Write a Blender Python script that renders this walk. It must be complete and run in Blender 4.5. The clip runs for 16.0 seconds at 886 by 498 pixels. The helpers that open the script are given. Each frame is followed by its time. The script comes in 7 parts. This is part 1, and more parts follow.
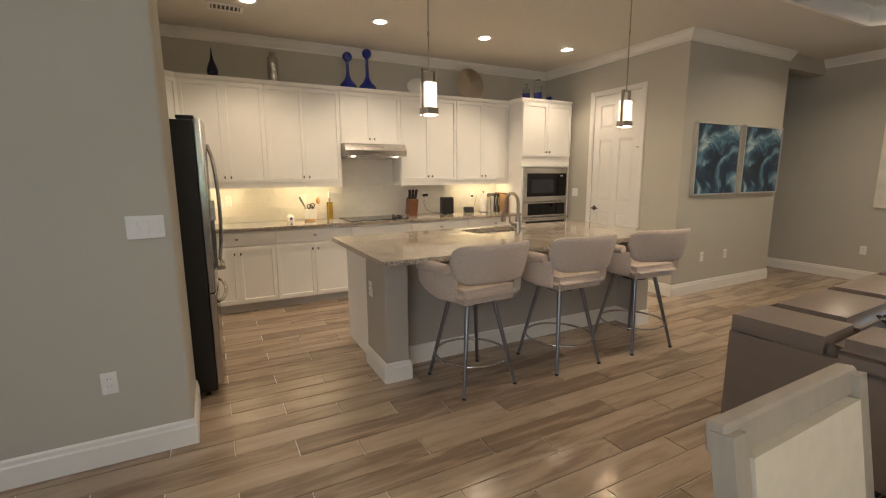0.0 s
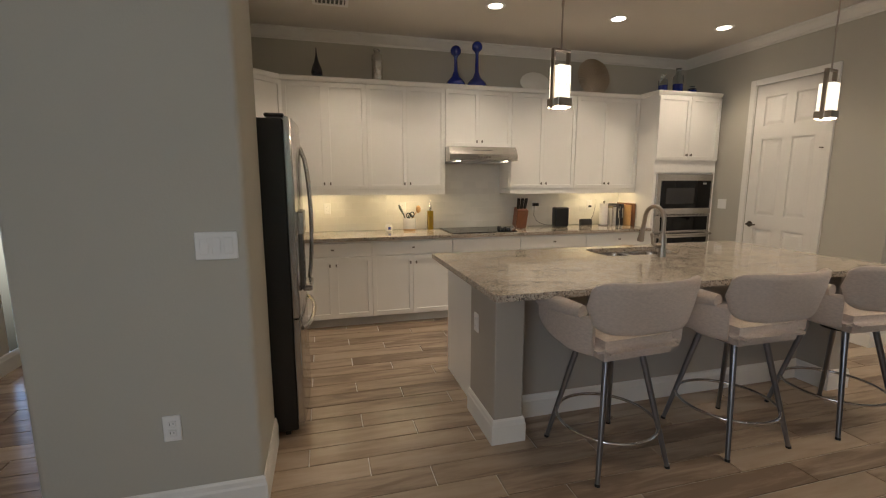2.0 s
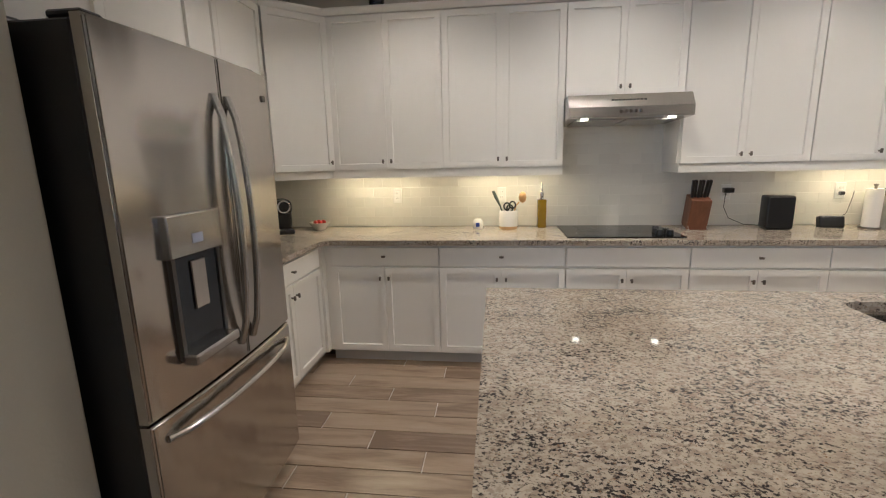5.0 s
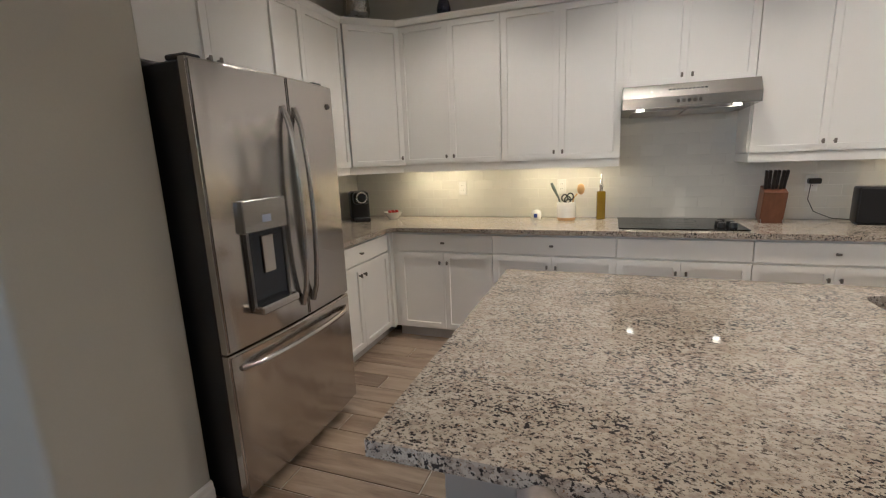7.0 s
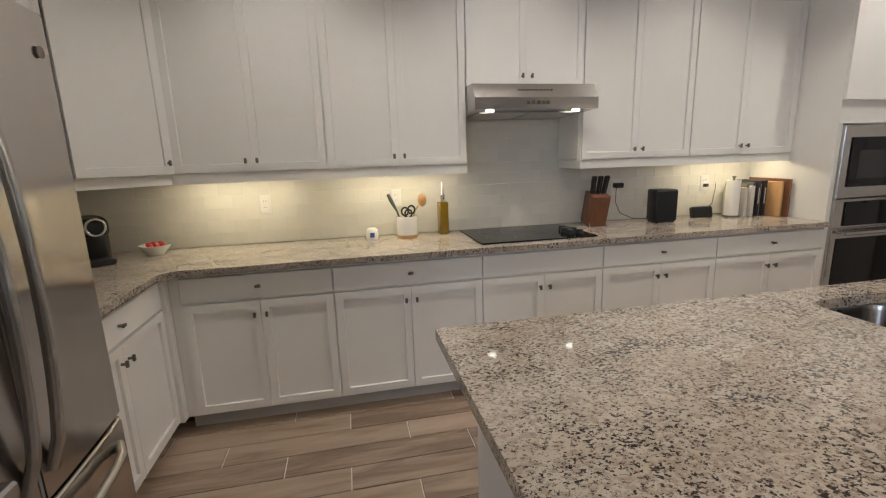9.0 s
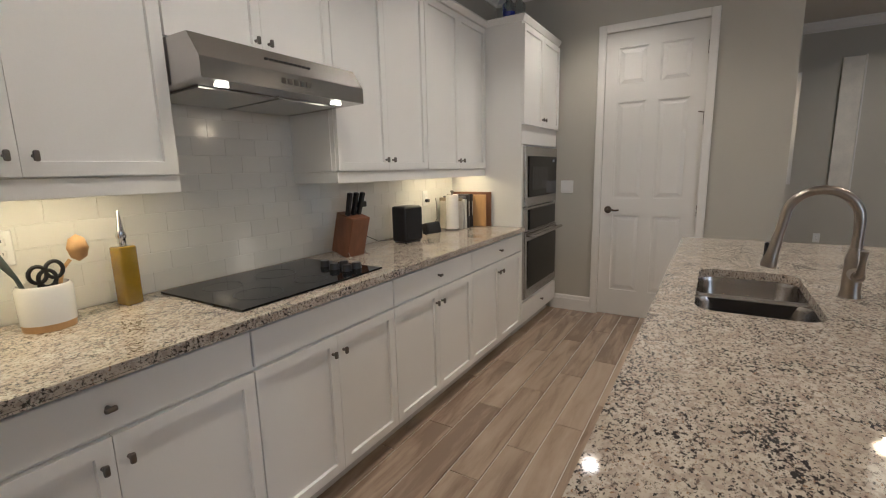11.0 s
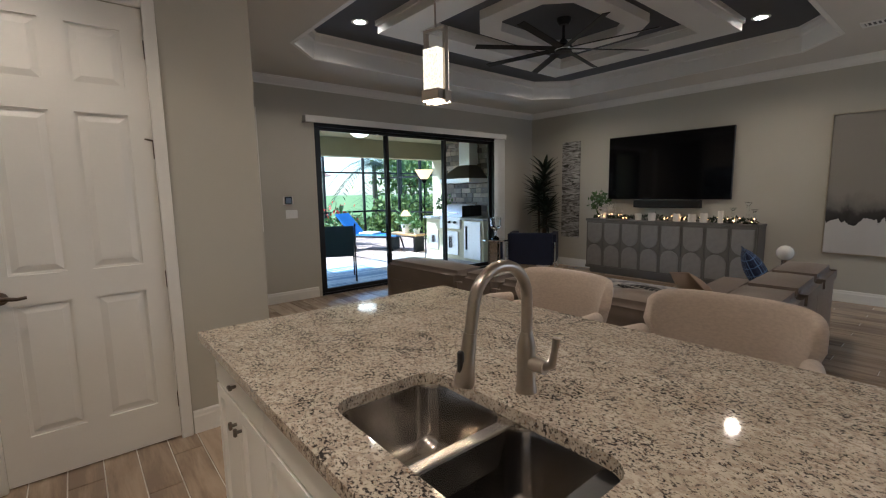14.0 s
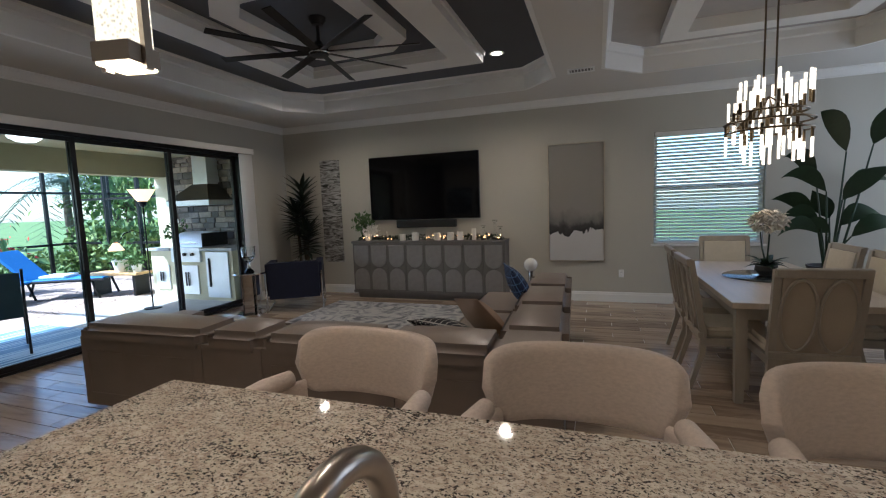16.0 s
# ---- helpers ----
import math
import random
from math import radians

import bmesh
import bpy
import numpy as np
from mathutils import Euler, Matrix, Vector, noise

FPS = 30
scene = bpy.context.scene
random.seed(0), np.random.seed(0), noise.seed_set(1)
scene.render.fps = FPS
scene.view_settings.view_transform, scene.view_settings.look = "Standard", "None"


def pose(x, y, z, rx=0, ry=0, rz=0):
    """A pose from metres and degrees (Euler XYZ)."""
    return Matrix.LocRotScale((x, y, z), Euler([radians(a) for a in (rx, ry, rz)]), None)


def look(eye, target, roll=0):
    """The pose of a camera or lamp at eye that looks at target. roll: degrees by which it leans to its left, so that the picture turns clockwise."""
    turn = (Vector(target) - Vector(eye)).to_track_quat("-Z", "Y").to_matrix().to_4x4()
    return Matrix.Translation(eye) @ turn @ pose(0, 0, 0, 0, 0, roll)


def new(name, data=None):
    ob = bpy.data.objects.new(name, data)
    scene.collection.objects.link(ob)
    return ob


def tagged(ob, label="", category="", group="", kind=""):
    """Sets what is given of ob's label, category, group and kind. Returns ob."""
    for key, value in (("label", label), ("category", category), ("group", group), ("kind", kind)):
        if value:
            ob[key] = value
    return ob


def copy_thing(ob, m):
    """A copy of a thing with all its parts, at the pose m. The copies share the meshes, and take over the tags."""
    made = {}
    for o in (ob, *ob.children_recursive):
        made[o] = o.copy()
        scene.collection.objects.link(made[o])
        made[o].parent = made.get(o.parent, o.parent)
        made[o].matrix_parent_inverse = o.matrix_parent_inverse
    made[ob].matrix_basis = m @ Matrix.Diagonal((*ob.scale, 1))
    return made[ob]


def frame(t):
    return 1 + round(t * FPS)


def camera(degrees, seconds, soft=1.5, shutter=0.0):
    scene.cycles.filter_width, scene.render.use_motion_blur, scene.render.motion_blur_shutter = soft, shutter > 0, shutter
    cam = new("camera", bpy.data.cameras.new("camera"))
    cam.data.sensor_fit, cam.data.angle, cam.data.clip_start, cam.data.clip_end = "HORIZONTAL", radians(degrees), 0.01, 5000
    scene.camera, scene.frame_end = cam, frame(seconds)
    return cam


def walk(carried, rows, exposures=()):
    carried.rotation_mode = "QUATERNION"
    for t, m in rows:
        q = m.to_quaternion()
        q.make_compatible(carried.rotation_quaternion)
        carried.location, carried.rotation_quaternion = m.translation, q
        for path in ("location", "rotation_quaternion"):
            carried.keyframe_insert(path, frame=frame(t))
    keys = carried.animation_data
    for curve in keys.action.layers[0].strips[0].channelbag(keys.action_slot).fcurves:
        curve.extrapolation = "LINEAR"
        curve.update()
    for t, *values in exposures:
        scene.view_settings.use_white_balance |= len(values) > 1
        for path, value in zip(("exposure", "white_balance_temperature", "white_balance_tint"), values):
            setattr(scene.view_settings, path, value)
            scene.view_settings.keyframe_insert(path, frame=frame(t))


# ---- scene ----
cam = camera(89.9, 16.0, soft=1.15)
PATH = [
    (0, (0.323, 0.393, 1.452), (1.234, 2.143, 1.122), -0.3),
    (0.5, (0.333, 0.386, 1.442), (1.084, 2.206, 1.094), -0.5),
    (1, (0.358, 0.499, 1.443), (1.004, 2.359, 1.088), -0.0),
    (1.5, (0.382, 0.776, 1.474), (0.978, 2.66, 1.167), -0.1),
    (2, (0.452, 1.035, 1.469), (0.968, 2.943, 1.163), -0.0),
    (2.5, (0.584, 1.306, 1.462), (1.001, 3.237, 1.152), 0.2),
    (3, (0.662, 1.651, 1.458), (1.033, 3.593, 1.156), 0.0),
    (3.2, (0.693, 1.767, 1.457), (1.047, 3.713, 1.162), -0.3),
    (5.5, (1.488, 2.577, 1.429), (1.054, 4.486, 1.019), -1.9),
    (6, (1.658, 2.445, 1.435), (1.066, 4.312, 1.027), -2.6),
    (6.5, (1.705, 2.314, 1.434), (1.039, 4.153, 1.017), -2.4),
    (7, (1.656, 2.348, 1.425), (0.979, 4.186, 1.022), -2.3),
    (7.5, (1.547, 2.524, 1.451), (0.929, 4.389, 1.076), -1.9),
    (8, (1.434, 2.673, 1.437), (0.966, 4.582, 1.068), -1.8),
    (8.5, (1.174, 2.818, 1.465), (1.11, 4.773, 1.048), -2.3),
    (9, (1.018, 3.049, 1.425), (1.418, 4.966, 1.016), -1.8),
    (9.2, (0.989, 3.143, 1.431), (1.564, 5.015, 1.024), -1.6),
    (11.3, (0.883, 4.372, 1.369), (2.698, 5.128, 1.003), -1.7),
    (11.5, (0.955, 4.522, 1.383), (2.84, 5.07, 1.002), -1.9),
    (12, (1.105, 4.69, 1.368), (3.07, 4.751, 1.001), -1.5),
    (12.5, (1.297, 4.829, 1.391), (3.211, 4.369, 1.037), -1.5),
    (13, (1.492, 4.894, 1.4), (3.275, 4.044, 1.081), -1.3),
    (13.5, (1.799, 4.79, 1.435), (3.459, 3.711, 1.151), -1.1),
    (14, (2.087, 4.647, 1.465), (3.612, 3.379, 1.21), -1.0),
    (14.5, (2.336, 4.53, 1.484), (3.729, 3.115, 1.242), -1.4),
    (15, (2.502, 4.35, 1.509), (3.78, 2.829, 1.28), -1.8),
    (15.5, (2.578, 4.209, 1.497), (3.597, 2.501, 1.287), -2.0),
    (16, (2.624, 4.136, 1.512), (3.282, 2.258, 1.313), -2.1),
]
EXPOSURES = [(0.0, 2.37, 6500, 10), (0.5, 2.19, 6300, 10), (1.5, 1.97, 6100, 10), (3.0, 1.84, 6200, 10), (5.5, 2.14, 5200, 10), (9.0, 1.94, 5300, 10), (11.5, 1.72, 5300, 10), (12.0, 1.45, 5350, 11), (12.5, 1.43, 5550, 11), (13.5, 1.51, 5600, 11), (15.0, 1.72, 5500, 11), (16.0, 1.6, 5450, 11)]
walk(cam, [(t, look(eye, target, roll)) for t, eye, target, roll in PATH], EXPOSURES)

# ---- light ----
world = bpy.data.worlds.new("world")
scene.world = world
world.use_nodes = True
wn = world.node_tree.nodes
sky = wn.new("ShaderNodeTexSky")
sky.sky_type = "NISHITA"
sky.sun_disc = False
sky.sun_elevation, sky.sun_rotation = radians(52), radians(45)
wn["Background"].inputs["Strength"].default_value = 0.15
world.node_tree.links.new(sky.outputs[0], wn["Background"].inputs["Color"])
sun = new("sun", bpy.data.lights.new("sun", "SUN"))
sun.data.energy, sun.data.angle, sun.data.color = 5.0, radians(1.5), (1.0, 0.97, 0.93)
sun.matrix_world = look((0, 0, 0), (-math.sin(radians(45)) * math.cos(radians(52)), -math.cos(radians(45)) * math.cos(radians(52)), -math.sin(radians(52))))


def lamp(name, kind, at, energy, colour, size=0.1, target=None, size_y=None, spread=None):
    ob = new(name, bpy.data.lights.new(name, kind))
    ob.data.energy, ob.data.color = energy * 0.27, colour
    if kind == "AREA":
        ob.data.size = size
        if size_y:
            ob.data.shape, ob.data.size_y = "RECTANGLE", size_y
        if spread:
            ob.data.spread = radians(spread)
    elif kind == "SPOT":
        ob.data.shadow_soft_size, ob.data.spot_size, ob.data.spot_blend = size, radians(spread or 120), 0.6
    else:
        ob.data.shadow_soft_size = size
    ob.matrix_world = look(at, target or (at[0], at[1] + 1e-4, at[2] - 1))
    return ob


WARM, SOFT = (1.0, 0.72, 0.44), (1.0, 0.80, 0.575)
CEIL = 2.985
CANS = [(0.75, 4.94), (1.99, 4.95), (3.235, 4.94), (4.42, 4.88)]
LIVING_CANS = [(6.42, 2.13, 3.255), (3.74, -1.20, 3.255), (6.42, -1.20, 3.255), (3.74, 2.13, 3.255)]
for x, y in CANS:
    lamp("can_light", "SPOT", (x, y, CEIL - 0.02), 48, SOFT, 0.06, spread=118)
for x, y, z in LIVING_CANS:
    lamp("can_light", "SPOT", (x, y, z - 0.02), 80, SOFT, 0.06, spread=150)
for x in (0.36, 1.33, 3.80):
    lamp("under_cabinet_light", "AREA", (x, 5.86, 1.352), 2.1, (1.0, 0.76, 0.40), 0.62, size_y=0.04)
# Unseen source added to brighten the side hall; no fixture stands there.
lamp("hall_fill", "SPOT", (-1.4, 4.1, CEIL - 0.02), 40, SOFT, 0.06, spread=150)
# Cool fill panel added before the solid west wall, for assumed unseen windows.
lamp("west_daylight_fill", "AREA", (-1.75, -0.9, 1.9), 62, (0.86, 0.93, 1.0), 3.0, target=(4, 0.6, 1.2), size_y=2.2)

# ---- materials ----
MATS = {}


def nodes_of(name):
    m = bpy.data.materials.new(name)
    m.use_nodes = True
    return m, m.node_tree.nodes, m.node_tree.links, m.node_tree.nodes["Principled BSDF"]


def mat(name, colour, rough=0.5, metal=0.0, vary=0.06, scale=6.0, bump=0.05, bump_scale=120.0, spec=0.5, coat=0.0, stretch=(1, 1, 1), random_tint=0.0, sheen=0.0):
    """A surface with a broad mottle, a fine grain and a fine relief, at real size."""
    if name in MATS:
        return MATS[name]
    m, n, l, b = nodes_of(name)
    tc, mp = n.new("ShaderNodeTexCoord"), n.new("ShaderNodeMapping")
    mp.inputs["Scale"].default_value = stretch
    l.new(tc.outputs["Object"], mp.inputs["Vector"])
    big, fine = n.new("ShaderNodeTexNoise"), n.new("ShaderNodeTexNoise")
    big.inputs["Scale"].default_value, fine.inputs["Scale"].default_value = scale, bump_scale
    big.inputs["Detail"].default_value, fine.inputs["Detail"].default_value = 4, 3
    for t in (big, fine):
        l.new(mp.outputs[0], t.inputs["Vector"])
    add = n.new("ShaderNodeMath")
    add.operation = "MULTIPLY_ADD"
    add.inputs[1].default_value = 0.35
    l.new(fine.outputs["Fac"], add.inputs[0])
    l.new(big.outputs["Fac"], add.inputs[2])
    ramp = n.new("ShaderNodeMapRange")
    ramp.inputs["From Min"].default_value, ramp.inputs["From Max"].default_value = 0.35, 1.0
    ramp.inputs["To Min"].default_value, ramp.inputs["To Max"].default_value = 1 - vary, 1 + vary
    l.new(add.outputs[0], ramp.inputs["Value"])
    value = ramp.outputs[0]
    if random_tint:
        info, span, mul = n.new("ShaderNodeObjectInfo"), n.new("ShaderNodeMapRange"), n.new("ShaderNodeMath")
        span.inputs["To Min"].default_value, span.inputs["To Max"].default_value = 1 - random_tint, 1 + random_tint
        mul.operation = "MULTIPLY"
        l.new(info.outputs["Random"], span.inputs["Value"])
        l.new(span.outputs[0], mul.inputs[0])
        l.new(value, mul.inputs[1])
        value = mul.outputs[0]
    mix = n.new("ShaderNodeVectorMath")
    mix.operation = "SCALE"
    mix.inputs[0].default_value = colour
    l.new(value, mix.inputs["Scale"])
    l.new(mix.outputs[0], b.inputs["Base Color"])
    b.inputs["Roughness"].default_value, b.inputs["Metallic"].default_value = rough, metal
    b.inputs["Specular IOR Level"].default_value, b.inputs["Coat Weight"].default_value = spec, coat
    b.inputs["Sheen Weight"].default_value = sheen
    if bump:
        bp = n.new("ShaderNodeBump")
        bp.inputs["Strength"].default_value, bp.inputs["Distance"].default_value = bump, 0.01
        l.new(fine.outputs["Fac"], bp.inputs["Height"])
        l.new(bp.outputs[0], b.inputs["Normal"])
    MATS[name] = m
    return m


def glow(name, colour, strength):
    m, n, l, b = nodes_of(name)
    b.inputs["Base Color"].default_value = (*colour, 1)
    b.inputs["Emission Color"].default_value = (*colour, 1)
    b.inputs["Emission Strength"].default_value = strength
    return m


def glass(name, colour=(1, 1, 1), rough=0.0, ior=1.45):
    m, n, l, b = nodes_of(name)
    b.inputs["Base Color"].default_value = (*colour, 1)
    b.inputs["Roughness"].default_value, b.inputs["IOR"].default_value = rough, ior
    b.inputs["Transmission Weight"].default_value = 1.0
    return m


def granite_mat():
    m, n, l, b = nodes_of("granite")
    tc = n.new("ShaderNodeTexCoord")
    mp = n.new("ShaderNodeMapping")
    mp.inputs["Scale"].default_value = (1.0, 1.3, 1.0)
    mp.inputs["Rotation"].default_value = (0, 0, 0.35)
    l.new(tc.outputs["Object"], mp.inputs["Vector"])

    def tex(scale, detail=3.0, rough=0.6):
        t = n.new("ShaderNodeTexNoise")
        t.inputs["Scale"].default_value, t.inputs["Detail"].default_value, t.inputs["Roughness"].default_value = scale, detail, rough
        l.new(mp.outputs[0], t.inputs["Vector"])
        return t.outputs["Fac"]

    def step(value, a, c):
        r = n.new("ShaderNodeMapRange")
        r.inputs["From Min"].default_value, r.inputs["From Max"].default_value = a, c
        l.new(value, r.inputs["Value"])
        return r.outputs[0]

    def blend(fac, a, c):
        x = n.new("ShaderNodeMix")
        x.data_type = "RGBA"
        l.new(fac, x.inputs["Factor"])
        for sock, v in ((x.inputs[6], a), (x.inputs[7], c)):
            if isinstance(v, tuple):
                sock.default_value = (*v, 1)
            else:
                l.new(v, sock)
        return x.outputs[2]

    base = blend(step(tex(9, 4), 0.35, 0.7), (0.50, 0.435, 0.35), (0.63, 0.57, 0.485))
    base = blend(step(tex(54, 4), 0.48, 0.58), base, (0.42, 0.35, 0.285))
    base = blend(step(tex(96, 5, 0.7), 0.555, 0.61), base, (0.15, 0.12, 0.10))
    clump = n.new("ShaderNodeMath")
    clump.operation = "MULTIPLY_ADD"
    clump.inputs[1].default_value = 0.35
    l.new(tex(7, 3), clump.inputs[0])
    l.new(tex(112, 3, 0.6), clump.inputs[2])
    base = blend(step(clump.outputs[0], 0.745, 0.785), base, (0.045, 0.04, 0.04))
    base = blend(step(tex(135, 2), 0.66, 0.69), base, (0.28, 0.17, 0.10))
    l.new(base, b.inputs["Base Color"])
    b.inputs["Roughness"].default_value = 0.055
    b.inputs["Coat Weight"].default_value = 0.15
    b.inputs["Coat Roughness"].default_value = 0.04
    return m


def plank_mat():
    """Wood-look porcelain: long soft streaks, each plank its own shade and offset."""
    m, n, l, b = nodes_of("wood_look_tile")
    tc, info, mp = n.new("ShaderNodeTexCoord"), n.new("ShaderNodeObjectInfo"), n.new("ShaderNodeMapping")
    island = n.new("ShaderNodeNewGeometry")
    pick = n.new("ShaderNodeMath")
    pick.operation = "ADD"
    l.new(info.outputs["Random"], pick.inputs[0])
    l.new(island.outputs["Random Per Island"], pick.inputs[1])
    frac = n.new("ShaderNodeMath")
    frac.operation = "FRACT"
    l.new(pick.outputs[0], frac.inputs[0])
    shift = n.new("ShaderNodeVectorMath")
    shift.operation = "SCALE"
    shift.inputs[0].default_value = (37.0, 91.0, 13.0)
    l.new(frac.outputs[0], shift.inputs["Scale"])
    l.new(tc.outputs["Object"], mp.inputs["Vector"])
    mp.inputs["Scale"].default_value = (1.3, 9.0, 1.0)
    add = n.new("ShaderNodeVectorMath")
    l.new(mp.outputs[0], add.inputs[0])
    l.new(shift.outputs[0], add.inputs[1])
    streak, grain = n.new("ShaderNodeTexNoise"), n.new("ShaderNodeTexNoise")
    streak.inputs["Scale"].default_value, streak.inputs["Detail"].default_value, streak.inputs["Distortion"].default_value = 1.6, 5, 0.6
    grain.inputs["Scale"].default_value, grain.inputs["Detail"].default_value = 14, 4
    for t in (streak, grain):
        l.new(add.outputs[0], t.inputs["Vector"])
    mix = n.new("ShaderNodeMath")
    mix.operation = "MULTIPLY_ADD"
    mix.inputs[1].default_value = 0.16
    l.new(grain.outputs["Fac"], mix.inputs[0])
    l.new(streak.outputs["Fac"], mix.inputs[2])
    mix2 = n.new("ShaderNodeMath")
    mix2.operation = "MULTIPLY_ADD"
    mix2.inputs[1].default_value = 0.42
    l.new(frac.outputs[0], mix2.inputs[0])
    l.new(mix.outputs[0], mix2.inputs[2])
    ramp = n.new("ShaderNodeValToRGB")
    e = ramp.color_ramp.elements
    e[0].position, e[0].color = 0.45, (0.50, 0.395, 0.295, 1)
    e[1].position, e[1].color = 1.0, (0.25, 0.18, 0.13, 1)
    mid = e.new(0.72)
    mid.color = (0.42, 0.322, 0.235, 1)
    l.new(mix2.outputs[0], ramp.inputs["Fac"])
    l.new(ramp.outputs[0], b.inputs["Base Color"])
    b.inputs["Roughness"].default_value = 0.20
    bp = n.new("ShaderNodeBump")
    bp.inputs["Strength"].default_value, bp.inputs["Distance"].default_value = 0.12, 0.004
    l.new(grain.outputs["Fac"], bp.inputs["Height"])
    l.new(bp.outputs[0], b.inputs["Normal"])
    return m


def brushed(name, colour, rough=0.25, along="z"):
    m, n, l, b = nodes_of(name)
    tc, mp = n.new("ShaderNodeTexCoord"), n.new("ShaderNodeMapping")
    mp.inputs["Scale"].default_value = {"z": (3.0, 3.0, 0.8), "x": (0.8, 3.0, 3.0), "y": (3.0, 0.8, 3.0)}[along]
    l.new(tc.outputs["Object"], mp.inputs["Vector"])
    b.inputs["Roughness"].default_value = rough
    b.inputs["Anisotropic"].default_value = 0.4
    b.inputs["Base Color"].default_value = (*colour, 1)
    b.inputs["Metallic"].default_value = 1.0
    wave = n.new("ShaderNodeTexNoise")
    wave.inputs["Scale"].default_value, wave.inputs["Detail"].default_value = 2.2, 1
    l.new(mp.outputs[0], wave.inputs["Vector"])
    bp2 = n.new("ShaderNodeBump")
    bp2.inputs["Strength"].default_value, bp2.inputs["Distance"].default_value = 0.32, 0.03
    l.new(wave.outputs["Fac"], bp2.inputs["Height"])
    l.new(bp2.outputs[0], b.inputs["Normal"])
    return m


WALL = mat("wall_paint", (0.485, 0.462, 0.40), 0.75, vary=0.03, scale=1.5, bump=0.06, bump_scale=90)
CEILING = mat("ceiling_paint", (0.66, 0.63, 0.58), 0.85, vary=0.02, scale=1.2, bump=0.05, bump_scale=80)
GREY = mat("tray_grey_paint", (0.10, 0.105, 0.12), 0.8, vary=0.05, scale=1.5, bump=0.05, bump_scale=80)
TRIM = mat("trim_white", (0.78, 0.76, 0.72), 0.4, vary=0.03, scale=3, bump=0.02, bump_scale=60)
CAB = mat("cabinet_white", (0.84, 0.825, 0.79), 0.38, vary=0.025, scale=2.5, bump=0.015, bump_scale=150)
GRANITE = granite_mat()
PLANK = plank_mat()
GROUT = mat("grout", (0.68, 0.63, 0.56), 0.9, vary=0.1, scale=20, bump=0.2)
TILE = mat("subway_tile", (0.76, 0.74, 0.69), 0.12, vary=0.02, scale=5, bump=0.008, bump_scale=9, random_tint=0.03)
TILEGROUT = mat("tile_grout", (0.76, 0.74, 0.69), 0.6)
STEEL = brushed("brushed_steel", (0.50, 0.47, 0.44), 0.17, "z")
STEELX = brushed("brushed_steel_wide", (0.50, 0.48, 0.46), 0.26, "x")
DARKSTEEL = brushed("slate_steel", (0.17, 0.165, 0.16), 0.32, "x")
NICKEL = mat("brushed_nickel", (0.39, 0.345, 0.30), 0.28, 1.0, vary=0.04, bump=0.01)
KNOB = mat("pewter_knob", (0.20, 0.18, 0.16), 0.35, 1.0, vary=0.1, scale=40)
CHROME = mat("chrome", (0.75, 0.75, 0.76), 0.07, 1.0, vary=0.02, bump=0)
GUN = mat("gunmetal", (0.25, 0.25, 0.27), 0.3, 1.0, vary=0.06, scale=30, bump=0.01)
BLACK = mat("black_plastic", (0.012, 0.012, 0.013), 0.35, vary=0.1, bump=0.03)
BLACKGLASS = mat("black_glass", (0.004, 0.004, 0.005), 0.06, vary=0.02, bump=0, spec=0.3)
WHITEP = mat("white_plastic", (0.80, 0.79, 0.77), 0.35, vary=0.02, bump=0)
CERAMIC = mat("white_ceramic", (0.78, 0.76, 0.71), 0.2, vary=0.04, scale=12, bump=0.01)
FABRIC = mat("beige_tweed", (0.54, 0.455, 0.39), 0.95, vary=0.14, scale=60, bump=0.35, bump_scale=420, sheen=0.2, stretch=(1, 1, 2.2))
BOUCLE = mat("cream_cushion", (0.62, 0.56, 0.44), 0.9, vary=0.06, scale=25, bump=0.15, bump_scale=260, sheen=0.15)
LEATHER = mat("taupe_leather", (0.215, 0.175, 0.148), 0.33, vary=0.10, scale=5, bump=0.10, bump_scale=180)
WOODGREY = mat("washed_oak", (0.36, 0.32, 0.26), 0.45, vary=0.16, scale=7, bump=0.06, bump_scale=60, stretch=(1, 1, 0.15))
TABLEWOOD = mat("pale_oak_top", (0.50, 0.42, 0.33), 0.35, vary=0.12, scale=6, bump=0.04, bump_scale=60, stretch=(4, 0.3, 1))
KNIFEWOOD = mat("acacia", (0.17, 0.065, 0.03), 0.4, vary=0.25, scale=14, bump=0.05, stretch=(3, 3, 0.6))
BOARDWOOD = mat("bamboo_board", (0.55, 0.33, 0.14), 0.45, vary=0.12, scale=12, stretch=(4, 1, 1))
BROWNWOOD = mat("walnut_board", (0.20, 0.09, 0.045), 0.45, vary=0.2, scale=12)
COBALT = glass("cobalt_glass", (0.01, 0.03, 0.40), 0.02)
CLEAR = glass("clear_glass", (0.96, 0.98, 0.98))
OILG = glass("oil_glass", (0.62, 0.42, 0.04), 0.03)
SILVER = mat("hammered_silver", (0.55, 0.53, 0.50), 0.25, 1.0, vary=0.15, scale=40, bump=0.6, bump_scale=55)
MINKGREY = mat("console_grey", (0.13, 0.12, 0.112), 0.55, vary=0.12, scale=9, bump=0.08, stretch=(1, 1, 0.3))
MINKLIGHT = mat("console_panel", (0.22, 0.21, 0.20), 0.6, vary=0.12, scale=14, bump=0.2, bump_scale=160)
NAVY = mat("navy_velvet", (0.004, 0.007, 0.026), 0.8, vary=0.2, scale=12, bump=0.1)
LEAF = mat("dark_leaf", (0.016, 0.026, 0.015), 0.45, vary=0.3, scale=12, bump=0.05, bump_scale=40)
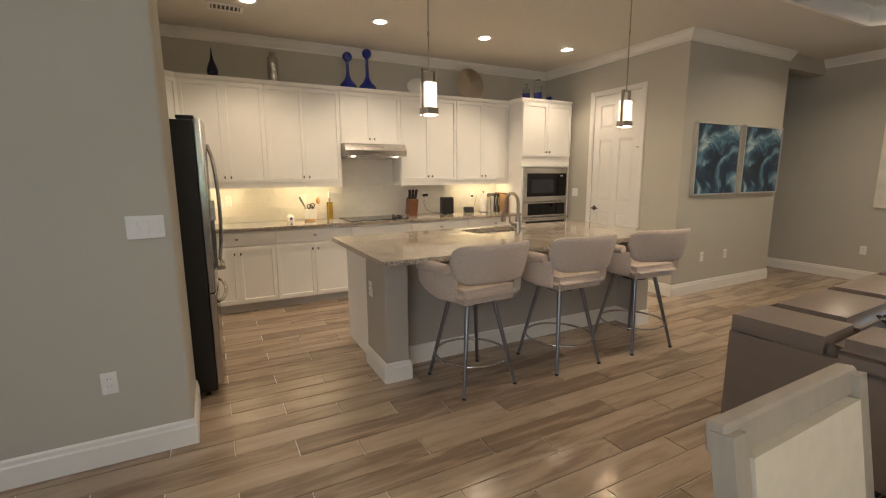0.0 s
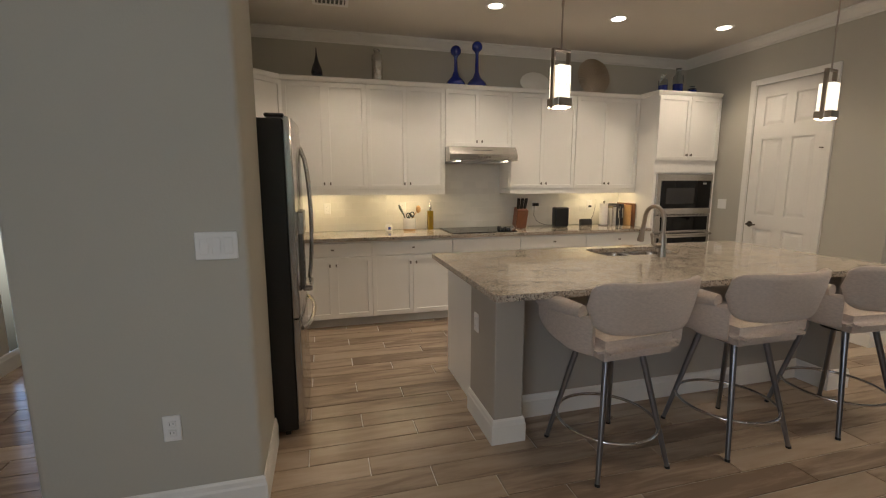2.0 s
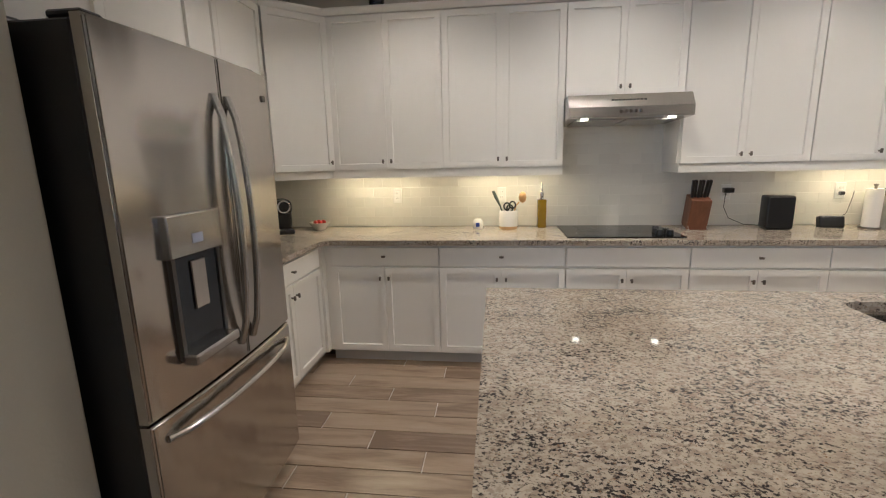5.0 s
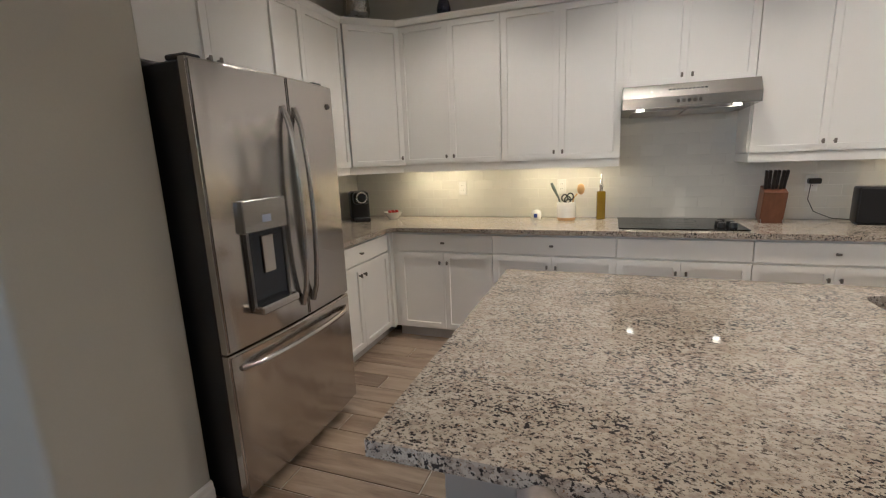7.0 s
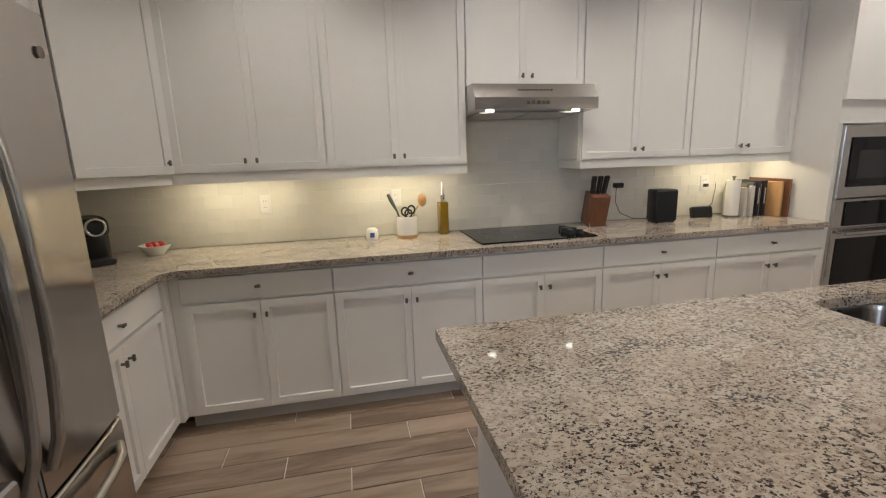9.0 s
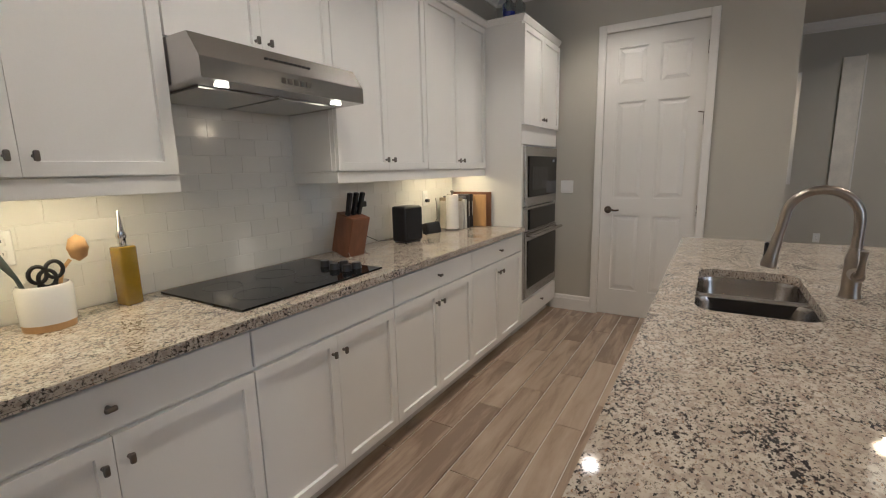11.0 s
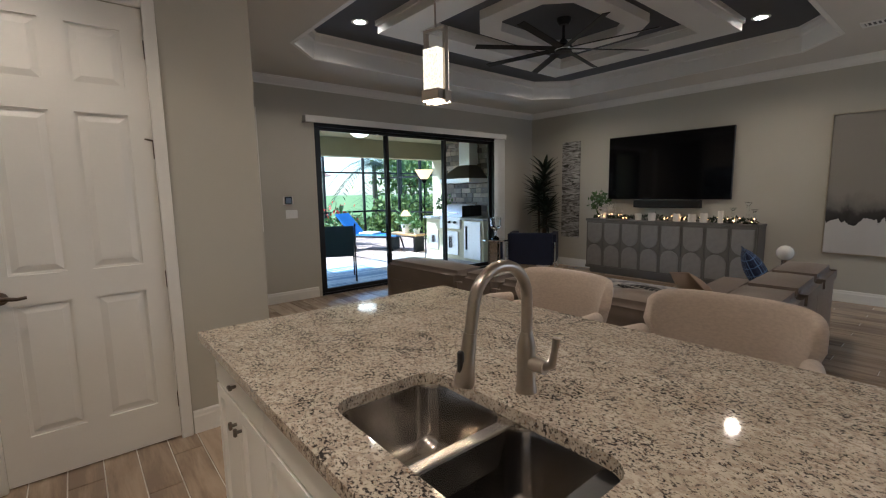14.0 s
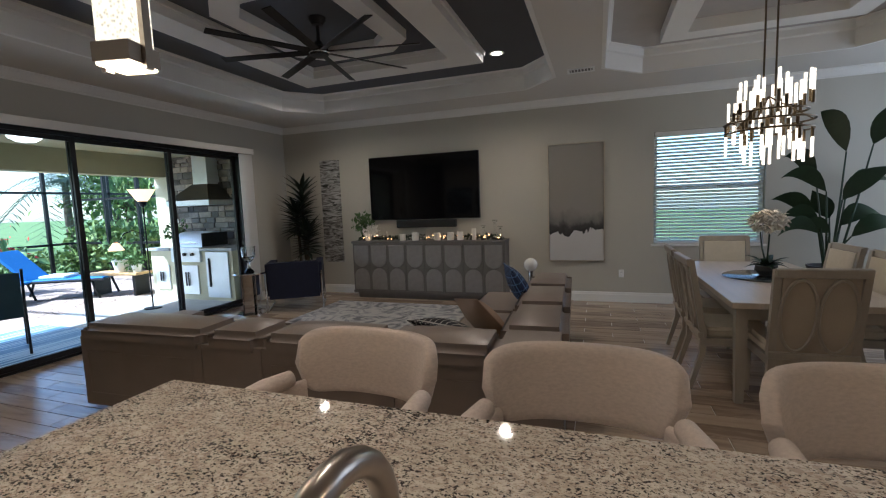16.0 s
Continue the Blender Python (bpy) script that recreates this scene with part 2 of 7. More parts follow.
LEAFB = mat("palm_leaf", (0.012, 0.034, 0.013), 0.4, vary=0.3, scale=10, bump=0.05, bump_scale=40)


# ---- mesh helpers ----
def box(bm, x0, x1, y0, y1, z0, z1, bevel=0.0, seg=1):
    b = bmesh.new() if bevel else bm
    v = [b.verts.new(p) for p in ((x0, y0, z0), (x1, y0, z0), (x1, y1, z0), (x0, y1, z0), (x0, y0, z1), (x1, y0, z1), (x1, y1, z1), (x0, y1, z1))]
    for f in ((3, 2, 1, 0), (4, 5, 6, 7), (0, 1, 5, 4), (1, 2, 6, 5), (2, 3, 7, 6), (3, 0, 4, 7)):
        b.faces.new([v[i] for i in f])
    if bevel:
        bmesh.ops.bevel(b, geom=b.edges[:], offset=bevel, segments=seg, profile=0.5, affect="EDGES")
        join(bm, b)
    return bm


def join(bm, other, m=None):
    me = bpy.data.meshes.new("scratch")
    other.to_mesh(me)
    if m is not None:
        me.transform(m)
    bm.from_mesh(me)
    bpy.data.meshes.remove(me)
    other.free()


def rod(bm, a, b, r, r2=None, seg=12):
    a, b = Vector(a), Vector(b)
    r2 = r if r2 is None else r2
    w = (b - a).normalized()
    u = w.orthogonal().normalized()
    v = w.cross(u)
    rings = []
    for p, q in ((a, r), (b, r2)):
        rings.append([bm.verts.new(p + (u * math.cos(i * 2 * math.pi / seg) + v * math.sin(i * 2 * math.pi / seg)) * q) for i in range(seg)])
    for i in range(seg):
        bm.faces.new((rings[0][i], rings[0][(i + 1) % seg], rings[1][(i + 1) % seg], rings[1][i]))
    bm.faces.new(rings[0][::-1])
    bm.faces.new(rings[1])
    return bm


def tube(bm, pts, r, seg=10, closed=False):
    pts = [Vector(p) for p in pts]
    n = len(pts)
    rings, u = [], None
    for i, p in enumerate(pts):
        d = (pts[(i + 1) % n] - pts[i - 1]) if closed else (pts[min(i + 1, n - 1)] - pts[max(i - 1, 0)])
        d.normalize()
        u = d.orthogonal().normalized() if u is None else (u - d * u.dot(d)).normalized()
        v = d.cross(u)
        q = r[i] if isinstance(r, (list, tuple)) else r
        rings.append([bm.verts.new(p + (u * math.cos(k * 2 * math.pi / seg) + v * math.sin(k * 2 * math.pi / seg)) * q) for k in range(seg)])
    for i in range(n if closed else n - 1):
        a, b = rings[i], rings[(i + 1) % n]
        for k in range(seg):
            bm.faces.new((a[k], a[(k + 1) % seg], b[(k + 1) % seg], b[k]))
    if not closed:
        bm.faces.new(rings[0][::-1])
        bm.faces.new(rings[-1])
    return bm


def lathe(bm, profile, seg=24, at=(0, 0, 0)):
    rings = []
    for r, z in profile:
        rings.append([bm.verts.new((at[0] + r * math.cos(i * 2 * math.pi / seg), at[1] + r * math.sin(i * 2 * math.pi / seg), at[2] + z)) for i in range(seg)] if r > 1e-5 else [bm.verts.new((at[0], at[1], at[2] + z))])
    for a, b in zip(rings, rings[1:]):
        for i in range(seg):
            j = (i + 1) % seg
            if len(a) == 1 and len(b) == 1:
                continue
            if len(a) == 1:
                bm.faces.new((a[0], b[i], b[j])) if i < seg else None
            elif len(b) == 1:
                bm.faces.new((a[i], a[j], b[0]))
            else:
                bm.faces.new((a[i], a[j], b[j], b[i]))
    return bm


def prism(bm, outline, z0, z1):
    """An upright prism from a counter-clockwise outline in plan."""
    lo = [bm.verts.new((x, y, z0)) for x, y in outline]
    hi = [bm.verts.new((x, y, z1)) for x, y in outline]
    n = len(outline)
    for i in range(n):
        bm.faces.new((lo[i], lo[(i + 1) % n], hi[(i + 1) % n], hi[i]))
    bm.faces.new(lo[::-1])
    bm.faces.new(hi)
    return bm


def sweep(bm, path, profile, closed=False):
    """Runs a profile of (outward, z) along a plan path; outward is to the left of the way."""
    pts = [Vector((x, y, 0)) for x, y in path]
    n = len(pts)
    rings = []
    for i, p in enumerate(pts):
        a = pts[i] - pts[i - 1] if (closed or i > 0) else pts[i + 1] - pts[i]
        b = pts[(i + 1) % n] - pts[i] if (closed or i < n - 1) else a
        a.normalize(), b.normalize()
        na, nb = Vector((-a.y, a.x, 0)), Vector((-b.y, b.x, 0))
        m = (na + nb).normalized()
        m = m / max(m.dot(na), 0.3)
        rings.append([bm.verts.new((p.x + m.x * o, p.y + m.y * o, z)) for o, z in profile])
    k = len(profile)
    for i in range(n if closed else n - 1):
        a, b = rings[i], rings[(i + 1) % n]
        for j in range(k):
            bm.faces.new((a[j], a[(j + 1) % k], b[(j + 1) % k], b[j]))
    if not closed:
        bm.faces.new(rings[0])
        bm.faces.new(rings[-1][::-1])
    return bm


def mesh(name, bm, material, smooth=None):
    bmesh.ops.recalc_face_normals(bm, faces=bm.faces[:])
    me = bpy.data.meshes.new(name)
    bm.to_mesh(me)
    bm.free()
    me.materials.append(material)
    if smooth:
        me.shade_smooth()
        me.set_sharp_from_angle(angle=radians(smooth))
    return me


def part(name, bm, material, parent=None, label="", smooth=None):
    ob = new(name, mesh(name, bm, material, smooth))
    if parent is not None:
        ob.parent = parent
    return tagged(ob, label)


def thing(name, at, label, category, rz=0, group="", kind=""):
    ob = new(name)
    ob.empty_display_size = 0.1
    ob.matrix_world = pose(*at, 0, 0, rz)
    return tagged(ob, label, category, group, kind)


def single(name, bm, material, label, category, at=(0, 0, 0), rz=0, smooth=None, group="", kind=""):
    ob = new(name, mesh(name, bm, material, smooth))
    ob.matrix_world = pose(*at, 0, 0, rz)
    return tagged(ob, label, category, group, kind)


def B(*a, **k):
    return box(bmesh.new(), *a, **k)


def structure(name, bm, material, label, smooth=None):
    return single(name, bm, material, label, name.split("_")[0], smooth=smooth, kind="structure")


# ---- the shell ----
BACK, PAN, FAR, TVW, LEFTK, PIC = 6.055, 5.09, 8.06, -2.745, -0.55, 3.69
WESTW = -1.95
floor = structure("floor", B(-2.2, FAR + 0.12, TVW - 0.2, 6.3, -0.12, -0.006), GROUT, "grout bed under the wood-look floor tiles")
structure("wall_kitchen_back", B(-0.75, 5.25, BACK, BACK + 0.15, 0, CEIL), WALL, "beige painted wall behind the cabinets")
structure("wall_kitchen_left", B(LEFTK - 0.15, LEFTK, 3.545, BACK, 0, CEIL), WALL, "beige painted side wall of the kitchen")


def rounded_block(x0, x1, y0, y1, z0, z1, r=0.02, seg=4):
    pts = []
    for cx, cy, a0 in ((x1 - r, y1 - r, 0), (x0 + r, y1 - r, 90), (x0 + r, y0 + r, 180), (x1 - r, y0 + r, 270)):
        pts += [(cx + r * math.cos(radians(a0 + 90 * i / seg)), cy + r * math.sin(radians(a0 + 90 * i / seg))) for i in range(seg + 1)]
    return prism(bmesh.new(), pts, z0, z1)


structure("wall_switch_block", rounded_block(-0.70, 0.145, 3.02, 3.54, 0, CEIL, 0.025), WALL, "grey-beige wall block with rounded corners", smooth=40)
structure("wall_hall_side", B(-0.785, -0.705, 3.54, 5.5, 0, CEIL), WALL, "beige side wall of the hall")
D0, D1, DTOP = 4.257, 5.022, 2.482
bm = bmesh.new()
box(bm, PAN, PAN + 0.15, D1, BACK, 0, CEIL)
box(bm, PAN, PAN + 0.15, D0, D1, DTOP, CEIL)
box(bm, PAN, PAN + 0.15, PIC, D0, 0, CEIL)
structure("wall_pantry", bm, WALL, "beige wall around the pantry door")
structure("wall_pantry_inside", B(PAN + 0.9, PAN + 1.0, PIC + 0.15, BACK, 0, CEIL), WALL, "plain wall closing the pantry")
structure("wall_pictures", B(PAN + 0.15, 7.12, PIC, PIC + 0.15, 0, CEIL), WALL, "grey-beige wall with two framed pictures")
structure("wall_hall_header", B(7.12, FAR, PIC, PIC + 0.15, 2.79, CEIL), WALL, "beam over the hall opening")
structure("wall_hall_left", B(7.0, 7.12, PIC + 0.15, 6.0, 0, CEIL), WALL, "hall side wall")
structure("wall_hall_end", B(7.0, FAR, 6.0, 6.15, 0, CEIL), WALL, "hall end wall")
S0, S1, STOP = -1.66, 1.965, 2.45
bm = bmesh.new()
box(bm, FAR, FAR + 0.2, S1, 6.15, 0, CEIL)
box(bm, FAR, FAR + 0.2, S0, S1, STOP, CEIL)
box(bm, FAR, FAR + 0.2, TVW - 0.15, S0, 0, CEIL)
structure("wall_slider", bm, WALL, "grey-beige wall around the sliding glass door")
W0, W1, WZ0, WZ1 = 0.56, 1.885, 0.845, 2.40
bm = bmesh.new()
box(bm, W1, FAR, TVW - 0.15, TVW, 0, CEIL)
box(bm, W0, W1, TVW - 0.15, TVW, 0, WZ0)
box(bm, W0, W1, TVW - 0.15, TVW, WZ1, CEIL)
box(bm, WESTW - 0.15, W0, TVW - 0.15, TVW, 0, CEIL)
structure("wall_television", bm, WALL, "beige wall with television and window")
structure("wall_west", B(WESTW - 0.15, WESTW, TVW, 5.1, 0, CEIL), WALL, "beige wall of the dining side")
structure("wall_hall_door", B(WESTW, -0.785, 5.2, 5.35, 0, CEIL), WALL, "end wall of the side hall")

# ceiling with two trays
LT = [(6.65, 2.76), (3.51, 2.76), (3.13, 2.37), (3.13, -1.51), (3.53, -1.94), (6.61, -1.94), (7.04, -1.49), (7.04, 2.38)]
DT = [(2.12, 1.7), (0.1, 1.7), (-0.3, 1.3), (-0.3, -1.40), (0.1, -1.81), (2.12, -1.81), (2.54, -1.40), (2.54, 1.3)]


def ring_fill(bm, outer, inner, z):
    """The flat border between an outer rectangle and an inner octagon that starts at its upper right corner."""
    x0, x1, y0, y1 = outer
    corners = [(x1, y1), (x0, y1), (x0, y0), (x1, y0)]
    ov = [bm.verts.new((x, y, z)) for x, y in corners]
    iv = [bm.verts.new((x, y, z)) for x, y in inner]
    for k in range(4):
        bm.faces.new((ov[k], ov[(k + 1) % 4], iv[(2 * k + 1) % 8], iv[2 * k]))
        bm.faces.new((ov[(k + 1) % 4], iv[(2 * k + 2) % 8], iv[2 * k + 1]))


bm = bmesh.new()
ring_fill(bm, (2.83, FAR + 0.1, TVW - 0.1, 3.0), LT, CEIL)
ring_fill(bm, (WESTW - 0.1, 2.83, TVW - 0.1, 3.0), DT, CEIL)
for x0, x1, y0, y1 in ((WESTW - 0.1, FAR + 0.1, 3.0, 6.2),):
    bm.faces.new([bm.verts.new(p) for p in ((x0, y0, CEIL), (x1, y0, CEIL), (x1, y1, CEIL), (x0, y1, CEIL))])
cap = bmesh.ops.extrude_face_region(bm, geom=bm.faces[:])
bmesh.ops.translate(bm, verts=[v for v in cap["geom"] if isinstance(v, bmesh.types.BMVert)], vec=(0, 0, 0.03))
ceiling = structure("ceiling", bm, CEILING, "matt painted ceiling with two tray recesses")


def offset_oct(pts, d):
    cx, cy = sum(p[0] for p in pts) / 8, sum(p[1] for p in pts) / 8
    return [(x + math.copysign(d, x - cx), y + math.copysign(d, y - cy)) for x, y in pts]


def tray(pts, top, name):
    bm = bmesh.new()
    sweep(bm, pts, [(0.0, CEIL - 0.004), (0.006, CEIL + 0.17), (0.03, CEIL + 0.185), (0.036, top - 0.02), (0.06, top - 0.004), (0.06, top), (-0.04, top), (-0.04, CEIL - 0.004)], closed=True)
    structure("trim_" + name, bm, TRIM, "white stepped fascia of the ceiling tray")
    bm = bmesh.new()
    prism(bm, offset_oct(pts, 0.05), top, top + 0.04)
    return bm


structure("ceiling_living_tray", tray(LT, CEIL + 0.27, "living_tray"), GREY, "dark grey recessed ceiling of the living room")
structure("ceiling_dining_tray", tray(DT, CEIL + 0.27, "dining_tray"), mat("tray_pale_paint", (0.42, 0.39, 0.36), 0.8), "grey-beige recessed ceiling over the table")


def frame_ring(bm, x0, x1, y0, y1, w, z0, z1, cut=0.0):
    def ring(d):
        a = max(cut - d * 0.4, 0.0)
        if cut:
            return [(x1 - d - a, y1 - d), (x0 + d + a, y1 - d), (x0 + d, y1 - d - a), (x0 + d, y0 + d + a), (x0 + d + a, y0 + d), (x1 - d - a, y0 + d), (x1 - d, y0 + d + a), (x1 - d, y1 - d - a)]
        return [(x1 - d, y1 - d), (x0 + d, y1 - d), (x0 + d, y0 + d), (x1 - d, y0 + d)]
    a, b = ring(0), ring(w)
    n = len(a)
    for pts, flip in ((a, 0), (b, 1)):
        for i in range(n):
            p, q = pts[i], pts[(i + 1) % n]
            vs = [bm.verts.new(v) for v in ((*p, z0), (*q, z0), (*q, z1), (*p, z1))]
            bm.faces.new(vs)
    for i in range(n):
        bm.faces.new([bm.verts.new((*v, z0)) for v in (a[i], a[(i + 1) % n], b[(i + 1) % n], b[i])])


bm = bmesh.new()
frame_ring(bm, 3.87, 6.28, -1.07, 2.00, 0.32, CEIL + 0.14, CEIL + 0.275)
frame_ring(bm, 3.85, 6.30, -1.09, 2.02, 0.36, CEIL + 0.22, CEIL + 0.275)
frame_ring(bm, 4.42, 5.72, -0.40, 1.33, 0.20, CEIL + 0.18, CEIL + 0.275, cut=0.28)
structure("trim_living_beams", bm, TRIM, "white coffer beams in the living room tray")
bm = bmesh.new()
frame_ring(bm, 0.25, 1.99, -1.28, 1.15, 0.22, CEIL + 0.15, CEIL + 0.275)
structure("trim_dining_beams", bm, TRIM, "white coffer beams over the dining table")

CROWN = [(0.0, CEIL - 0.105), (0.012, CEIL - 0.105), (0.015, CEIL - 0.085), (0.026, CEIL - 0.08), (0.07, CEIL - 0.03), (0.073, CEIL - 0.016), (0.085, CEIL - 0.012), (0.085, CEIL), (0.0, CEIL)]


def run(name, path, profile, label):
    structure(name, sweep(bmesh.new(), path, profile), TRIM, label)


run("trim_crown_kitchen", [(7.12, PIC), (PAN, PIC), (PAN, BACK), (LEFTK, BACK), (LEFTK, 3.55)][::-1], [(-o, z) for o, z in CROWN], "white crown moulding round the kitchen")
run("trim_crown_living", [(FAR, PIC), (FAR, TVW), (WESTW, TVW), (WESTW, 5.2)], [(-o, z) for o, z in CROWN], "white crown moulding round the living room")
BASE = [(0.0, 0.0), (0.016, 0.0), (0.016, 0.105), (0.012, 0.115), (0.010, 0.135), (0.004, 0.145), (0.0, 0.145)]
for i, path in enumerate((
        [(-0.70, 3.46), (-0.70, 3.02), (0.145, 3.02), (0.145, 3.53)],
        [(PAN, D1 + 0.06), (PAN, 5.47)][::-1],
        [(7.12, PIC + 0.14), (7.12, PIC), (PAN, PIC), (PAN, D0 - 0.07)][::-1],
        [(FAR, 5.9), (FAR, S1 + 0.05)][::-1],
        [(FAR, S0 - 0.05), (FAR, TVW), (WESTW, TVW), (WESTW, 5.2)][::-1])):
    run("baseboard_%d" % (i + 1), path if i < 3 else path[::-1], [(-o, z) for o, z in BASE], "tall white baseboard with a stepped top")

# ---- pantry door ----
def six_panel_door(width, height, thick=0.035):
    """A slab in the xz plane, front to -y, with raised panels in a sunk surround."""
    bm = bmesh.new()
    box(bm, 0, width, 0.014, thick, 0, height)
    stile, mid = 0.105, 0.10
    pw = (width - 2 * stile - mid) / 2
    zs = [(0.24, 0.93), (1.08, 1.90), (2.04, height - 0.13)]
    xs = [(stile, stile + pw), (stile + pw + mid, width - stile)]
    for a, c in ((0, stile), (stile + pw, stile + pw + mid), (width - stile, width)):
        box(bm, a, c, 0, 0.015, 0, height)
    lev = [0.0] + [v for p in zs for v in p] + [height]
    for a, c in zip(lev[::2], lev[1::2]):
        for p, q in xs:
            box(bm, p, q, 0, 0.015, a, c)
    for z0, z1 in zs:
        for x0, x1 in xs:
            o, i = 0.012, 0.045
            f = [(x0 + o, z0 + o), (x1 - o, z0 + o), (x1 - o, z1 - o), (x0 + o, z1 - o)]
            g = [(x0 + i, z0 + i), (x1 - i, z0 + i), (x1 - i, z1 - i), (x0 + i, z1 - i)]
            va = [bm.verts.new((x, 0.0145, z)) for x, z in f]
            vb = [bm.verts.new((x, 0.004, z)) for x, z in g]
            for k in range(4):
                bm.faces.new((va[k], va[(k + 1) % 4], vb[(k + 1) % 4], vb[k]))
            bm.faces.new(vb)
    return bm


AGED = mat("aged_bronze", (0.13, 0.10, 0.08), 0.38, 1.0, vary=0.15, scale=30, bump=0.03)
door = thing("door_1", (PAN + 0.012, D1, 0.008), "tall white six-panel pantry door, closed", "door", rz=-90, kind="structure")
part("door_leaf", six_panel_door(D1 - D0, DTOP - 0.01), TRIM, door)
bm = bmesh.new()
lathe(bm, [(0, 0), (0.032, 0), (0.032, 0.006), (0.02, 0.012), (0.012, 0.014), (0.012, 0.05), (0, 0.05)], 20)
bm.transform(pose(0.065, 0, 0.975, 90))
tube(bm, [(0.065, -0.045, 0.975), (0.09, -0.05, 0.978), (0.13, -0.05, 0.972), (0.165, -0.048, 0.976)], [0.011, 0.011, 0.009, 0.008], 10)
part("door_handle", bm, AGED, door, "aged bronze lever handle", smooth=40)
for z in (0.24, 0.98, 1.72, 2.26):
    bm = B(D1 - D0 - 0.004, D1 - D0 + 0.012, -0.014, 0.004, z - 0.05, z + 0.05, bevel=0.003)
    if z == 1.72:
        rod(bm, (D1 - D0, -0.012, z + 0.05), (D1 - D0 - 0.04, -0.03, z + 0.055), 0.005)
    part("hinge", bm, AGED, door)
bm = bmesh.new()
CAS = 0.062
for y0, y1, z0, z1 in ((D1, D1 + CAS, 0, DTOP + CAS), (D0 - CAS, D0, 0, DTOP + CAS), (D0, D1, DTOP, DTOP + CAS)):
    box(bm, PAN - 0.016, PAN + 0.0, y0, y1, z0, z1)
    box(bm, PAN - 0.022, PAN - 0.016, y0 + (0.02 if y0 < D0 + 0.01 and z0 == 0 and y0 > D1 else 0.0), y1, max(z0, 0), z1, bevel=0.004)
structure("trim_pantry_casing", bm, TRIM, "white door casing round the pantry door")


# ---- cabinets ----
def shaker(w, h, rail=0.058, t=0.02):
    """Front to -y, from the lower left corner."""
    bm = bmesh.new()
    box(bm, 0, w, -t, 0, 0, h)
    bm.normal_update()
    front = min(bm.faces, key=lambda f: f.calc_center_median().y)
    bmesh.ops.inset_region(bm, faces=[front], thickness=rail)
    inner = bmesh.ops.inset_region(bm, faces=[front], thickness=0.003)
    bmesh.ops.translate(bm, verts=front.verts[:], vec=(0, 0.013, 0))
    return bm


def slab(w, h, t=0.02):
    return B(0, w, -t, 0, 0, h, bevel=0.003)


def knob_mesh():
    bm = bmesh.new()
    rod(bm, (0, 0, 0), (0, -0.016, 0), 0.006, 0.006, 10)
    box(bm, -0.0075, 0.0075, -0.028, -0.015, -0.015, 0.015, bevel=0.005, seg=2)
    return mesh("knob", bm, KNOB, 45)


KNOBM = knob_mesh()


def knob(parent, x, z, y=-0.02, turn=0):
    ob = new("knob", KNOBM)
    ob.parent = parent
    ob.matrix_basis = pose(x, y, z, 0, turn, 0)
    return ob


def front(name, parent, x0, x1, z0, z1, flat=False, knob_at=None, turn=0, g=0.0022, ga=0.003, gb=0.003):
    ob = part(name, (slab if flat else shaker)(x1 - x0 - ga - gb, z1 - z0 - 2 * g), CAB, parent)
    ob.location = (x0 + ga, 0, z0 + g)
    if knob_at:
        knob(ob, knob_at[0] - x0 - ga, knob_at[1] - z0 - g, turn=turn)
    return ob


def base_cabinet(at, rz, w, drawer=True, doors=2, depth=0.60, blank_left=0.0, knob_drawer=True, body_top=0.876):
    c = thing("base_cabinet", at, "white shaker base cabinet with drawer and pewter knobs", "cabinet", rz, group="kitchen base cabinets")
    part("body", B(0, w, 0.0, depth, 0.10, body_top), CAB, c)
    if body_top < 0.87:
        part("top_rail", B(0, w, 0.0, 0.02, body_top, 0.876), CAB, c)
    # Recessed kick in a greyer tone than the cabinet body.
    part("toe_kick", B(0, w, 0.07, depth, 0, 0.10), mat("toe_kick_grey", (0.52, 0.50, 0.47), 0.6), c)
    x0 = blank_left
    if drawer:
        front("drawer_front", c, x0, w, 0.731, 0.864, True, ((x0 + w) / 2, 0.80) if knob_drawer else None, 90)
    top = 0.722 if drawer else 0.862
    n = (w - x0) / doors
    for i in range(doors):
        a, b = x0 + i * n, x0 + (i + 1) * n
        k = b - 0.03 if (i == 0) else a + 0.03
        front("door", c, a, b, 0.112, top, False, (k, top - 0.075), ga=0.003 if i == 0 else 0.0012, gb=0.0012 if i < doors - 1 else 0.003)
    return c


def upper_cabinet(at, rz, w, z0, z1, doors=2, depth=0.315, knobs="low", label="white shaker wall cabinet with pewter knobs"):
    c = thing("wall_cabinet", at, label, "cabinet", rz, group="kitchen wall cabinets")
    part("body", B(0, w, 0, depth, z0, z1), CAB, c)
    n = w / doors
    for i in range(doors):
        a, b = i * n, (i + 1) * n
        k = b - 0.03 if (i == 0) else a + 0.03
        front("door", c, a, b, z0 + 0.002, z1 - 0.004, False, (k, z0 + 0.06) if knobs == "low" else None, ga=0.004 if i == 0 else 0.0008, gb=0.0008 if i < doors - 1 else 0.004)
    return c


FRONT, UFRONT, UZ0, UZ1 = 5.438, 5.745, 1.374, 2.425
BX = [0.10, 0.905, 1.74, 2.507, 3.315, 4.17]
base_cabinet((BX[0] + 0.0, FRONT, 0), 0, BX[1] - BX[0], blank_left=0.05)
base_cabinet((BX[1], FRONT, 0), 0, BX[2] - BX[1])
base_cabinet((BX[2], FRONT, 0), 0, BX[3] - BX[2], knob_drawer=False)
base_cabinet((BX[3], FRONT, 0), 0, BX[4] - BX[3])
base_cabinet((BX[4], FRONT, 0), 0, BX[5] - BX[4])
base_cabinet((0.06, 4.545, 0), 90, 0.84)
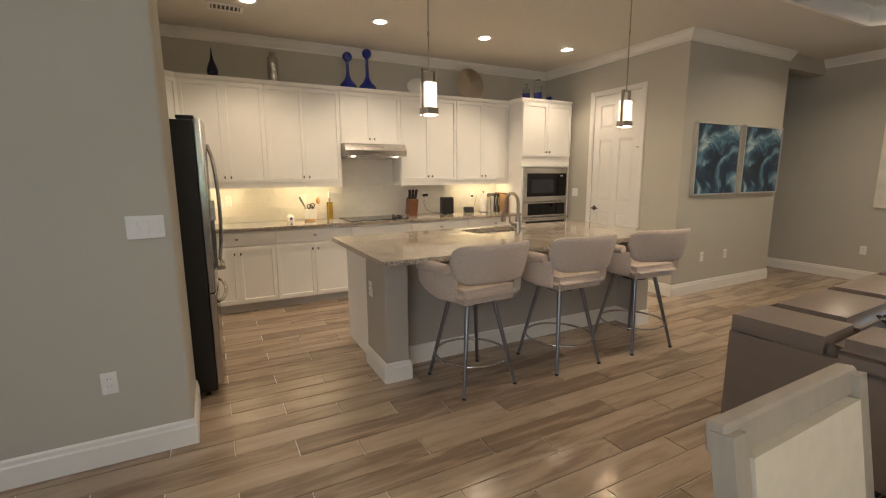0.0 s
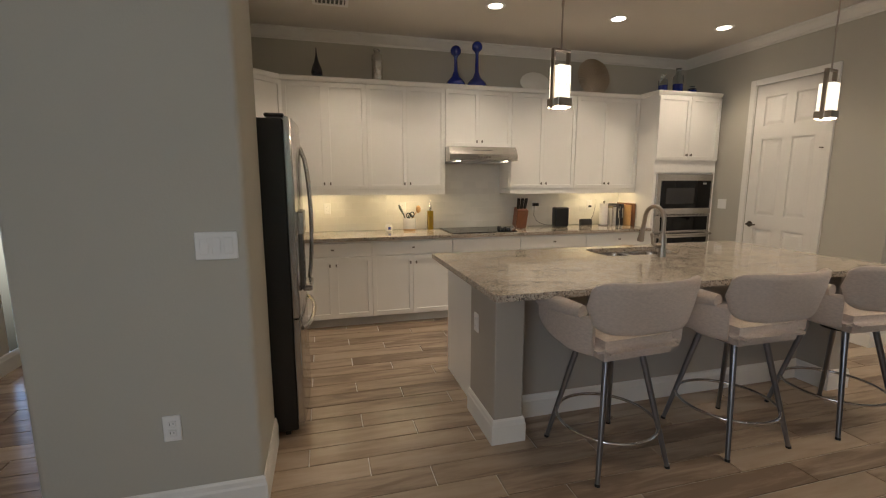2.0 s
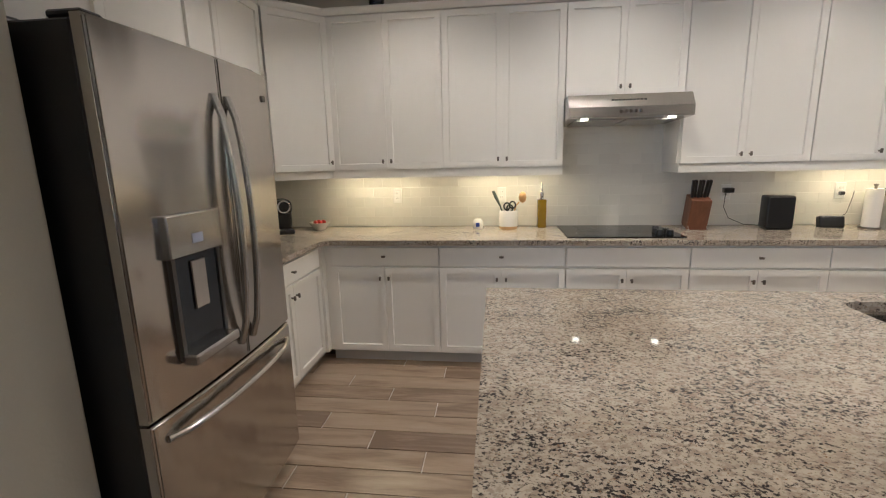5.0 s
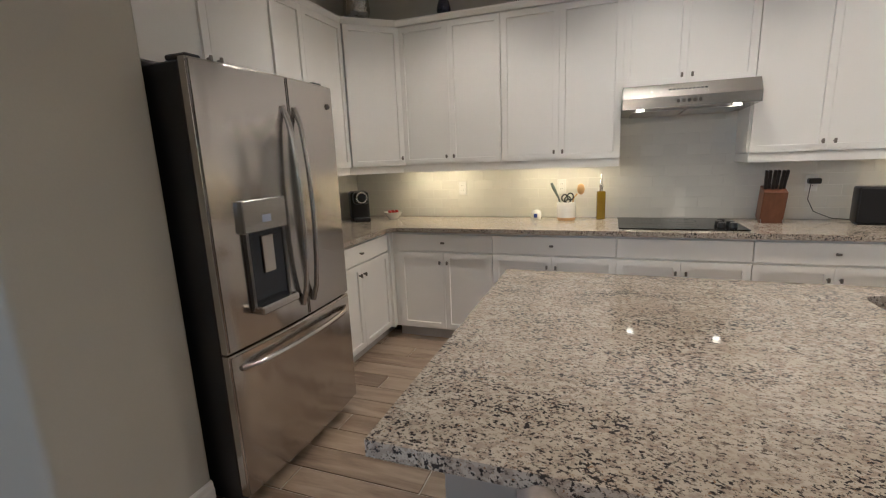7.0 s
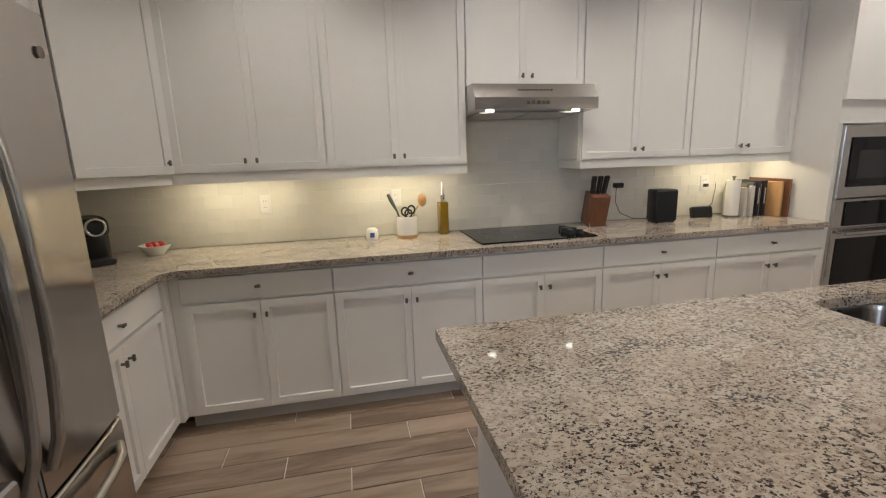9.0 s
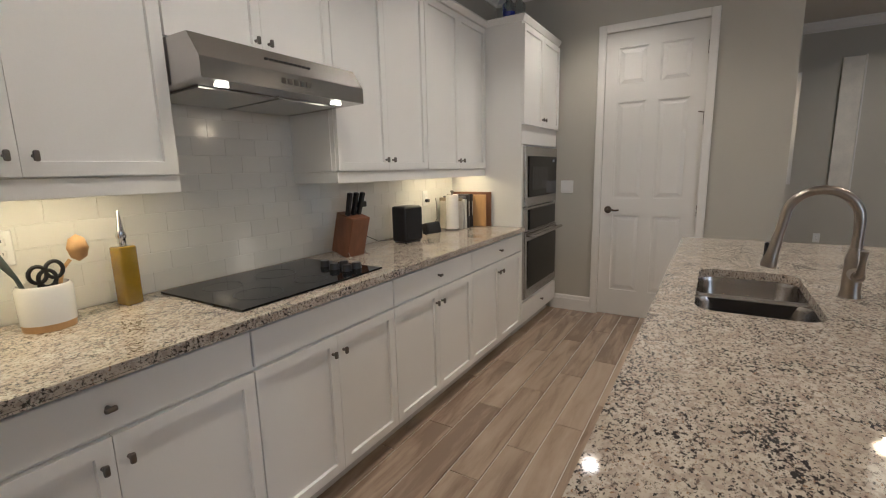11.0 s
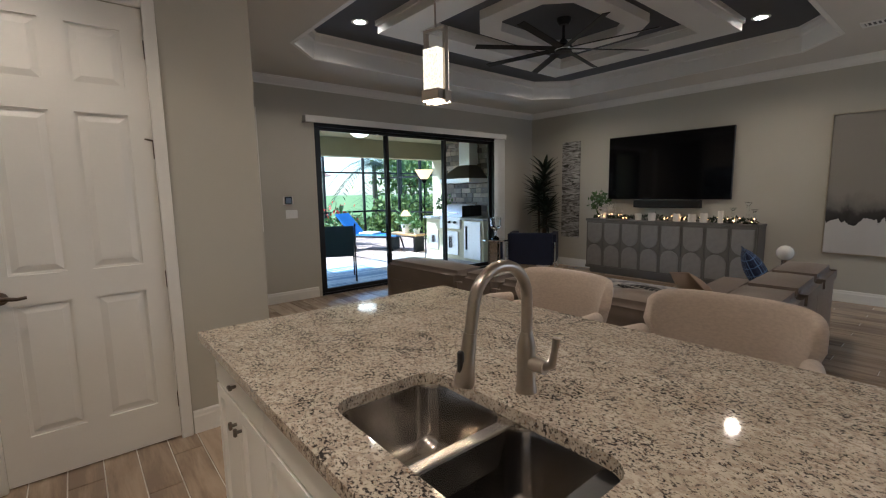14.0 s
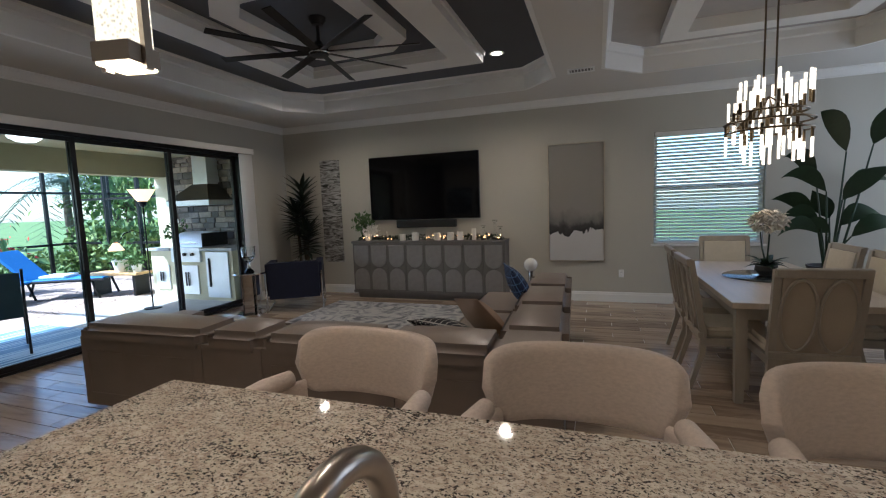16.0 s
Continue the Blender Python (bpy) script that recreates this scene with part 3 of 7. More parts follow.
structure("trim_corner_filler", B(-0.53, 0.098, 5.387, 5.45, 0.10, 0.876), CAB, "white filler in the inner cabinet corner")
structure("trim_corner_kick", B(-0.53, -0.01, 5.387, 5.63, 0.0, 0.10), MATS["toe_kick_grey"], "recessed kick in the inner corner")
UX = [0.105, 0.915, 1.745, 2.51, 3.315, 4.165]
for a, b in ((0, 1), (1, 2), (3, 4), (4, 5)):
    upper_cabinet((UX[a], UFRONT, 0), 0, UX[b] - UX[a], UZ0, UZ1)
upper_cabinet((UX[2], UFRONT, 0), 0, UX[3] - UX[2], 1.825, UZ1, label="short white shaker cabinet over the range hood")
# corner unit, set across the corner, and the run above the refrigerator
corner = thing("corner_cabinet", (-0.215, 5.44, 0), "white shaker corner wall cabinet set diagonally", "cabinet", 43.6)
cl = math.hypot(0.318, 0.303)
part("body", B(0, cl, 0.0, 0.25, UZ0, UZ1), CAB, corner)
front("door", corner, 0.0, cl, UZ0 + 0.002, UZ1 - 0.004, False, (cl - 0.03, UZ0 + 0.06))
upper_cabinet((-0.235, 4.50, 0), 90, 0.935, UZ0, UZ1)
upper_cabinet((-0.06, 3.552, 0), 90, 0.945, 1.84, UZ1, depth=0.48, label="deep white shaker cabinet over the refrigerator")
# light rail and crown strip along the wall cabinets
rail_path = [(-0.235, 4.5), (-0.235, 5.435), (0.09, 5.735), (UX[2], 5.735)]
structure("trim_light_rail", sweep(bmesh.new(), rail_path, [(0.0, 1.318), (0.0, 1.372), (0.02, 1.372), (0.02, 1.318)]), CAB, "white light rail below the wall cabinets")
structure("trim_light_rail_right", sweep(bmesh.new(), [(UX[3], 6.045), (UX[3], 5.735), (UX[5], 5.735)], [(0.0, 1.318), (0.0, 1.372), (0.02, 1.372), (0.02, 1.318)]), CAB, "white light rail below the wall cabinets")
TOPM = [(0.03, UZ1), (-0.012, UZ1), (-0.02, UZ1 + 0.012), (-0.03, UZ1 + 0.03), (-0.03, UZ1 + 0.042), (0.03, UZ1 + 0.042)]
structure("trim_cabinet_top", sweep(bmesh.new(), [(-0.06, 3.552), (-0.06, 4.48), (-0.235, 4.5), (-0.235, 5.435), (0.09, 5.725), (4.165, 5.725)], TOPM), CAB, "white crown strip on the wall cabinets")
structure("trim_cabinet_deck", prism(bmesh.new(), [(-0.54, 3.56), (-0.07, 3.56), (-0.07, 4.48), (-0.25, 4.5), (-0.25, 5.43), (0.08, 5.74), (4.165, 5.74), (4.165, 6.045), (-0.54, 6.045)], UZ1 + 0.002, UZ1 + 0.03), CAB, "white deck on top of the wall cabinets")
structure("trim_hood_side", B(UX[3] - 0.004, UX[3] + 0.002, 5.77, 6.045, 1.38, 1.825), CAB, "white cabinet side beside the hood")

# oven tower
TX0, TX1, TY = 4.17, 5.04, 5.43
tower = thing("oven_tower", (TX0, TY, 0), "tall white cabinet with built-in microwave and wall oven", "cabinet")
TW = TX1 - TX0
part("lower_body", B(0, TW, 0.0, 0.62, 0.10, 0.30), CAB, tower)
part("side_panel", B(0, 0.035, 0.0, 0.62, 0.30, 1.555), CAB, tower)
part("side_panel", B(TW - 0.035, TW, 0.0, 0.62, 0.30, 1.555), CAB, tower)
part("back_panel", B(0.035, TW - 0.035, 0.05, 0.62, 0.30, 1.555), CAB, tower)
part("upper_body", B(0, TW, 0.0, 0.62, 1.555, 2.43), CAB, tower)
part("toe_kick", B(0, TW, 0.07, 0.62, 0, 0.10), mat("toe_kick_grey", (0.52, 0.50, 0.47), 0.6), tower)
front("drawer_front", tower, 0, TW, 0.12, 0.288, True, (TW / 2, 0.22), 90)
front("door", tower, 0, TW / 2, 1.70, 2.415, False, (TW / 2 - 0.03, 1.76))
front("door", tower, TW / 2, TW, 1.70, 2.415, False, (TW / 2 + 0.03, 1.76))
part("crown_strip", sweep(bmesh.new(), [(-0.0, 0.62), (0.0, 0.0), (TW, 0.0)], [(0.03, 2.43), (-0.012, 2.43), (-0.03, 2.46), (-0.03, 2.472), (0.03, 2.472)]), CAB, tower)
part("top_deck", B(0, TW, 0.01, 0.62, 2.43, 2.46), CAB, tower)


def oven_box(name, z0, z1, label):
    o = thing(name, (TX0 + 0.036, TY, z0), label, name.replace("_", " "))
    return o, TX1 - TX0 - 0.072, z1 - z0


mw, w, hgt = oven_box("microwave", 1.065, 1.54, "built-in stainless microwave with a black glass window")
part("trim_frame", B(0, w, -0.022, 0.045, 0, hgt, bevel=0.004), STEELX, mw)
part("door_glass", B(0.065, w - 0.03, -0.030, -0.0225, 0.075, hgt - 0.075, bevel=0.002), BLACKGLASS, mw, "black glass door")
part("window", B(0.13, w * 0.66, -0.0315, -0.0302, 0.13, hgt - 0.16), mat("oven_window", (0.02, 0.02, 0.022), 0.15), mw, "dark window")
part("display", B(w - 0.15, w - 0.10, -0.0315, -0.0302, hgt - 0.12, hgt - 0.10), mat("display_grey", (0.3, 0.32, 0.34), 0.4), mw)
ov, w, hgt = oven_box("wall_oven", 0.305, 1.06, "stainless wall oven with bar handle, closed")
part("carcass", B(0, w, -0.018, 0.045, 0, hgt, bevel=0.003), STEELX, ov)
part("control_panel", B(0.09, w - 0.04, -0.0275, -0.0185, hgt - 0.185, hgt - 0.02, bevel=0.002), BLACKGLASS, ov, "black glass control panel")
part("door", B(0.0, w, -0.03, -0.0185, 0.02, hgt - 0.20, bevel=0.004), STEELX, ov)
part("door_glass", B(0.04, w - 0.04, -0.0345, -0.0302, 0.09, hgt - 0.27, bevel=0.002), BLACKGLASS, ov)
bm = bmesh.new()
tube(bm, [(0.03, -0.085, hgt - 0.225), (w - 0.03, -0.085, hgt - 0.225)], 0.013)
for x in (0.05, w - 0.05):
    rod(bm, (x, -0.085, hgt - 0.225), (x, -0.028, hgt - 0.225), 0.009)
part("handle", bm, STEELX, ov, smooth=40)


# ---- worktops ----
def slab_top(name, outline, z0, z1, label, holes=()):
    bm = bmesh.new()
    prism(bm, outline, z0, z1)
    bmesh.ops.bevel(bm, geom=[e for e in bm.edges if abs(e.verts[0].co.z - e.verts[1].co.z) < 1e-6], offset=0.006, segments=2, affect="EDGES")
    return single(name, bm, GRANITE, label, "countertop", smooth=30)


CT0, CT1 = 0.879, 0.914
slab_top("kitchen_countertop", [(-0.54, 4.50), (0.098, 4.50), (0.098, 5.335), (0.155, 5.392), (TX0 - 0.002, 5.392), (TX0 - 0.002, 6.045), (-0.54, 6.045)], CT0, CT1, "speckled cream and grey polished granite countertop")

# island: post end, cabinets to the aisle, panelled back to the stools
IX0, IX1, IY0, IY1 = 1.247, 4.084, 2.99, 4.298
SX0, SX1, SY0, SY1 = 2.475, 3.14, 3.83, 4.175


def rounded(x0, x1, y0, y1, r, seg=5):
    pts = []
    for cx, cy, a0 in ((x1 - r, y1 - r, 0), (x0 + r, y1 - r, 90), (x0 + r, y0 + r, 180), (x1 - r, y0 + r, 270)):
        pts += [(cx + r * math.cos(radians(a0 + 90 * i / seg)), cy + r * math.sin(radians(a0 + 90 * i / seg))) for i in range(seg + 1)]
    return pts


def holed_top():
    """Island slab with two bowls cut through: grid of faces between the outline and each hole."""
    bm = bmesh.new()
    hole = rounded(SX0, SX1, SY0, SY1, 0.07, 6)
    cx, cy = (SX0 + SX1) / 2, (SY0 + SY1) / 2

    def cast(p):
        d = Vector((p[0] - cx, p[1] - cy))
        t = min(((IX1 - cx) / d.x if d.x > 1e-9 else (IX0 - cx) / d.x if d.x < -1e-9 else 1e9), ((IY1 - cy) / d.y if d.y > 1e-9 else (IY0 - cy) / d.y if d.y < -1e-9 else 1e9))
        return (cx + d.x * t, cy + d.y * t)
    ang = sorted(set([math.atan2(p[1] - cy, p[0] - cx) for p in hole] + [math.atan2(y - cy, x - cx) for x in (IX0, IX1) for y in (IY0, IY1)]))

    def on_hole(a):
        d = Vector((math.cos(a), math.sin(a)))
        best = None
        for i in range(len(hole)):
            p, q = Vector(hole[i]), Vector(hole[(i + 1) % len(hole)])
            e = q - p
            det = d.x * -e.y + d.y * e.x
            if abs(det) < 1e-12:
                continue
            w = p - Vector((cx, cy))
            t = (w.x * -e.y + w.y * e.x) / det
            u = (d.x * w.y - d.y * w.x) / det
            if t > 0 and -1e-6 <= u <= 1 + 1e-6:
                best = t
        return (cx + d.x * best, cy + d.y * best)
    ins = [on_hole(a) for a in ang]
    outs = [cast(p) for p in ins]
    n = len(ang)
    lev = {}
    for z in (CT0, CT1):
        lev[z] = ([bm.verts.new((*p, z)) for p in ins], [bm.verts.new((*p, z)) for p in outs])
    for i in range(n):
        j = (i + 1) % n
        for z in (CT0, CT1):
            a, b = lev[z]
            bm.faces.new((a[i], a[j], b[j], b[i]))
        bm.faces.new((lev[CT0][1][i], lev[CT0][1][j], lev[CT1][1][j], lev[CT1][1][i]))
        bm.faces.new((lev[CT0][0][i], lev[CT0][0][j], lev[CT1][0][j], lev[CT1][0][i]))
    bmesh.ops.recalc_face_normals(bm, faces=bm.faces[:])
    return bm


single("island_countertop", holed_top(), GRANITE, "speckled cream granite island top with a sink cut-out", "countertop")
sink = thing("kitchen_sink", ((SX0 + SX1) / 2, (SY0 + SY1) / 2, CT0), "stainless undermount double-bowl sink", "sink")
sw, sd = (SX1 - SX0) / 2, (SY1 - SY0) / 2


def bowl(x0, x1, y0, y1, depth):
    bm = bmesh.new()
    rings = []
    for inset, z, r in ((-0.03, -0.002, 0.08), (0.0, -0.002, 0.07), (0.004, -0.02, 0.07), (0.012, -depth + 0.04, 0.07), (0.045, -depth, 0.05)):
        rings.append([bm.verts.new((x, y, z)) for x, y in rounded(x0 + inset, x1 - inset, y0 + inset, y1 - inset, r, 5)])
    for a, b in zip(rings, rings[1:]):
        n = len(a)
        for i in range(n):
            bm.faces.new((a[i], a[(i + 1) % n], b[(i + 1) % n], b[i]))
    bm.faces.new(rings[-1])
    return bm


div = 0.0
part("bowl", bowl(-sw - 0.006, div - 0.012, -sd - 0.006, sd + 0.006, 0.20), STEEL, sink, smooth=50)
part("bowl", bowl(div + 0.012, sw + 0.006, -sd - 0.006, sd + 0.006, 0.20), STEEL, sink, smooth=50)
part("divider", B(-0.02, 0.02, -sd, sd, -0.10, 0.003, bevel=0.007, seg=2), STEELX, sink)
for x in (-sw / 2, sw / 2):
    part("drain", lathe(bmesh.new(), [(0, -0.197), (0.03, -0.197), (0.045, -0.194), (0.045, -0.1995), (0, -0.1995)], 20, (x, 0, 0)), CHROME, sink, smooth=40)

tap = thing("kitchen_faucet", (2.845, 3.725, CT1), "brushed nickel gooseneck pull-down faucet", "faucet", rz=90)
part("base", lathe(bmesh.new(), [(0, 0), (0.031, 0), (0.030, 0.008), (0.027, 0.02), (0.026, 0.13), (0.022, 0.15), (0.016, 0.17), (0, 0.17)], 24), NICKEL, tap, smooth=40)
arc = [(0, 0, 0.15), (0, 0, 0.265)] + [(0.1 - 0.1 * math.cos(a), 0, 0.265 + 0.098 * math.sin(a)) for a in [i * math.pi / 12 for i in range(1, 12)]] + [(0.207, 0, 0.225), (0.213, 0, 0.20)]
part("neck", tube(bmesh.new(), arc, 0.0155, 14), NICKEL, tap, smooth=50)
head = part("spray_head", tube(bmesh.new(), [(0.211, 0, 0.212), (0.216, 0, 0.18), (0.223, 0, 0.145), (0.232, 0, 0.095), (0.234, 0, 0.085)], [0.0165, 0.018, 0.020, 0.026, 0.024], 16), NICKEL, tap, smooth=50)
part("button", B(0.236, 0.250, -0.008, 0.008, 0.115, 0.175, bevel=0.004), BLACK, head, "black spray button")
bm = bmesh.new()
rod(bm, (0, 0.02, 0.085), (0, 0.065, 0.085), 0.021, 0.019, 16)
tube(bm, [(0, 0.06, 0.088), (0, 0.085, 0.10), (0.0, 0.092, 0.135), (0.0, 0.098, 0.175)], [0.014, 0.012, 0.009, 0.011], 10)
part("lever", bm, NICKEL, tap, smooth=50)

# island body
PANELBACK = mat("island_paint", (0.42, 0.385, 0.335), 0.7, vary=0.03, scale=2, bump=0.05, bump_scale=90)
CABY = 4.243
island = thing("kitchen_island", (0, 0, 0), "beige painted island body with white baseboard", "island")
part("body", B(1.41, 3.99, 3.41, CABY - 0.62, 0, 0.876), PANELBACK, island)
part("post", B(1.327, 1.50, 3.185, 3.60, 0, 0.876, bevel=0.008, seg=2), PANELBACK, island)
part("post", B(3.85, 4.02, 3.185, 3.60, 0, 0.876, bevel=0.008, seg=2), PANELBACK, island)
part("baseboard", sweep(bmesh.new(), [(4.02, 3.605), (4.02, 3.185), (3.85, 3.185), (3.85, 3.41), (1.50, 3.41), (1.50, 3.185), (1.327, 3.185), (1.327, 3.605)], [(o, z) for o, z in BASE]), TRIM, island, "white baseboard")
part("end_panel", B(1.36, 1.38, 3.60, CABY, 0.0, 0.876), CAB, island, "white end panel")
part("end_panel", B(3.99, 4.01, 3.60, CABY, 0.0, 0.876), CAB, island, "white end panel")


def outlet(name, at, rz, gangs=1, rocker=False, label="white duplex wall outlet"):
    """A cover plate, front to -y."""
    w = 0.07 + 0.046 * (gangs - 1)
    o = thing(name, at, label, "light switch" if rocker else "outlet", rz)
    part("plate", B(-w / 2, w / 2, -0.006, 0.002, -0.0575, 0.0575, bevel=0.003), WHITEP, o)
    for g in range(gangs):
        cx = (g - (gangs - 1) / 2) * 0.046
        if rocker:
            bm = B(cx - 0.0165, cx + 0.0165, -0.010, -0.006, -0.034, 0.034, bevel=0.002)
            part("rocker", bm, WHITEP, o)
        else:
            for s in (-0.02, 0.02):
                part("socket", B(cx - 0.0165, cx + 0.0165, -0.0085, -0.006, s - 0.014, s + 0.014, bevel=0.003), WHITEP, o)
                bm = bmesh.new()
                box(bm, cx - 0.008, cx - 0.006, -0.0092, -0.0086, s - 0.002, s + 0.007)
                box(bm, cx + 0.005, cx + 0.007, -0.0092, -0.0086, s - 0.001, s + 0.007)
                part("slots", bm, BLACK, o)
    return o


outlet("light_switch", (0.026, 3.018, 1.204), 0, 3, True, "white triple rocker light switch on the grey wall")
outlet("outlet", (-0.20, 3.018, 0.43), 0)
outlet("outlet", (1.3245, 3.48, 0.62), -90, label="white outlet on the end of the island")
outlet("light_switch", (PAN - 0.002, 5.33, 1.19), -90, 2, True, "white double rocker switch beside the pantry door")
outlet("outlet", (5.62, PIC - 0.002, 0.44), 0, label="white outlet below the pictures")
outlet("outlet", (6.1, PIC - 0.002, 0.44), 0, label="white outlet below the pictures")
outlet("outlet", (FAR - 0.002, 3.0, 0.42), -90, label="white outlet low on the wall")
outlet("outlet", (2.30, TVW + 0.002, 0.42), 180, label="white outlet low on the wall")
outlet("outlet", (2.46, 3.408, 0.52), 0, label="white outlet under the island overhang")
for x in (0.50, 1.33, 2.97, 3.74):
    outlet("outlet", (x, BACK - 0.012, 1.16), 0, label="white outlet in the tiled backsplash")
outlet("light_switch", (FAR - 0.002, 2.35, 1.20), -90, 3, True, "white triple switch below the thermostat")
th = thing("thermostat", (FAR - 0.002, 2.39, 1.385), "dark glass wall thermostat on a white plate", "thermostat", -90)
part("plate", B(-0.07, 0.07, -0.008, 0.002, -0.055, 0.055, bevel=0.004), WHITEP, th)
part("screen", B(-0.05, 0.05, -0.025, -0.008, -0.05, 0.05, bevel=0.012, seg=3), BLACKGLASS, th)

# island cabinets and dishwasher, fronts to the aisle
base_cabinet((3.99, CABY, 0), 180, 0.58, depth=0.60, doors=2)
base_cabinet((3.41, CABY, 0), 180, 0.86, depth=0.60, doors=2, body_top=0.64, knob_drawer=False)
dw = thing("dishwasher", (2.55, CABY, 0), "dark stainless dishwasher with a bowed bar handle", "dishwasher", 180)
part("body", B(0, 0.60, 0.005, 0.58, 0.10, 0.872), BLACK, dw)
part("door", B(0.004, 0.596, -0.024, 0.004, 0.11, 0.865, bevel=0.006, seg=2), DARKSTEEL, dw)
part("toe_kick", B(0, 0.60, 0.06, 0.58, 0, 0.10), BLACK, dw)
bm = tube(bmesh.new(), [(0.035 + 0.53 * i / 12, -0.026 - 0.05 * math.sin(math.pi * i / 12) ** 0.6, 0.79) for i in range(13)], 0.011, 10)
part("handle", bm, STEELX, dw, smooth=40)
part("indicator", B(0.06, 0.07, -0.0255, -0.0242, 0.835, 0.839), glow("green_led", (0.1, 1.0, 0.3), 2.0), dw)
base_cabinet((1.95, CABY, 0), 180, 0.57, depth=0.60, doors=2)

# ---- refrigerator ----
FRG = thing("refrigerator", (0.222, 3.565, 0.0), "stainless french-door refrigerator with water dispenser", "refrigerator", 90)
FW, FH = 0.865, 1.80
part("cabinet", B(0.0, FW, -0.045, 0.60, 0.03, FH - 0.01, bevel=0.006), BLACK, FRG, "black case")


def bowed(x0, x1, z0, z1, y_edge=-0.085, bow=0.02, back=-0.048):
    """A door with a gently bowed face, front to -y."""
    bm = bmesh.new()
    n = 12
    f = [bm.verts.new((x0 + (x1 - x0) * i / n, y_edge - bow * (1 - ((x0 + (x1 - x0) * i / n - FW / 2) / (FW / 2)) ** 2), z)) for z in (z0, z1) for i in range(n + 1)]
    g = [bm.verts.new((x0 + (x1 - x0) * i / n, back, z)) for z in (z0, z1) for i in range(n + 1)]
    m = n + 1
    for i in range(n):
        bm.faces.new((f[i], f[i + 1], f[m + i + 1], f[m + i]))
        bm.faces.new((g[i], g[i + 1], g[m + i + 1], g[m + i]))
        bm.faces.new((f[i], f[i + 1], g[i + 1], g[i]))
        bm.faces.new((f[m + i], f[m + i + 1], g[m + i + 1], g[m + i]))
    bm.faces.new((f[0], f[m], g[m], g[0]))
    bm.faces.new((f[n], f[m + n], g[m + n], g[n]))
    bmesh.ops.recalc_face_normals(bm, faces=bm.faces[:])
    sharp = [e for e in bm.edges if len(e.link_faces) == 2 and e.calc_face_angle(0) > 0.6 and min(v.co.y for v in e.verts) < back - 0.01 and max(v.co.y for v in e.verts) < back - 0.01]
    bmesh.ops.bevel(bm, geom=sharp, offset=0.008, segments=3, affect="EDGES")
    return bm


ld = part("door", bowed(0.0, FW * 0.56 - 0.002, 0.705, FH), STEEL, FRG, "left stainless door", smooth=35)
rd = part("door", bowed(FW * 0.56 + 0.002, FW, 0.705, FH), STEEL, FRG, "right stainless door", smooth=35)
fz = part("freezer_drawer", bowed(0.0, FW, 0.07, 0.695), STEEL, FRG, "bottom freezer drawer", smooth=35)
for d, x in ((ld, FW * 0.56 - 0.04), (rd, FW * 0.56 + 0.04)):
    bm = tube(bmesh.new(), [(x, -0.105 - 0.05 * math.sin(math.pi * i / 12) ** 0.5, 0.77 + 0.90 * i / 12) for i in range(13)], 0.013, 12)
    part("handle", bm, STEELX, d, "curved bar handle", smooth=40)
bm = tube(bmesh.new(), [(0.05 + (FW - 0.1) * i / 14, -0.09 - 0.06 * math.sin(math.pi * i / 14) ** 0.45, 0.63) for i in range(15)], 0.013, 12)
part("handle", bm, STEELX, fz, "curved bar handle", smooth=40)
# dispenser in the left door
disp = part("dispenser_panel", B(0.125, 0.375, -0.122, -0.09, 1.16, 1.29, bevel=0.004), STEELX, ld, "steel control panel")
for xa in (0.135, 0.350):
    part("dispenser_frame", B(xa, xa + 0.015, -0.112, -0.085, 0.84, 1.158), DARKSTEEL, ld)
part("dispenser_recess", B(0.150, 0.350, -0.1075, -0.10, 0.86, 1.158), mat("recess_dark", (0.05, 0.055, 0.065), 0.15, 0.8), ld, "dark glossy recess")
part("paddle", B(0.215, 0.285, -0.114, -0.108, 0.98, 1.14, bevel=0.004), STEEL, ld)
part("drip_tray", B(0.135, 0.365, -0.155, -0.10, 0.825, 0.86, bevel=0.006), STEELX, ld)
part("display", B(0.225, 0.275, -0.1235, -0.1221, 1.195, 1.225), mat("display_ice", (0.4, 0.45, 0.6), 0.4), ld)
part("badge", rod(bmesh.new(), (FW - 0.06, -0.094, 1.70), (FW - 0.06, -0.0975, 1.70), 0.014, seg=20), KNOB, rd)
for x in (0.03, FW - 0.10):
    part("hinge_cover", B(x, x + 0.07, -0.05, 0.05, FH, FH + 0.02, bevel=0.006), BLACK, FRG)
part("grille", B(0.02, FW - 0.02, 0.0, 0.03, 0.0, 0.055), BLACK, FRG)

# ---- hood and cooktop ----
hood = thing("range_hood", (UX[2] + 0.002, 5.545, 1.642), "stainless under-cabinet range hood, lamps lit", "range hood")
HW = UX[3] - UX[2] - 0.004
bm = bmesh.new()
prof = [(0.0, 0.035), (0.0, 0.10), (0.055, 0.18), (0.495, 0.18), (0.495, 0.018)]
lo = [bm.verts.new((0, y, z)) for y, z in prof]
hi = [bm.verts.new((HW, y, z)) for y, z in prof]
for i in range(5):
    bm.faces.new((lo[i], lo[(i + 1) % 5], hi[(i + 1) % 5], hi[i]))
bm.faces.new(lo)
bm.faces.new(hi[::-1])
part("shell", bm, STEELX, hood)
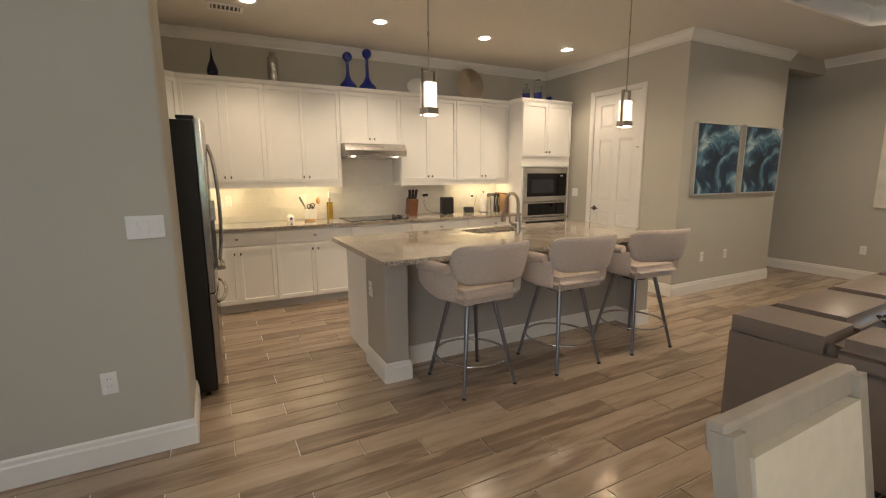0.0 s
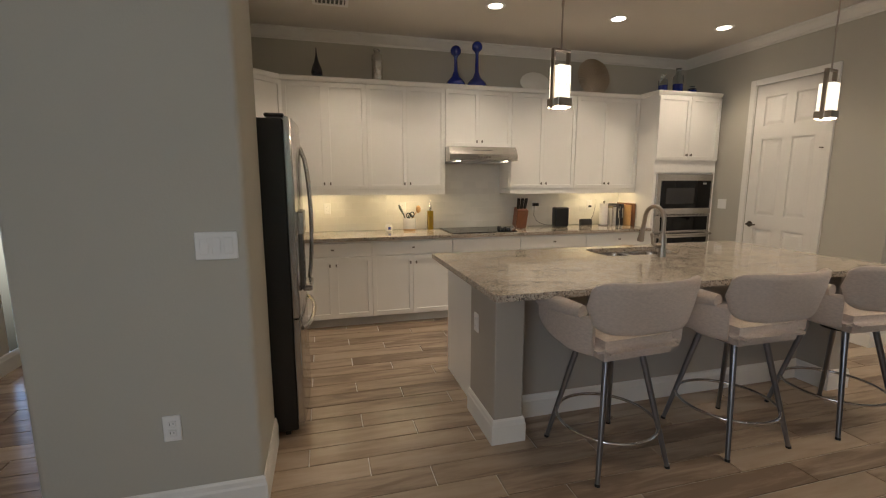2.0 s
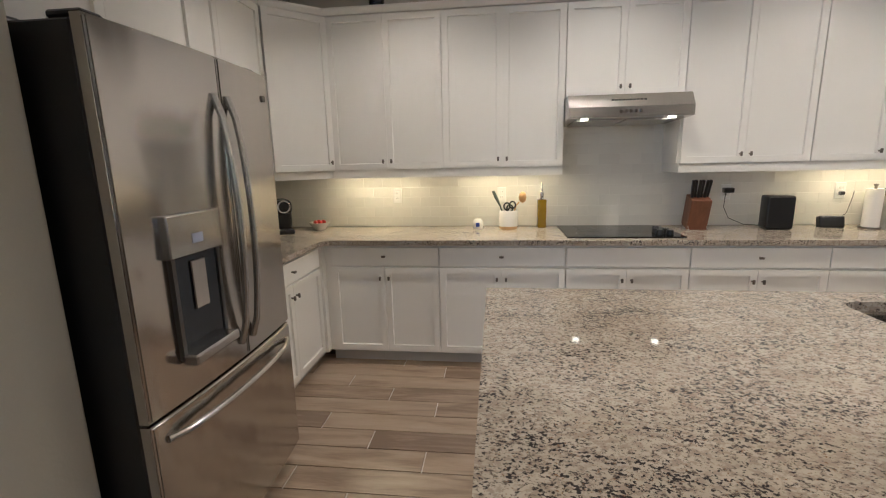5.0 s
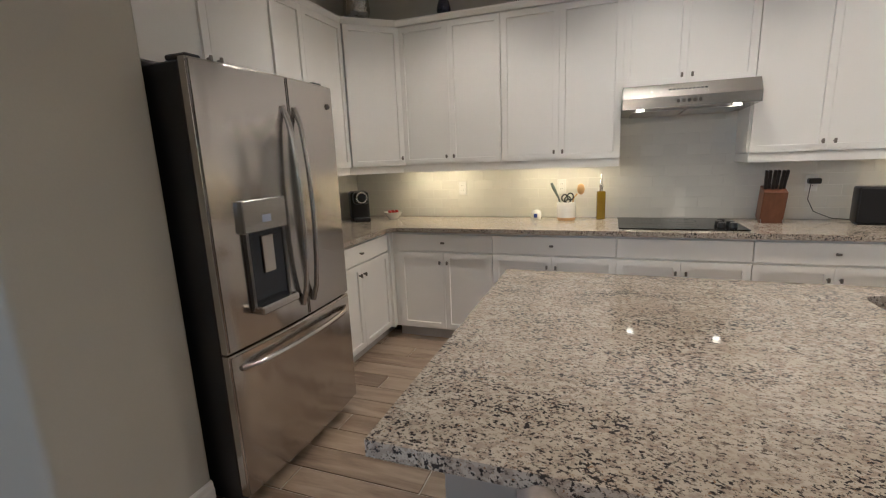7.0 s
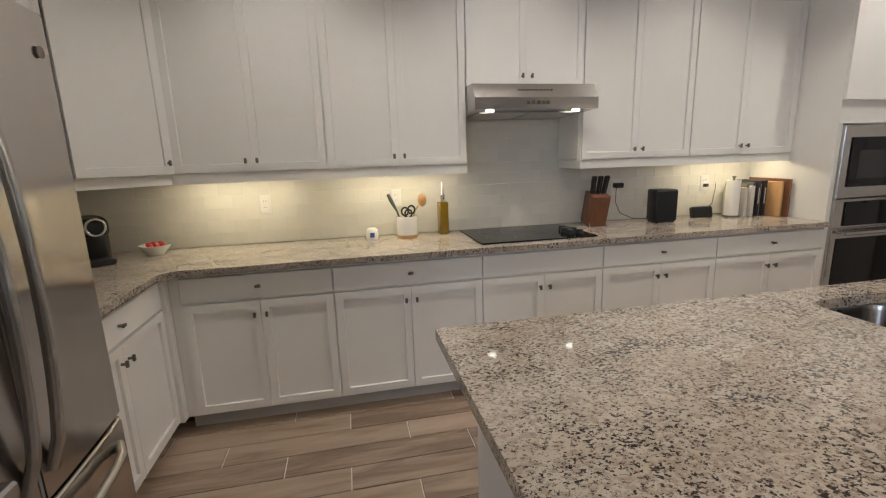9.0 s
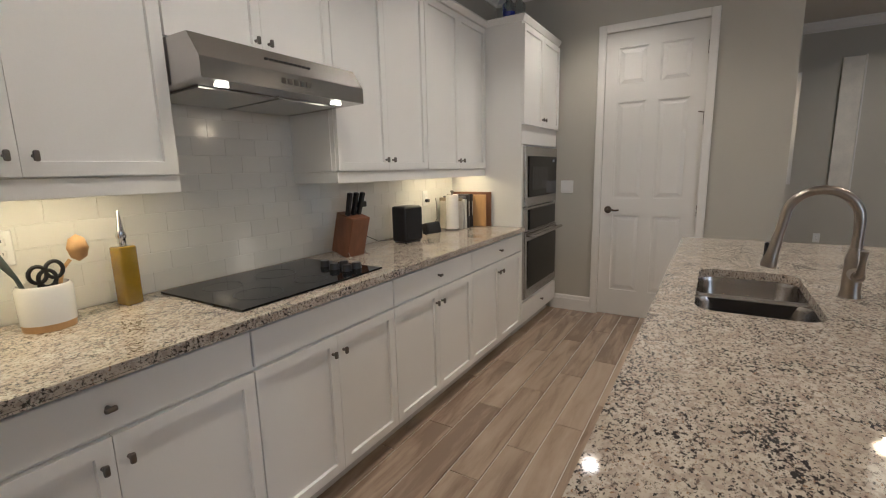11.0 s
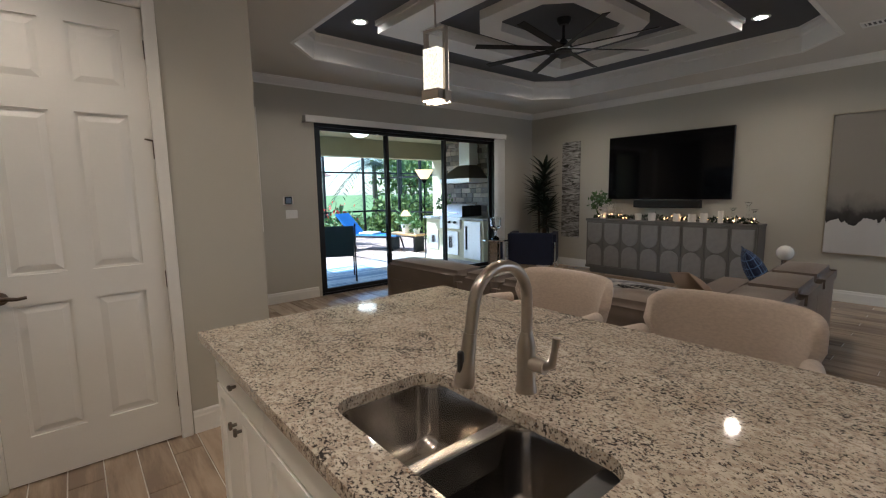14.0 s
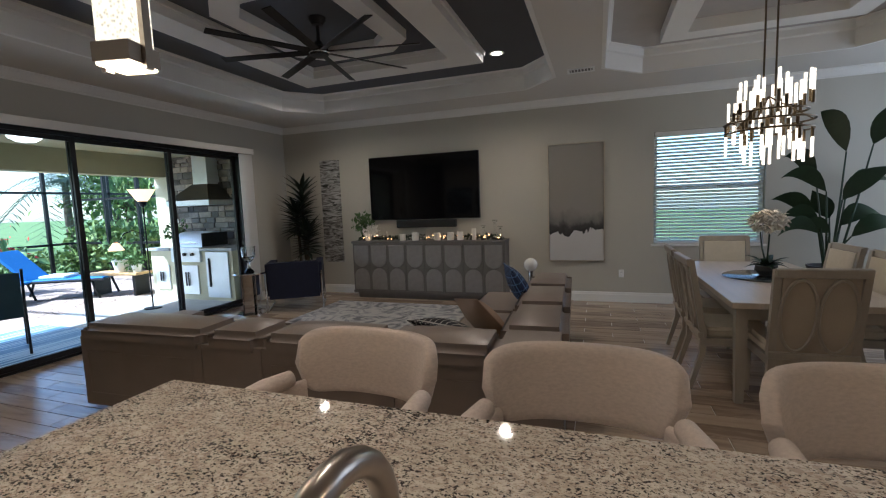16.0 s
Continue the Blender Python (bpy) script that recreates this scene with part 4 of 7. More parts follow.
for a, b in ((0.06, HW / 2 - 0.01), (HW / 2 + 0.01, HW - 0.06)):
    bm = bmesh.new()
    top = [bm.verts.new(p) for p in ((a, 0.12, 0.029), (b, 0.12, 0.029), (b, 0.46, 0.0175), (a, 0.46, 0.0175))]
    bm.faces.new(top)
    e = bmesh.ops.extrude_face_region(bm, geom=bm.faces[:])
    bmesh.ops.translate(bm, verts=[v for v in e["geom"] if isinstance(v, bmesh.types.BMVert)], vec=(0, 0, -0.006))
    part("filter", bm, mat("filter_mesh", (0.55, 0.54, 0.52), 0.4, 1.0, vary=0.2, scale=200), hood)
GLOWL = glow("hood_bulb", (1.0, 0.85, 0.6), 2.5)
for x in (0.11, HW - 0.11):
    part("lamp", rod(bmesh.new(), (x, 0.065, 0.036), (x, 0.066, 0.026), 0.023, seg=20), GLOWL, hood)
    lamp("hood_light", "SPOT", (UX[2] + x, 5.61, 1.655), 2.5, (1.0, 0.8, 0.5), 0.03, spread=110)
for i in range(5):
    part("button", B(HW / 2 - 0.07 + i * 0.03, HW / 2 - 0.052 + i * 0.03, -0.003, 0.0, 0.06, 0.08), KNOB, hood)
bm = bmesh.new()
for i in range(10):
    box(bm, HW * 0.35 + i * 0.022, HW * 0.35 + 0.014 + i * 0.022, 0.025, 0.032, 0.14, 0.146)
part("vent_slots", bm, BLACK, hood)
ck = thing("cooktop", (1.752, 5.47, CT1), "black glass electric cooktop with knobs", "cooktop")
part("glass_top", B(0, 0.745, 0, 0.52, 0.0, 0.009, bevel=0.003), BLACKGLASS, ck)
for x, y in ((0.60, 0.10), (0.665, 0.10), (0.60, 0.18), (0.665, 0.18), (0.63, 0.27)):
    k = part("knob", lathe(bmesh.new(), [(0, 0.009), (0.024, 0.009), (0.022, 0.034), (0.019, 0.038), (0, 0.038)], 18, (x + 0.01, y, 0)), BLACK, ck, smooth=40)
for x, y, r in ((0.17, 0.14, 0.09), (0.17, 0.37, 0.075), (0.42, 0.36, 0.09), (0.42, 0.13, 0.07)):
    part("burner_ring", lathe(bmesh.new(), [(r - 0.003, 0.0092), (r, 0.0092), (r, 0.0096), (r - 0.003, 0.0096), (r - 0.003, 0.0092)], 32, (x, y, 0)), mat("burner_mark", (0.06, 0.06, 0.06), 0.3), ck)

# ---- pendants and recessed lights ----
LIT = glow("lamp_glass", (1.0, 0.80, 0.55), 3.0)
BULB = glow("can_glow", (1.0, 0.9, 0.75), 5.0)


def seeded_glow(low=0.12, high=0.55):
    m, n, l, b = nodes_of("seeded_glass_lit")
    tc, t, r = n.new("ShaderNodeTexCoord"), n.new("ShaderNodeTexVoronoi"), n.new("ShaderNodeMapRange")
    t.inputs["Scale"].default_value = 95
    l.new(tc.outputs["Object"], t.inputs["Vector"])
    r.inputs["From Max"].default_value = 0.6
    r.inputs["To Min"].default_value, r.inputs["To Max"].default_value = low, high
    l.new(t.outputs["Distance"], r.inputs["Value"])
    b.inputs["Base Color"].default_value = (0.45, 0.40, 0.32, 1)
    b.inputs["Emission Color"].default_value = (1.0, 0.82, 0.55, 1)
    l.new(r.outputs[0], b.inputs["Emission Strength"])
    return m


SEED = seeded_glow()


def pendant(x, y, z):
    p = thing("pendant_lamp", (x, y, z), "lit seeded-glass pendant in a nickel frame", "pendant lamp", 12, group="island pendants")
    w = 0.055
    part("glass_shade", B(-0.043, 0.043, -0.043, 0.043, 0.055, 0.235, bevel=0.004), SEED, p, "lit seeded glass")
    bm = bmesh.new()
    for s in (-1, 1):
        box(bm, s * w - 0.006, s * w + 0.006, -0.012, 0.012, 0.0, 0.325)
    box(bm, -w, w, -0.012, 0.012, 0.313, 0.325)
    part("frame", bm, NICKEL, p)
    part("band", B(-0.05, 0.05, -0.05, 0.05, 0.012, 0.058, bevel=0.002), NICKEL, p)
    part("bottom_lens", B(-0.044, 0.044, -0.044, 0.044, 0.006, 0.013), LIT, p)
    part("stem", rod(bmesh.new(), (0, 0, 0.325), (0, 0, CEIL - z), 0.005), NICKEL, p, smooth=40)
    part("canopy", lathe(bmesh.new(), [(0, CEIL - z - 0.03), (0.05, CEIL - z - 0.028), (0.06, CEIL - z)], 24), NICKEL, p, smooth=40)
    for h in (0.55, 0.80):
        part("coupling", rod(bmesh.new(), (0, 0, h), (0, 0, h + 0.03), 0.0085), NICKEL, p, smooth=40)
    lamp("pendant_light", "POINT", (x, y, z - 0.03), 4, WARM, 0.016)


pendant(1.79, 3.42, 1.875)
pendant(3.71, 3.32, 1.865)
for x, y, z in [(x, y, CEIL) for x, y in CANS] + LIVING_CANS:
    c = thing("recessed_light", (x, y, z), "lit recessed ceiling downlight with white trim", "recessed light", group="recessed lights")
    part("trim_ring", lathe(bmesh.new(), [(0.062, -0.004), (0.088, -0.004), (0.090, 0.0), (0.062, 0.0), (0.062, -0.004)], 28), WHITEP, c, smooth=40)
    part("lens", rod(bmesh.new(), (0, 0, -0.0015), (0, 0, -0.003), 0.062, seg=28), BULB, c)


def vent(x, y, z, rz):
    v = thing("ceiling_vent", (x, y, z), "white louvred ceiling air vent", "air vent", rz)
    bm = bmesh.new()
    for a in ((-0.15, 0.15, -0.09, -0.065), (-0.15, 0.15, 0.065, 0.09), (-0.15, -0.125, -0.065, 0.065), (0.125, 0.15, -0.065, 0.065)):
        box(bm, *a, -0.012, 0.0)
    part("frame", bm, WHITEP, v)
    part("backing", B(-0.125, 0.125, -0.065, 0.065, -0.003, -0.001), BLACK, v)
    for i in range(7):
        s = part("slat", B(-0.006, 0.006, -0.065, 0.065, -0.011, -0.003), WHITEP, v)
        s.location = (-0.107 + i * 0.0357, 0, 0)


vent(0.585, 5.21, CEIL, 0)
vent(2.80, -1.35, CEIL, 0)


# ---- stools ----
def stool(x, y, rz):
    s = thing("bar_stool", (x, y, 0), "beige tweed swivel bar stool with gunmetal legs and footring", "bar stool", rz, group="island stools")
    # seat
    bm = bmesh.new()
    box(bm, -0.245, 0.245, -0.25, 0.24, 0.625, 0.725)
    bmesh.ops.bevel(bm, geom=bm.edges[:], offset=0.044, segments=5, affect="EDGES")
    part("seat", bm, FABRIC, s, smooth=60)
    def shell(a0, a1, n, top_of, bot_of, thick, lean, name):
        """A padded strip bent round the seat between two angles from straight behind."""
        bm = bmesh.new()
        rows = []
        for i in range(n + 1):
            u = i / n
            a = radians(a0 + (a1 - a0) * u)
            sx, cx = math.sin(a), math.cos(a)
            px = 0.288 * math.copysign(abs(sx) ** 0.72, sx) * (1 + 0.10 * max(0.0, (abs(a) - 0.9) / 1.0))
            py = -0.30 * math.copysign(abs(cx) ** 0.72, cx) + 0.01
            top, bot = top_of(u), bot_of(u)
            out = Vector((sx, -cx, 0))
            cs = []
            for j in range(12):
                ph = j / 12 * 2 * math.pi
                c, sn = math.cos(ph), math.sin(ph)
                zz = (top + bot) / 2 + (top - bot) / 2 * math.copysign(abs(sn) ** 0.45, sn)
                oo = thick / 2 * math.copysign(abs(c) ** 0.6, c) + lean * (zz - 0.74) / 0.25
                cs.append(bm.verts.new((px + out.x * oo, py + out.y * oo, zz)))
            rows.append(cs)
        for a, b in zip(rows, rows[1:]):
            for j in range(12):
                bm.faces.new((a[j], a[(j + 1) % 12], b[(j + 1) % 12], b[j]))
        bm.faces.new(rows[0])
        bm.faces.new(rows[-1][::-1])
        part(name, bm, FABRIC, s, smooth=60)

    def lens(u):
        return 0.125 * max(0.0, 1 - abs(2 * u - 1) ** 7) ** 0.4 + 0.004
    shell(-60, 60, 30, lambda u: 0.90 + lens(u), lambda u: 0.90 - lens(u), 0.05, 0.05, "backrest")
    for sg in (-1, 1):
        shell(sg * 56, sg * 126, 14, lambda u: 0.845 - 0.02 * u, lambda u: 0.655 + 0.14 * max(0.0, u - 0.35), 0.045, 0.0, "arm_shell")
    # padded arm tops
    for sx in (-1, 1):
        bm = bmesh.new()
        tube(bm, [(sx * 0.285, -0.14, 0.86), (sx * 0.305, -0.02, 0.858), (sx * 0.312, 0.10, 0.848), (sx * 0.298, 0.20, 0.83)], [0.032, 0.040, 0.042, 0.032], 12)
        part("arm_pad", bm, FABRIC, s, smooth=60)
    part("swivel", lathe(bmesh.new(), [(0, 0.575), (0.10, 0.58), (0.10, 0.625), (0, 0.625)], 24), BLACK, s, smooth=40)
    for sx in (-1, 1):
        for sy in (-1, 1):
            leg = part("leg", rod(bmesh.new(), (sx * 0.11, sy * 0.11, 0.60), (sx * 0.215, sy * 0.225, 0.012), 0.017, 0.012, 14), GUN, s, smooth=40)
            part("foot", rod(bmesh.new(), (sx * 0.215, sy * 0.225, 0.013), (sx * 0.217, sy * 0.227, 0.0), 0.014, 0.014, 12), BLACK, leg, "black rubber foot", smooth=40)
    part("footring", tube(bmesh.new(), [(0.255 * math.cos(i * 2 * math.pi / 36), 0.262 * math.sin(i * 2 * math.pi / 36), 0.205) for i in range(36)], 0.0085, 10, closed=True), CHROME, s, smooth=40)
    return s


st = stool(1.885, 2.965, 4)
copy_thing(st, pose(2.675, 2.945, 0, 0, 0, 1))
copy_thing(st, pose(3.48, 2.92, 0, 0, 0, -4))

# ---- things on the kitchen counters ----
cm = thing("coffee_machine", (-0.36, 5.76, CT1), "black capsule coffee machine with chrome ring", "coffee machine", 38)
part("body", B(-0.08, 0.08, -0.04, 0.16, 0.0, 0.25, bevel=0.03, seg=4), BLACK, cm, smooth=50)
part("brew_head", B(-0.065, 0.065, -0.14, 0.02, 0.15, 0.25, bevel=0.03, seg=4), BLACK, cm, smooth=50)
part("chrome_ring", tube(bmesh.new(), [(0.042 * math.cos(i * math.pi / 12), -0.143, 0.205 + 0.042 * math.sin(i * math.pi / 12)) for i in range(24)], 0.007, 8, closed=True), CHROME, cm, smooth=50)
part("drip_tray", B(-0.065, 0.065, -0.15, -0.02, 0.0, 0.03, bevel=0.006), BLACK, cm)
fb = thing("fruit_bowl", (-0.10, 5.88, CT1), "small white bowl of red sweets", "bowl")
part("bowl", lathe(bmesh.new(), [(0, 0), (0.04, 0), (0.075, 0.045), (0.085, 0.06), (0.081, 0.06), (0.07, 0.045), (0.036, 0.008), (0, 0.008)], 28), CERAMIC, fb, smooth=50)
for i in range(6):
    a = i * 1.05
    part("sweet", lathe(bmesh.new(), [(0, -0.016), (0.012, -0.011), (0.017, 0), (0.012, 0.011), (0, 0.016)], 10, (0.035 * math.cos(a), 0.035 * math.sin(a), 0.06)), mat("red_wrapper", (0.5, 0.04, 0.03), 0.3), fb, smooth=60)
cr = thing("utensil_crock", (1.38, 5.90, CT1), "white ceramic crock with a wooden foot, full of utensils", "utensil crock")
part("pot", lathe(bmesh.new(), [(0.0, 0.022), (0.07, 0.022), (0.072, 0.13), (0.066, 0.14), (0.062, 0.14), (0.066, 0.125), (0.064, 0.03), (0, 0.03)], 28), CERAMIC, cr, smooth=40)
part("foot", lathe(bmesh.new(), [(0, 0), (0.066, 0), (0.068, 0.022), (0, 0.022)], 28), BOARDWOOD, cr, "wooden foot ring", smooth=40)
part("spatula", tube(bmesh.new(), [(-0.02, 0, 0.03), (-0.06, 0.0, 0.17), (-0.095, 0.0, 0.24), (-0.115, 0.0, 0.285)], [0.006, 0.006, 0.013, 0.010], 8), mat("sage_silicone", (0.10, 0.12, 0.11), 0.6), cr, smooth=50)
bm = tube(bmesh.new(), [(0.02, 0, 0.03), (0.055, 0.01, 0.17), (0.08, 0.01, 0.20)], 0.006, 8)
lathe(bm, [(0, -0.045), (0.022, -0.03), (0.030, 0), (0.022, 0.03), (0, 0.045)], 12, (0.105, 0.01, 0.235))
part("wooden_spoon", bm, BOARDWOOD, cr, smooth=50)
for x, z in ((-0.012, 0.17), (0.03, 0.18), (0.01, 0.155)):
    bm = tube(bmesh.new(), [(x + 0.022 * math.cos(i * math.pi / 8), -0.01, z + 0.026 * math.sin(i * math.pi / 8)) for i in range(16)], 0.006, 8, closed=True)
    rod(bm, (x, -0.01, z - 0.026), (x, 0, 0.05), 0.005)
    part("scissors", bm, BLACK, cr, smooth=50)
ob_ = thing("oil_bottle", (1.63, 5.95, CT1), "square golden olive oil bottle with steel pourer", "bottle", 8)
part("glass", B(-0.031, 0.031, -0.031, 0.031, 0.0, 0.215, bevel=0.008, seg=3), mat("olive_oil", (0.30, 0.19, 0.012), 0.08, vary=0.1, scale=20, bump=0, coat=0.6), ob_, smooth=40)
part("pourer", lathe(bmesh.new(), [(0, 0.212), (0.014, 0.215), (0.014, 0.24), (0.018, 0.25), (0.012, 0.27), (0.004, 0.34), (0, 0.345)], 14), CHROME, ob_, smooth=50)
sh = thing("salt_cellar", (1.15, 5.90, CT1), "small white ceramic salt cellar with blue motif", "salt cellar")
part("jar", lathe(bmesh.new(), [(0, 0), (0.036, 0), (0.042, 0.03), (0.036, 0.065), (0.02, 0.078), (0, 0.08)], 20), CERAMIC, sh, smooth=50)
part("motif", B(-0.014, 0.014, -0.0435, -0.040, 0.02, 0.05), mat("blue_motif", (0.03, 0.06, 0.3), 0.4), sh, "blue motif")
kb = thing("knife_block", (2.70, 5.88, CT1), "acacia knife block with black-handled knives on a wire stand", "knife block", -4)
bm = B(-0.065, 0.065, -0.065, 0.065, 0.0, 0.225, bevel=0.004)
bm.transform(pose(0, 0, 0.012, 16, 0, 0))
part("block", bm, KNIFEWOOD, kb)
for i in range(6):
    a = part("knife_handle", B(-0.009, 0.009, -0.012, 0.012, 0.0, 0.125, bevel=0.004), BLACK, kb)
    a.matrix_basis = pose(-0.05 + 0.02 * i, -0.06 + 0.016 * (i % 2) - 0.008, 0.228, 16, (i - 2.5) * 1.5, 0)
for s in (-1, 1):
    part("wire_stand", tube(bmesh.new(), [(s * 0.06, -0.10, 0.004), (s * 0.06, 0.06, 0.004), (s * 0.06, -0.02, 0.13), (s * 0.06, -0.08, 0.006)], 0.003, 6), CHROME, kb)
ch = thing("phone_charger", (2.975, BACK - 0.02, 1.175), "black plug charger with a trailing cable in the outlet", "charger")
part("plug", B(-0.035, 0.035, -0.045, -0.0, -0.018, 0.018, bevel=0.006), BLACK, ch)
part("cable", tube(bmesh.new(), [(-0.02, -0.03, -0.015), (-0.035, -0.05, -0.12), (0.0, -0.06, -0.20), (0.10, -0.07, -0.245), (0.22, -0.08, -0.252), (0.30, -0.07, -0.256)], 0.0025, 6), BLACK, ch)
sp = thing("speaker", (3.22, 5.84, CT1), "black rectangular smart speaker", "speaker", -6)
part("housing", B(-0.085, 0.085, -0.06, 0.06, 0.006, 0.235, bevel=0.016, seg=3), BLACK, sp, smooth=40)
part("grille", B(-0.075, 0.075, -0.0635, -0.06, 0.02, 0.222, bevel=0.001), mat("speaker_cloth", (0.01, 0.01, 0.011), 0.95, bump=0.3, bump_scale=600), sp, "black cloth grille")
part("foot", B(-0.07, 0.07, -0.05, 0.05, 0.0, 0.006), BLACK, sp)
ec = thing("smart_display", (3.61, 5.88, CT1), "small black smart display on the counter", "smart display", -10)
bm = B(-0.075, 0.075, -0.01, 0.05, 0.0, 0.085, bevel=0.012, seg=2)
bm.transform(pose(0, 0, 0, -14))
part("housing", bm, BLACK, ec)
part("cable", tube(bmesh.new(), [(0.03, 0.05, 0.03), (0.10, 0.06, 0.10), (0.14, 0.10, 0.2), (0.155, 0.12, 0.245)], 0.0022, 6), BLACK, ec)
pt = thing("paper_towel", (3.825, 5.85, CT1), "white paper towel roll on a wooden holder", "paper towel")
part("roll", lathe(bmesh.new(), [(0.018, 0.012), (0.048, 0.012), (0.048, 0.27), (0.018, 0.27), (0.018, 0.012)], 28), mat("paper", (0.82, 0.80, 0.76), 0.9, bump=0.1), pt, smooth=40)
part("post", lathe(bmesh.new(), [(0, 0.0), (0.06, 0.0), (0.06, 0.012), (0.008, 0.014), (0.008, 0.285), (0.014, 0.295), (0.014, 0.30), (0, 0.305)], 20), KNOB, pt, smooth=40)
BOOKS = [(0.030, 0.215, (0.55, 0.52, 0.45)), (0.022, 0.24, (0.25, 0.20, 0.12)), (0.034, 0.225, (0.62, 0.60, 0.55)), (0.018, 0.25, (0.08, 0.08, 0.09)), (0.028, 0.262, (0.02, 0.02, 0.022)), (0.024, 0.235, (0.60, 0.57, 0.50)), (0.03, 0.262, (0.015, 0.015, 0.018))]
x = 3.885
for i, (t, hgt, col) in enumerate(BOOKS):
    bk = thing("cookbook", (x, 5.80 + 0.02 * (i % 2), CT1), "upright cookbook with a %s spine on the counter" % ("black" if sum(col) < 0.2 else "pale" if sum(col) > 1.4 else "brown"), "book", group="cookbooks")
    part("cover", B(0, t - 0.001, 0.0, 0.20, 0, hgt, bevel=0.002), mat("book_%d" % i, col, 0.5, vary=0.15, scale=30), bk)
    part("title_bar", B(t * 0.3, t * 0.65, -0.0012, 0.0, hgt * 0.35, hgt * 0.8), mat("book_title_%d" % (i % 2), ((0.6, 0.58, 0.5), (0.05, 0.05, 0.06))[i % 2 if sum(col) > 0.3 else 0], 0.5), bk)
    x += t + 0.001
cbd = thing("cutting_board", (4.13, 5.80, CT1), "pale bamboo cutting board leaning against the tower", "cutting board", -90)
part("board", B(-0.20, 0.10, -0.03, -0.015, 0, 0.255, bevel=0.004), BOARDWOOD, cbd)
cb2 = thing("cutting_board", (4.147, 5.80, CT1), "dark walnut cutting board leaning against the tower", "cutting board", -90)
part("board", B(-0.22, 0.13, -0.014, 0.002, 0, 0.275, bevel=0.004), BROWNWOOD, cb2)
np_ = thing("outlet_adapter", (3.74, BACK - 0.02, 1.16), "small black plug adapter in the outlet", "adapter")
part("plug", B(-0.015, 0.015, -0.03, 0.0, -0.03, -0.005, bevel=0.004), BLACK, np_)

# ---- decor on top of the wall cabinets ----
TOPZ = UZ1 + 0.042


def turned(name, at, profile, material, label, category, seg=28, extra=None):
    t = thing(name, at, label, category)
    part("body", lathe(bmesh.new(), profile, seg), material, t, smooth=50)
    if extra:
        part(extra[0], lathe(bmesh.new(), extra[1], seg), extra[2], t, extra[3], smooth=50)
    return t


INDIGO = mat("ink_glass", (0.006, 0.008, 0.03), 0.06, vary=0.1, coat=0.6, bump=0)
BLUEG = mat("cobalt_gloss", (0.008, 0.02, 0.22), 0.05, vary=0.15, coat=0.8, bump=0)
turned("urn", (-0.24, 5.76, TOPZ), [(0, 0), (0.09, 0), (0.095, 0.015), (0.06, 0.04), (0.05, 0.06), (0.085, 0.09), (0.095, 0.12), (0.085, 0.22), (0.092, 0.26), (0.09, 0.275), (0, 0.275)], SILVER, "tall antique silver lidded urn", "urn", 32, ("lid", [(0.088, 0.276), (0.07, 0.33), (0.03, 0.36), (0.012, 0.365), (0.014, 0.38), (0.008, 0.40), (0, 0.405)], SILVER, "domed lid"))
turned("teardrop_vase", (0.45, 5.85, TOPZ), [(0, 0), (0.03, 0), (0.052, 0.035), (0.056, 0.07), (0.045, 0.115), (0.022, 0.17), (0.009, 0.23), (0.004, 0.30), (0, 0.305)], INDIGO, "ink-blue glass teardrop vase", "vase")
turned("silver_vase", (1.05, 5.85, TOPZ), [(0, 0), (0.05, 0), (0.055, 0.01), (0.055, 0.24), (0.05, 0.27), (0.03, 0.285), (0.028, 0.30), (0.036, 0.32), (0.03, 0.325), (0, 0.325)], SILVER, "hammered silver bottle vase", "vase")
for x, hgt, rb in ((1.89, 0.385, 0.105), (2.13, 0.445, 0.11)):
    turned("decanter", (x, 5.83, TOPZ), [(0, 0), (rb * 0.9, 0.0), (rb, 0.02), (rb * 0.92, 0.05), (rb * 0.45, 0.10), (0.022, 0.16), (0.017, hgt - 0.10), (0.024, hgt - 0.075), (0, hgt - 0.075)], BLUEG, "cobalt blue glass decanter with a ball stopper", "decanter", 32,
           ("stopper", [(0, hgt - 0.08)] + [(0.058 * math.sin(i * math.pi / 10), hgt - 0.02 - 0.058 * math.cos(i * math.pi / 10)) for i in range(1, 10)] + [(0, hgt + 0.038)], BLUEG, "blue ball stopper"))
pl = thing("platter", (2.88, 5.92, TOPZ + 0.118), "oval white ceramic platter leaning on the wall", "platter")
bm = lathe(bmesh.new(), [(0, 0.0), (0.13, 0.0), (0.19, -0.02), (0.20, -0.02), (0.20, -0.012), (0.13, 0.012), (0, 0.012)], 40)
bm.transform(Matrix.Rotation(radians(78), 4, "X") @ Matrix.Diagonal((0.92, 0.62, 1, 1)))
part("dish", bm, CERAMIC, pl, smooth=40)
sd_ = thing("sunburst_plate", (3.62, 5.89, TOPZ + 0.215), "round ribbed bronze sunburst charger leaning on the wall", "decorative plate")
bm = bmesh.new()
n = 96
cen = bm.verts.new((0, -0.02, 0))
rim = [bm.verts.new((0.215 * math.cos(i * 2 * math.pi / n), 0.006 * (i % 2), 0.215 * math.sin(i * 2 * math.pi / n))) for i in range(n)]
bk_ = bm.verts.new((0, 0.012, 0))
for i in range(n):
    bm.faces.new((cen, rim[i], rim[(i + 1) % n]))
    bm.faces.new((bk_, rim[(i + 1) % n], rim[i]))
bm.transform(Matrix.Rotation(radians(-10), 4, "X"))
part("disc", bm, mat("bronze_rib", (0.42, 0.36, 0.29), 0.3, 1.0, vary=0.1), sd_)
FROST = glass("pale_glass", (0.80, 0.88, 0.92), 0.05)
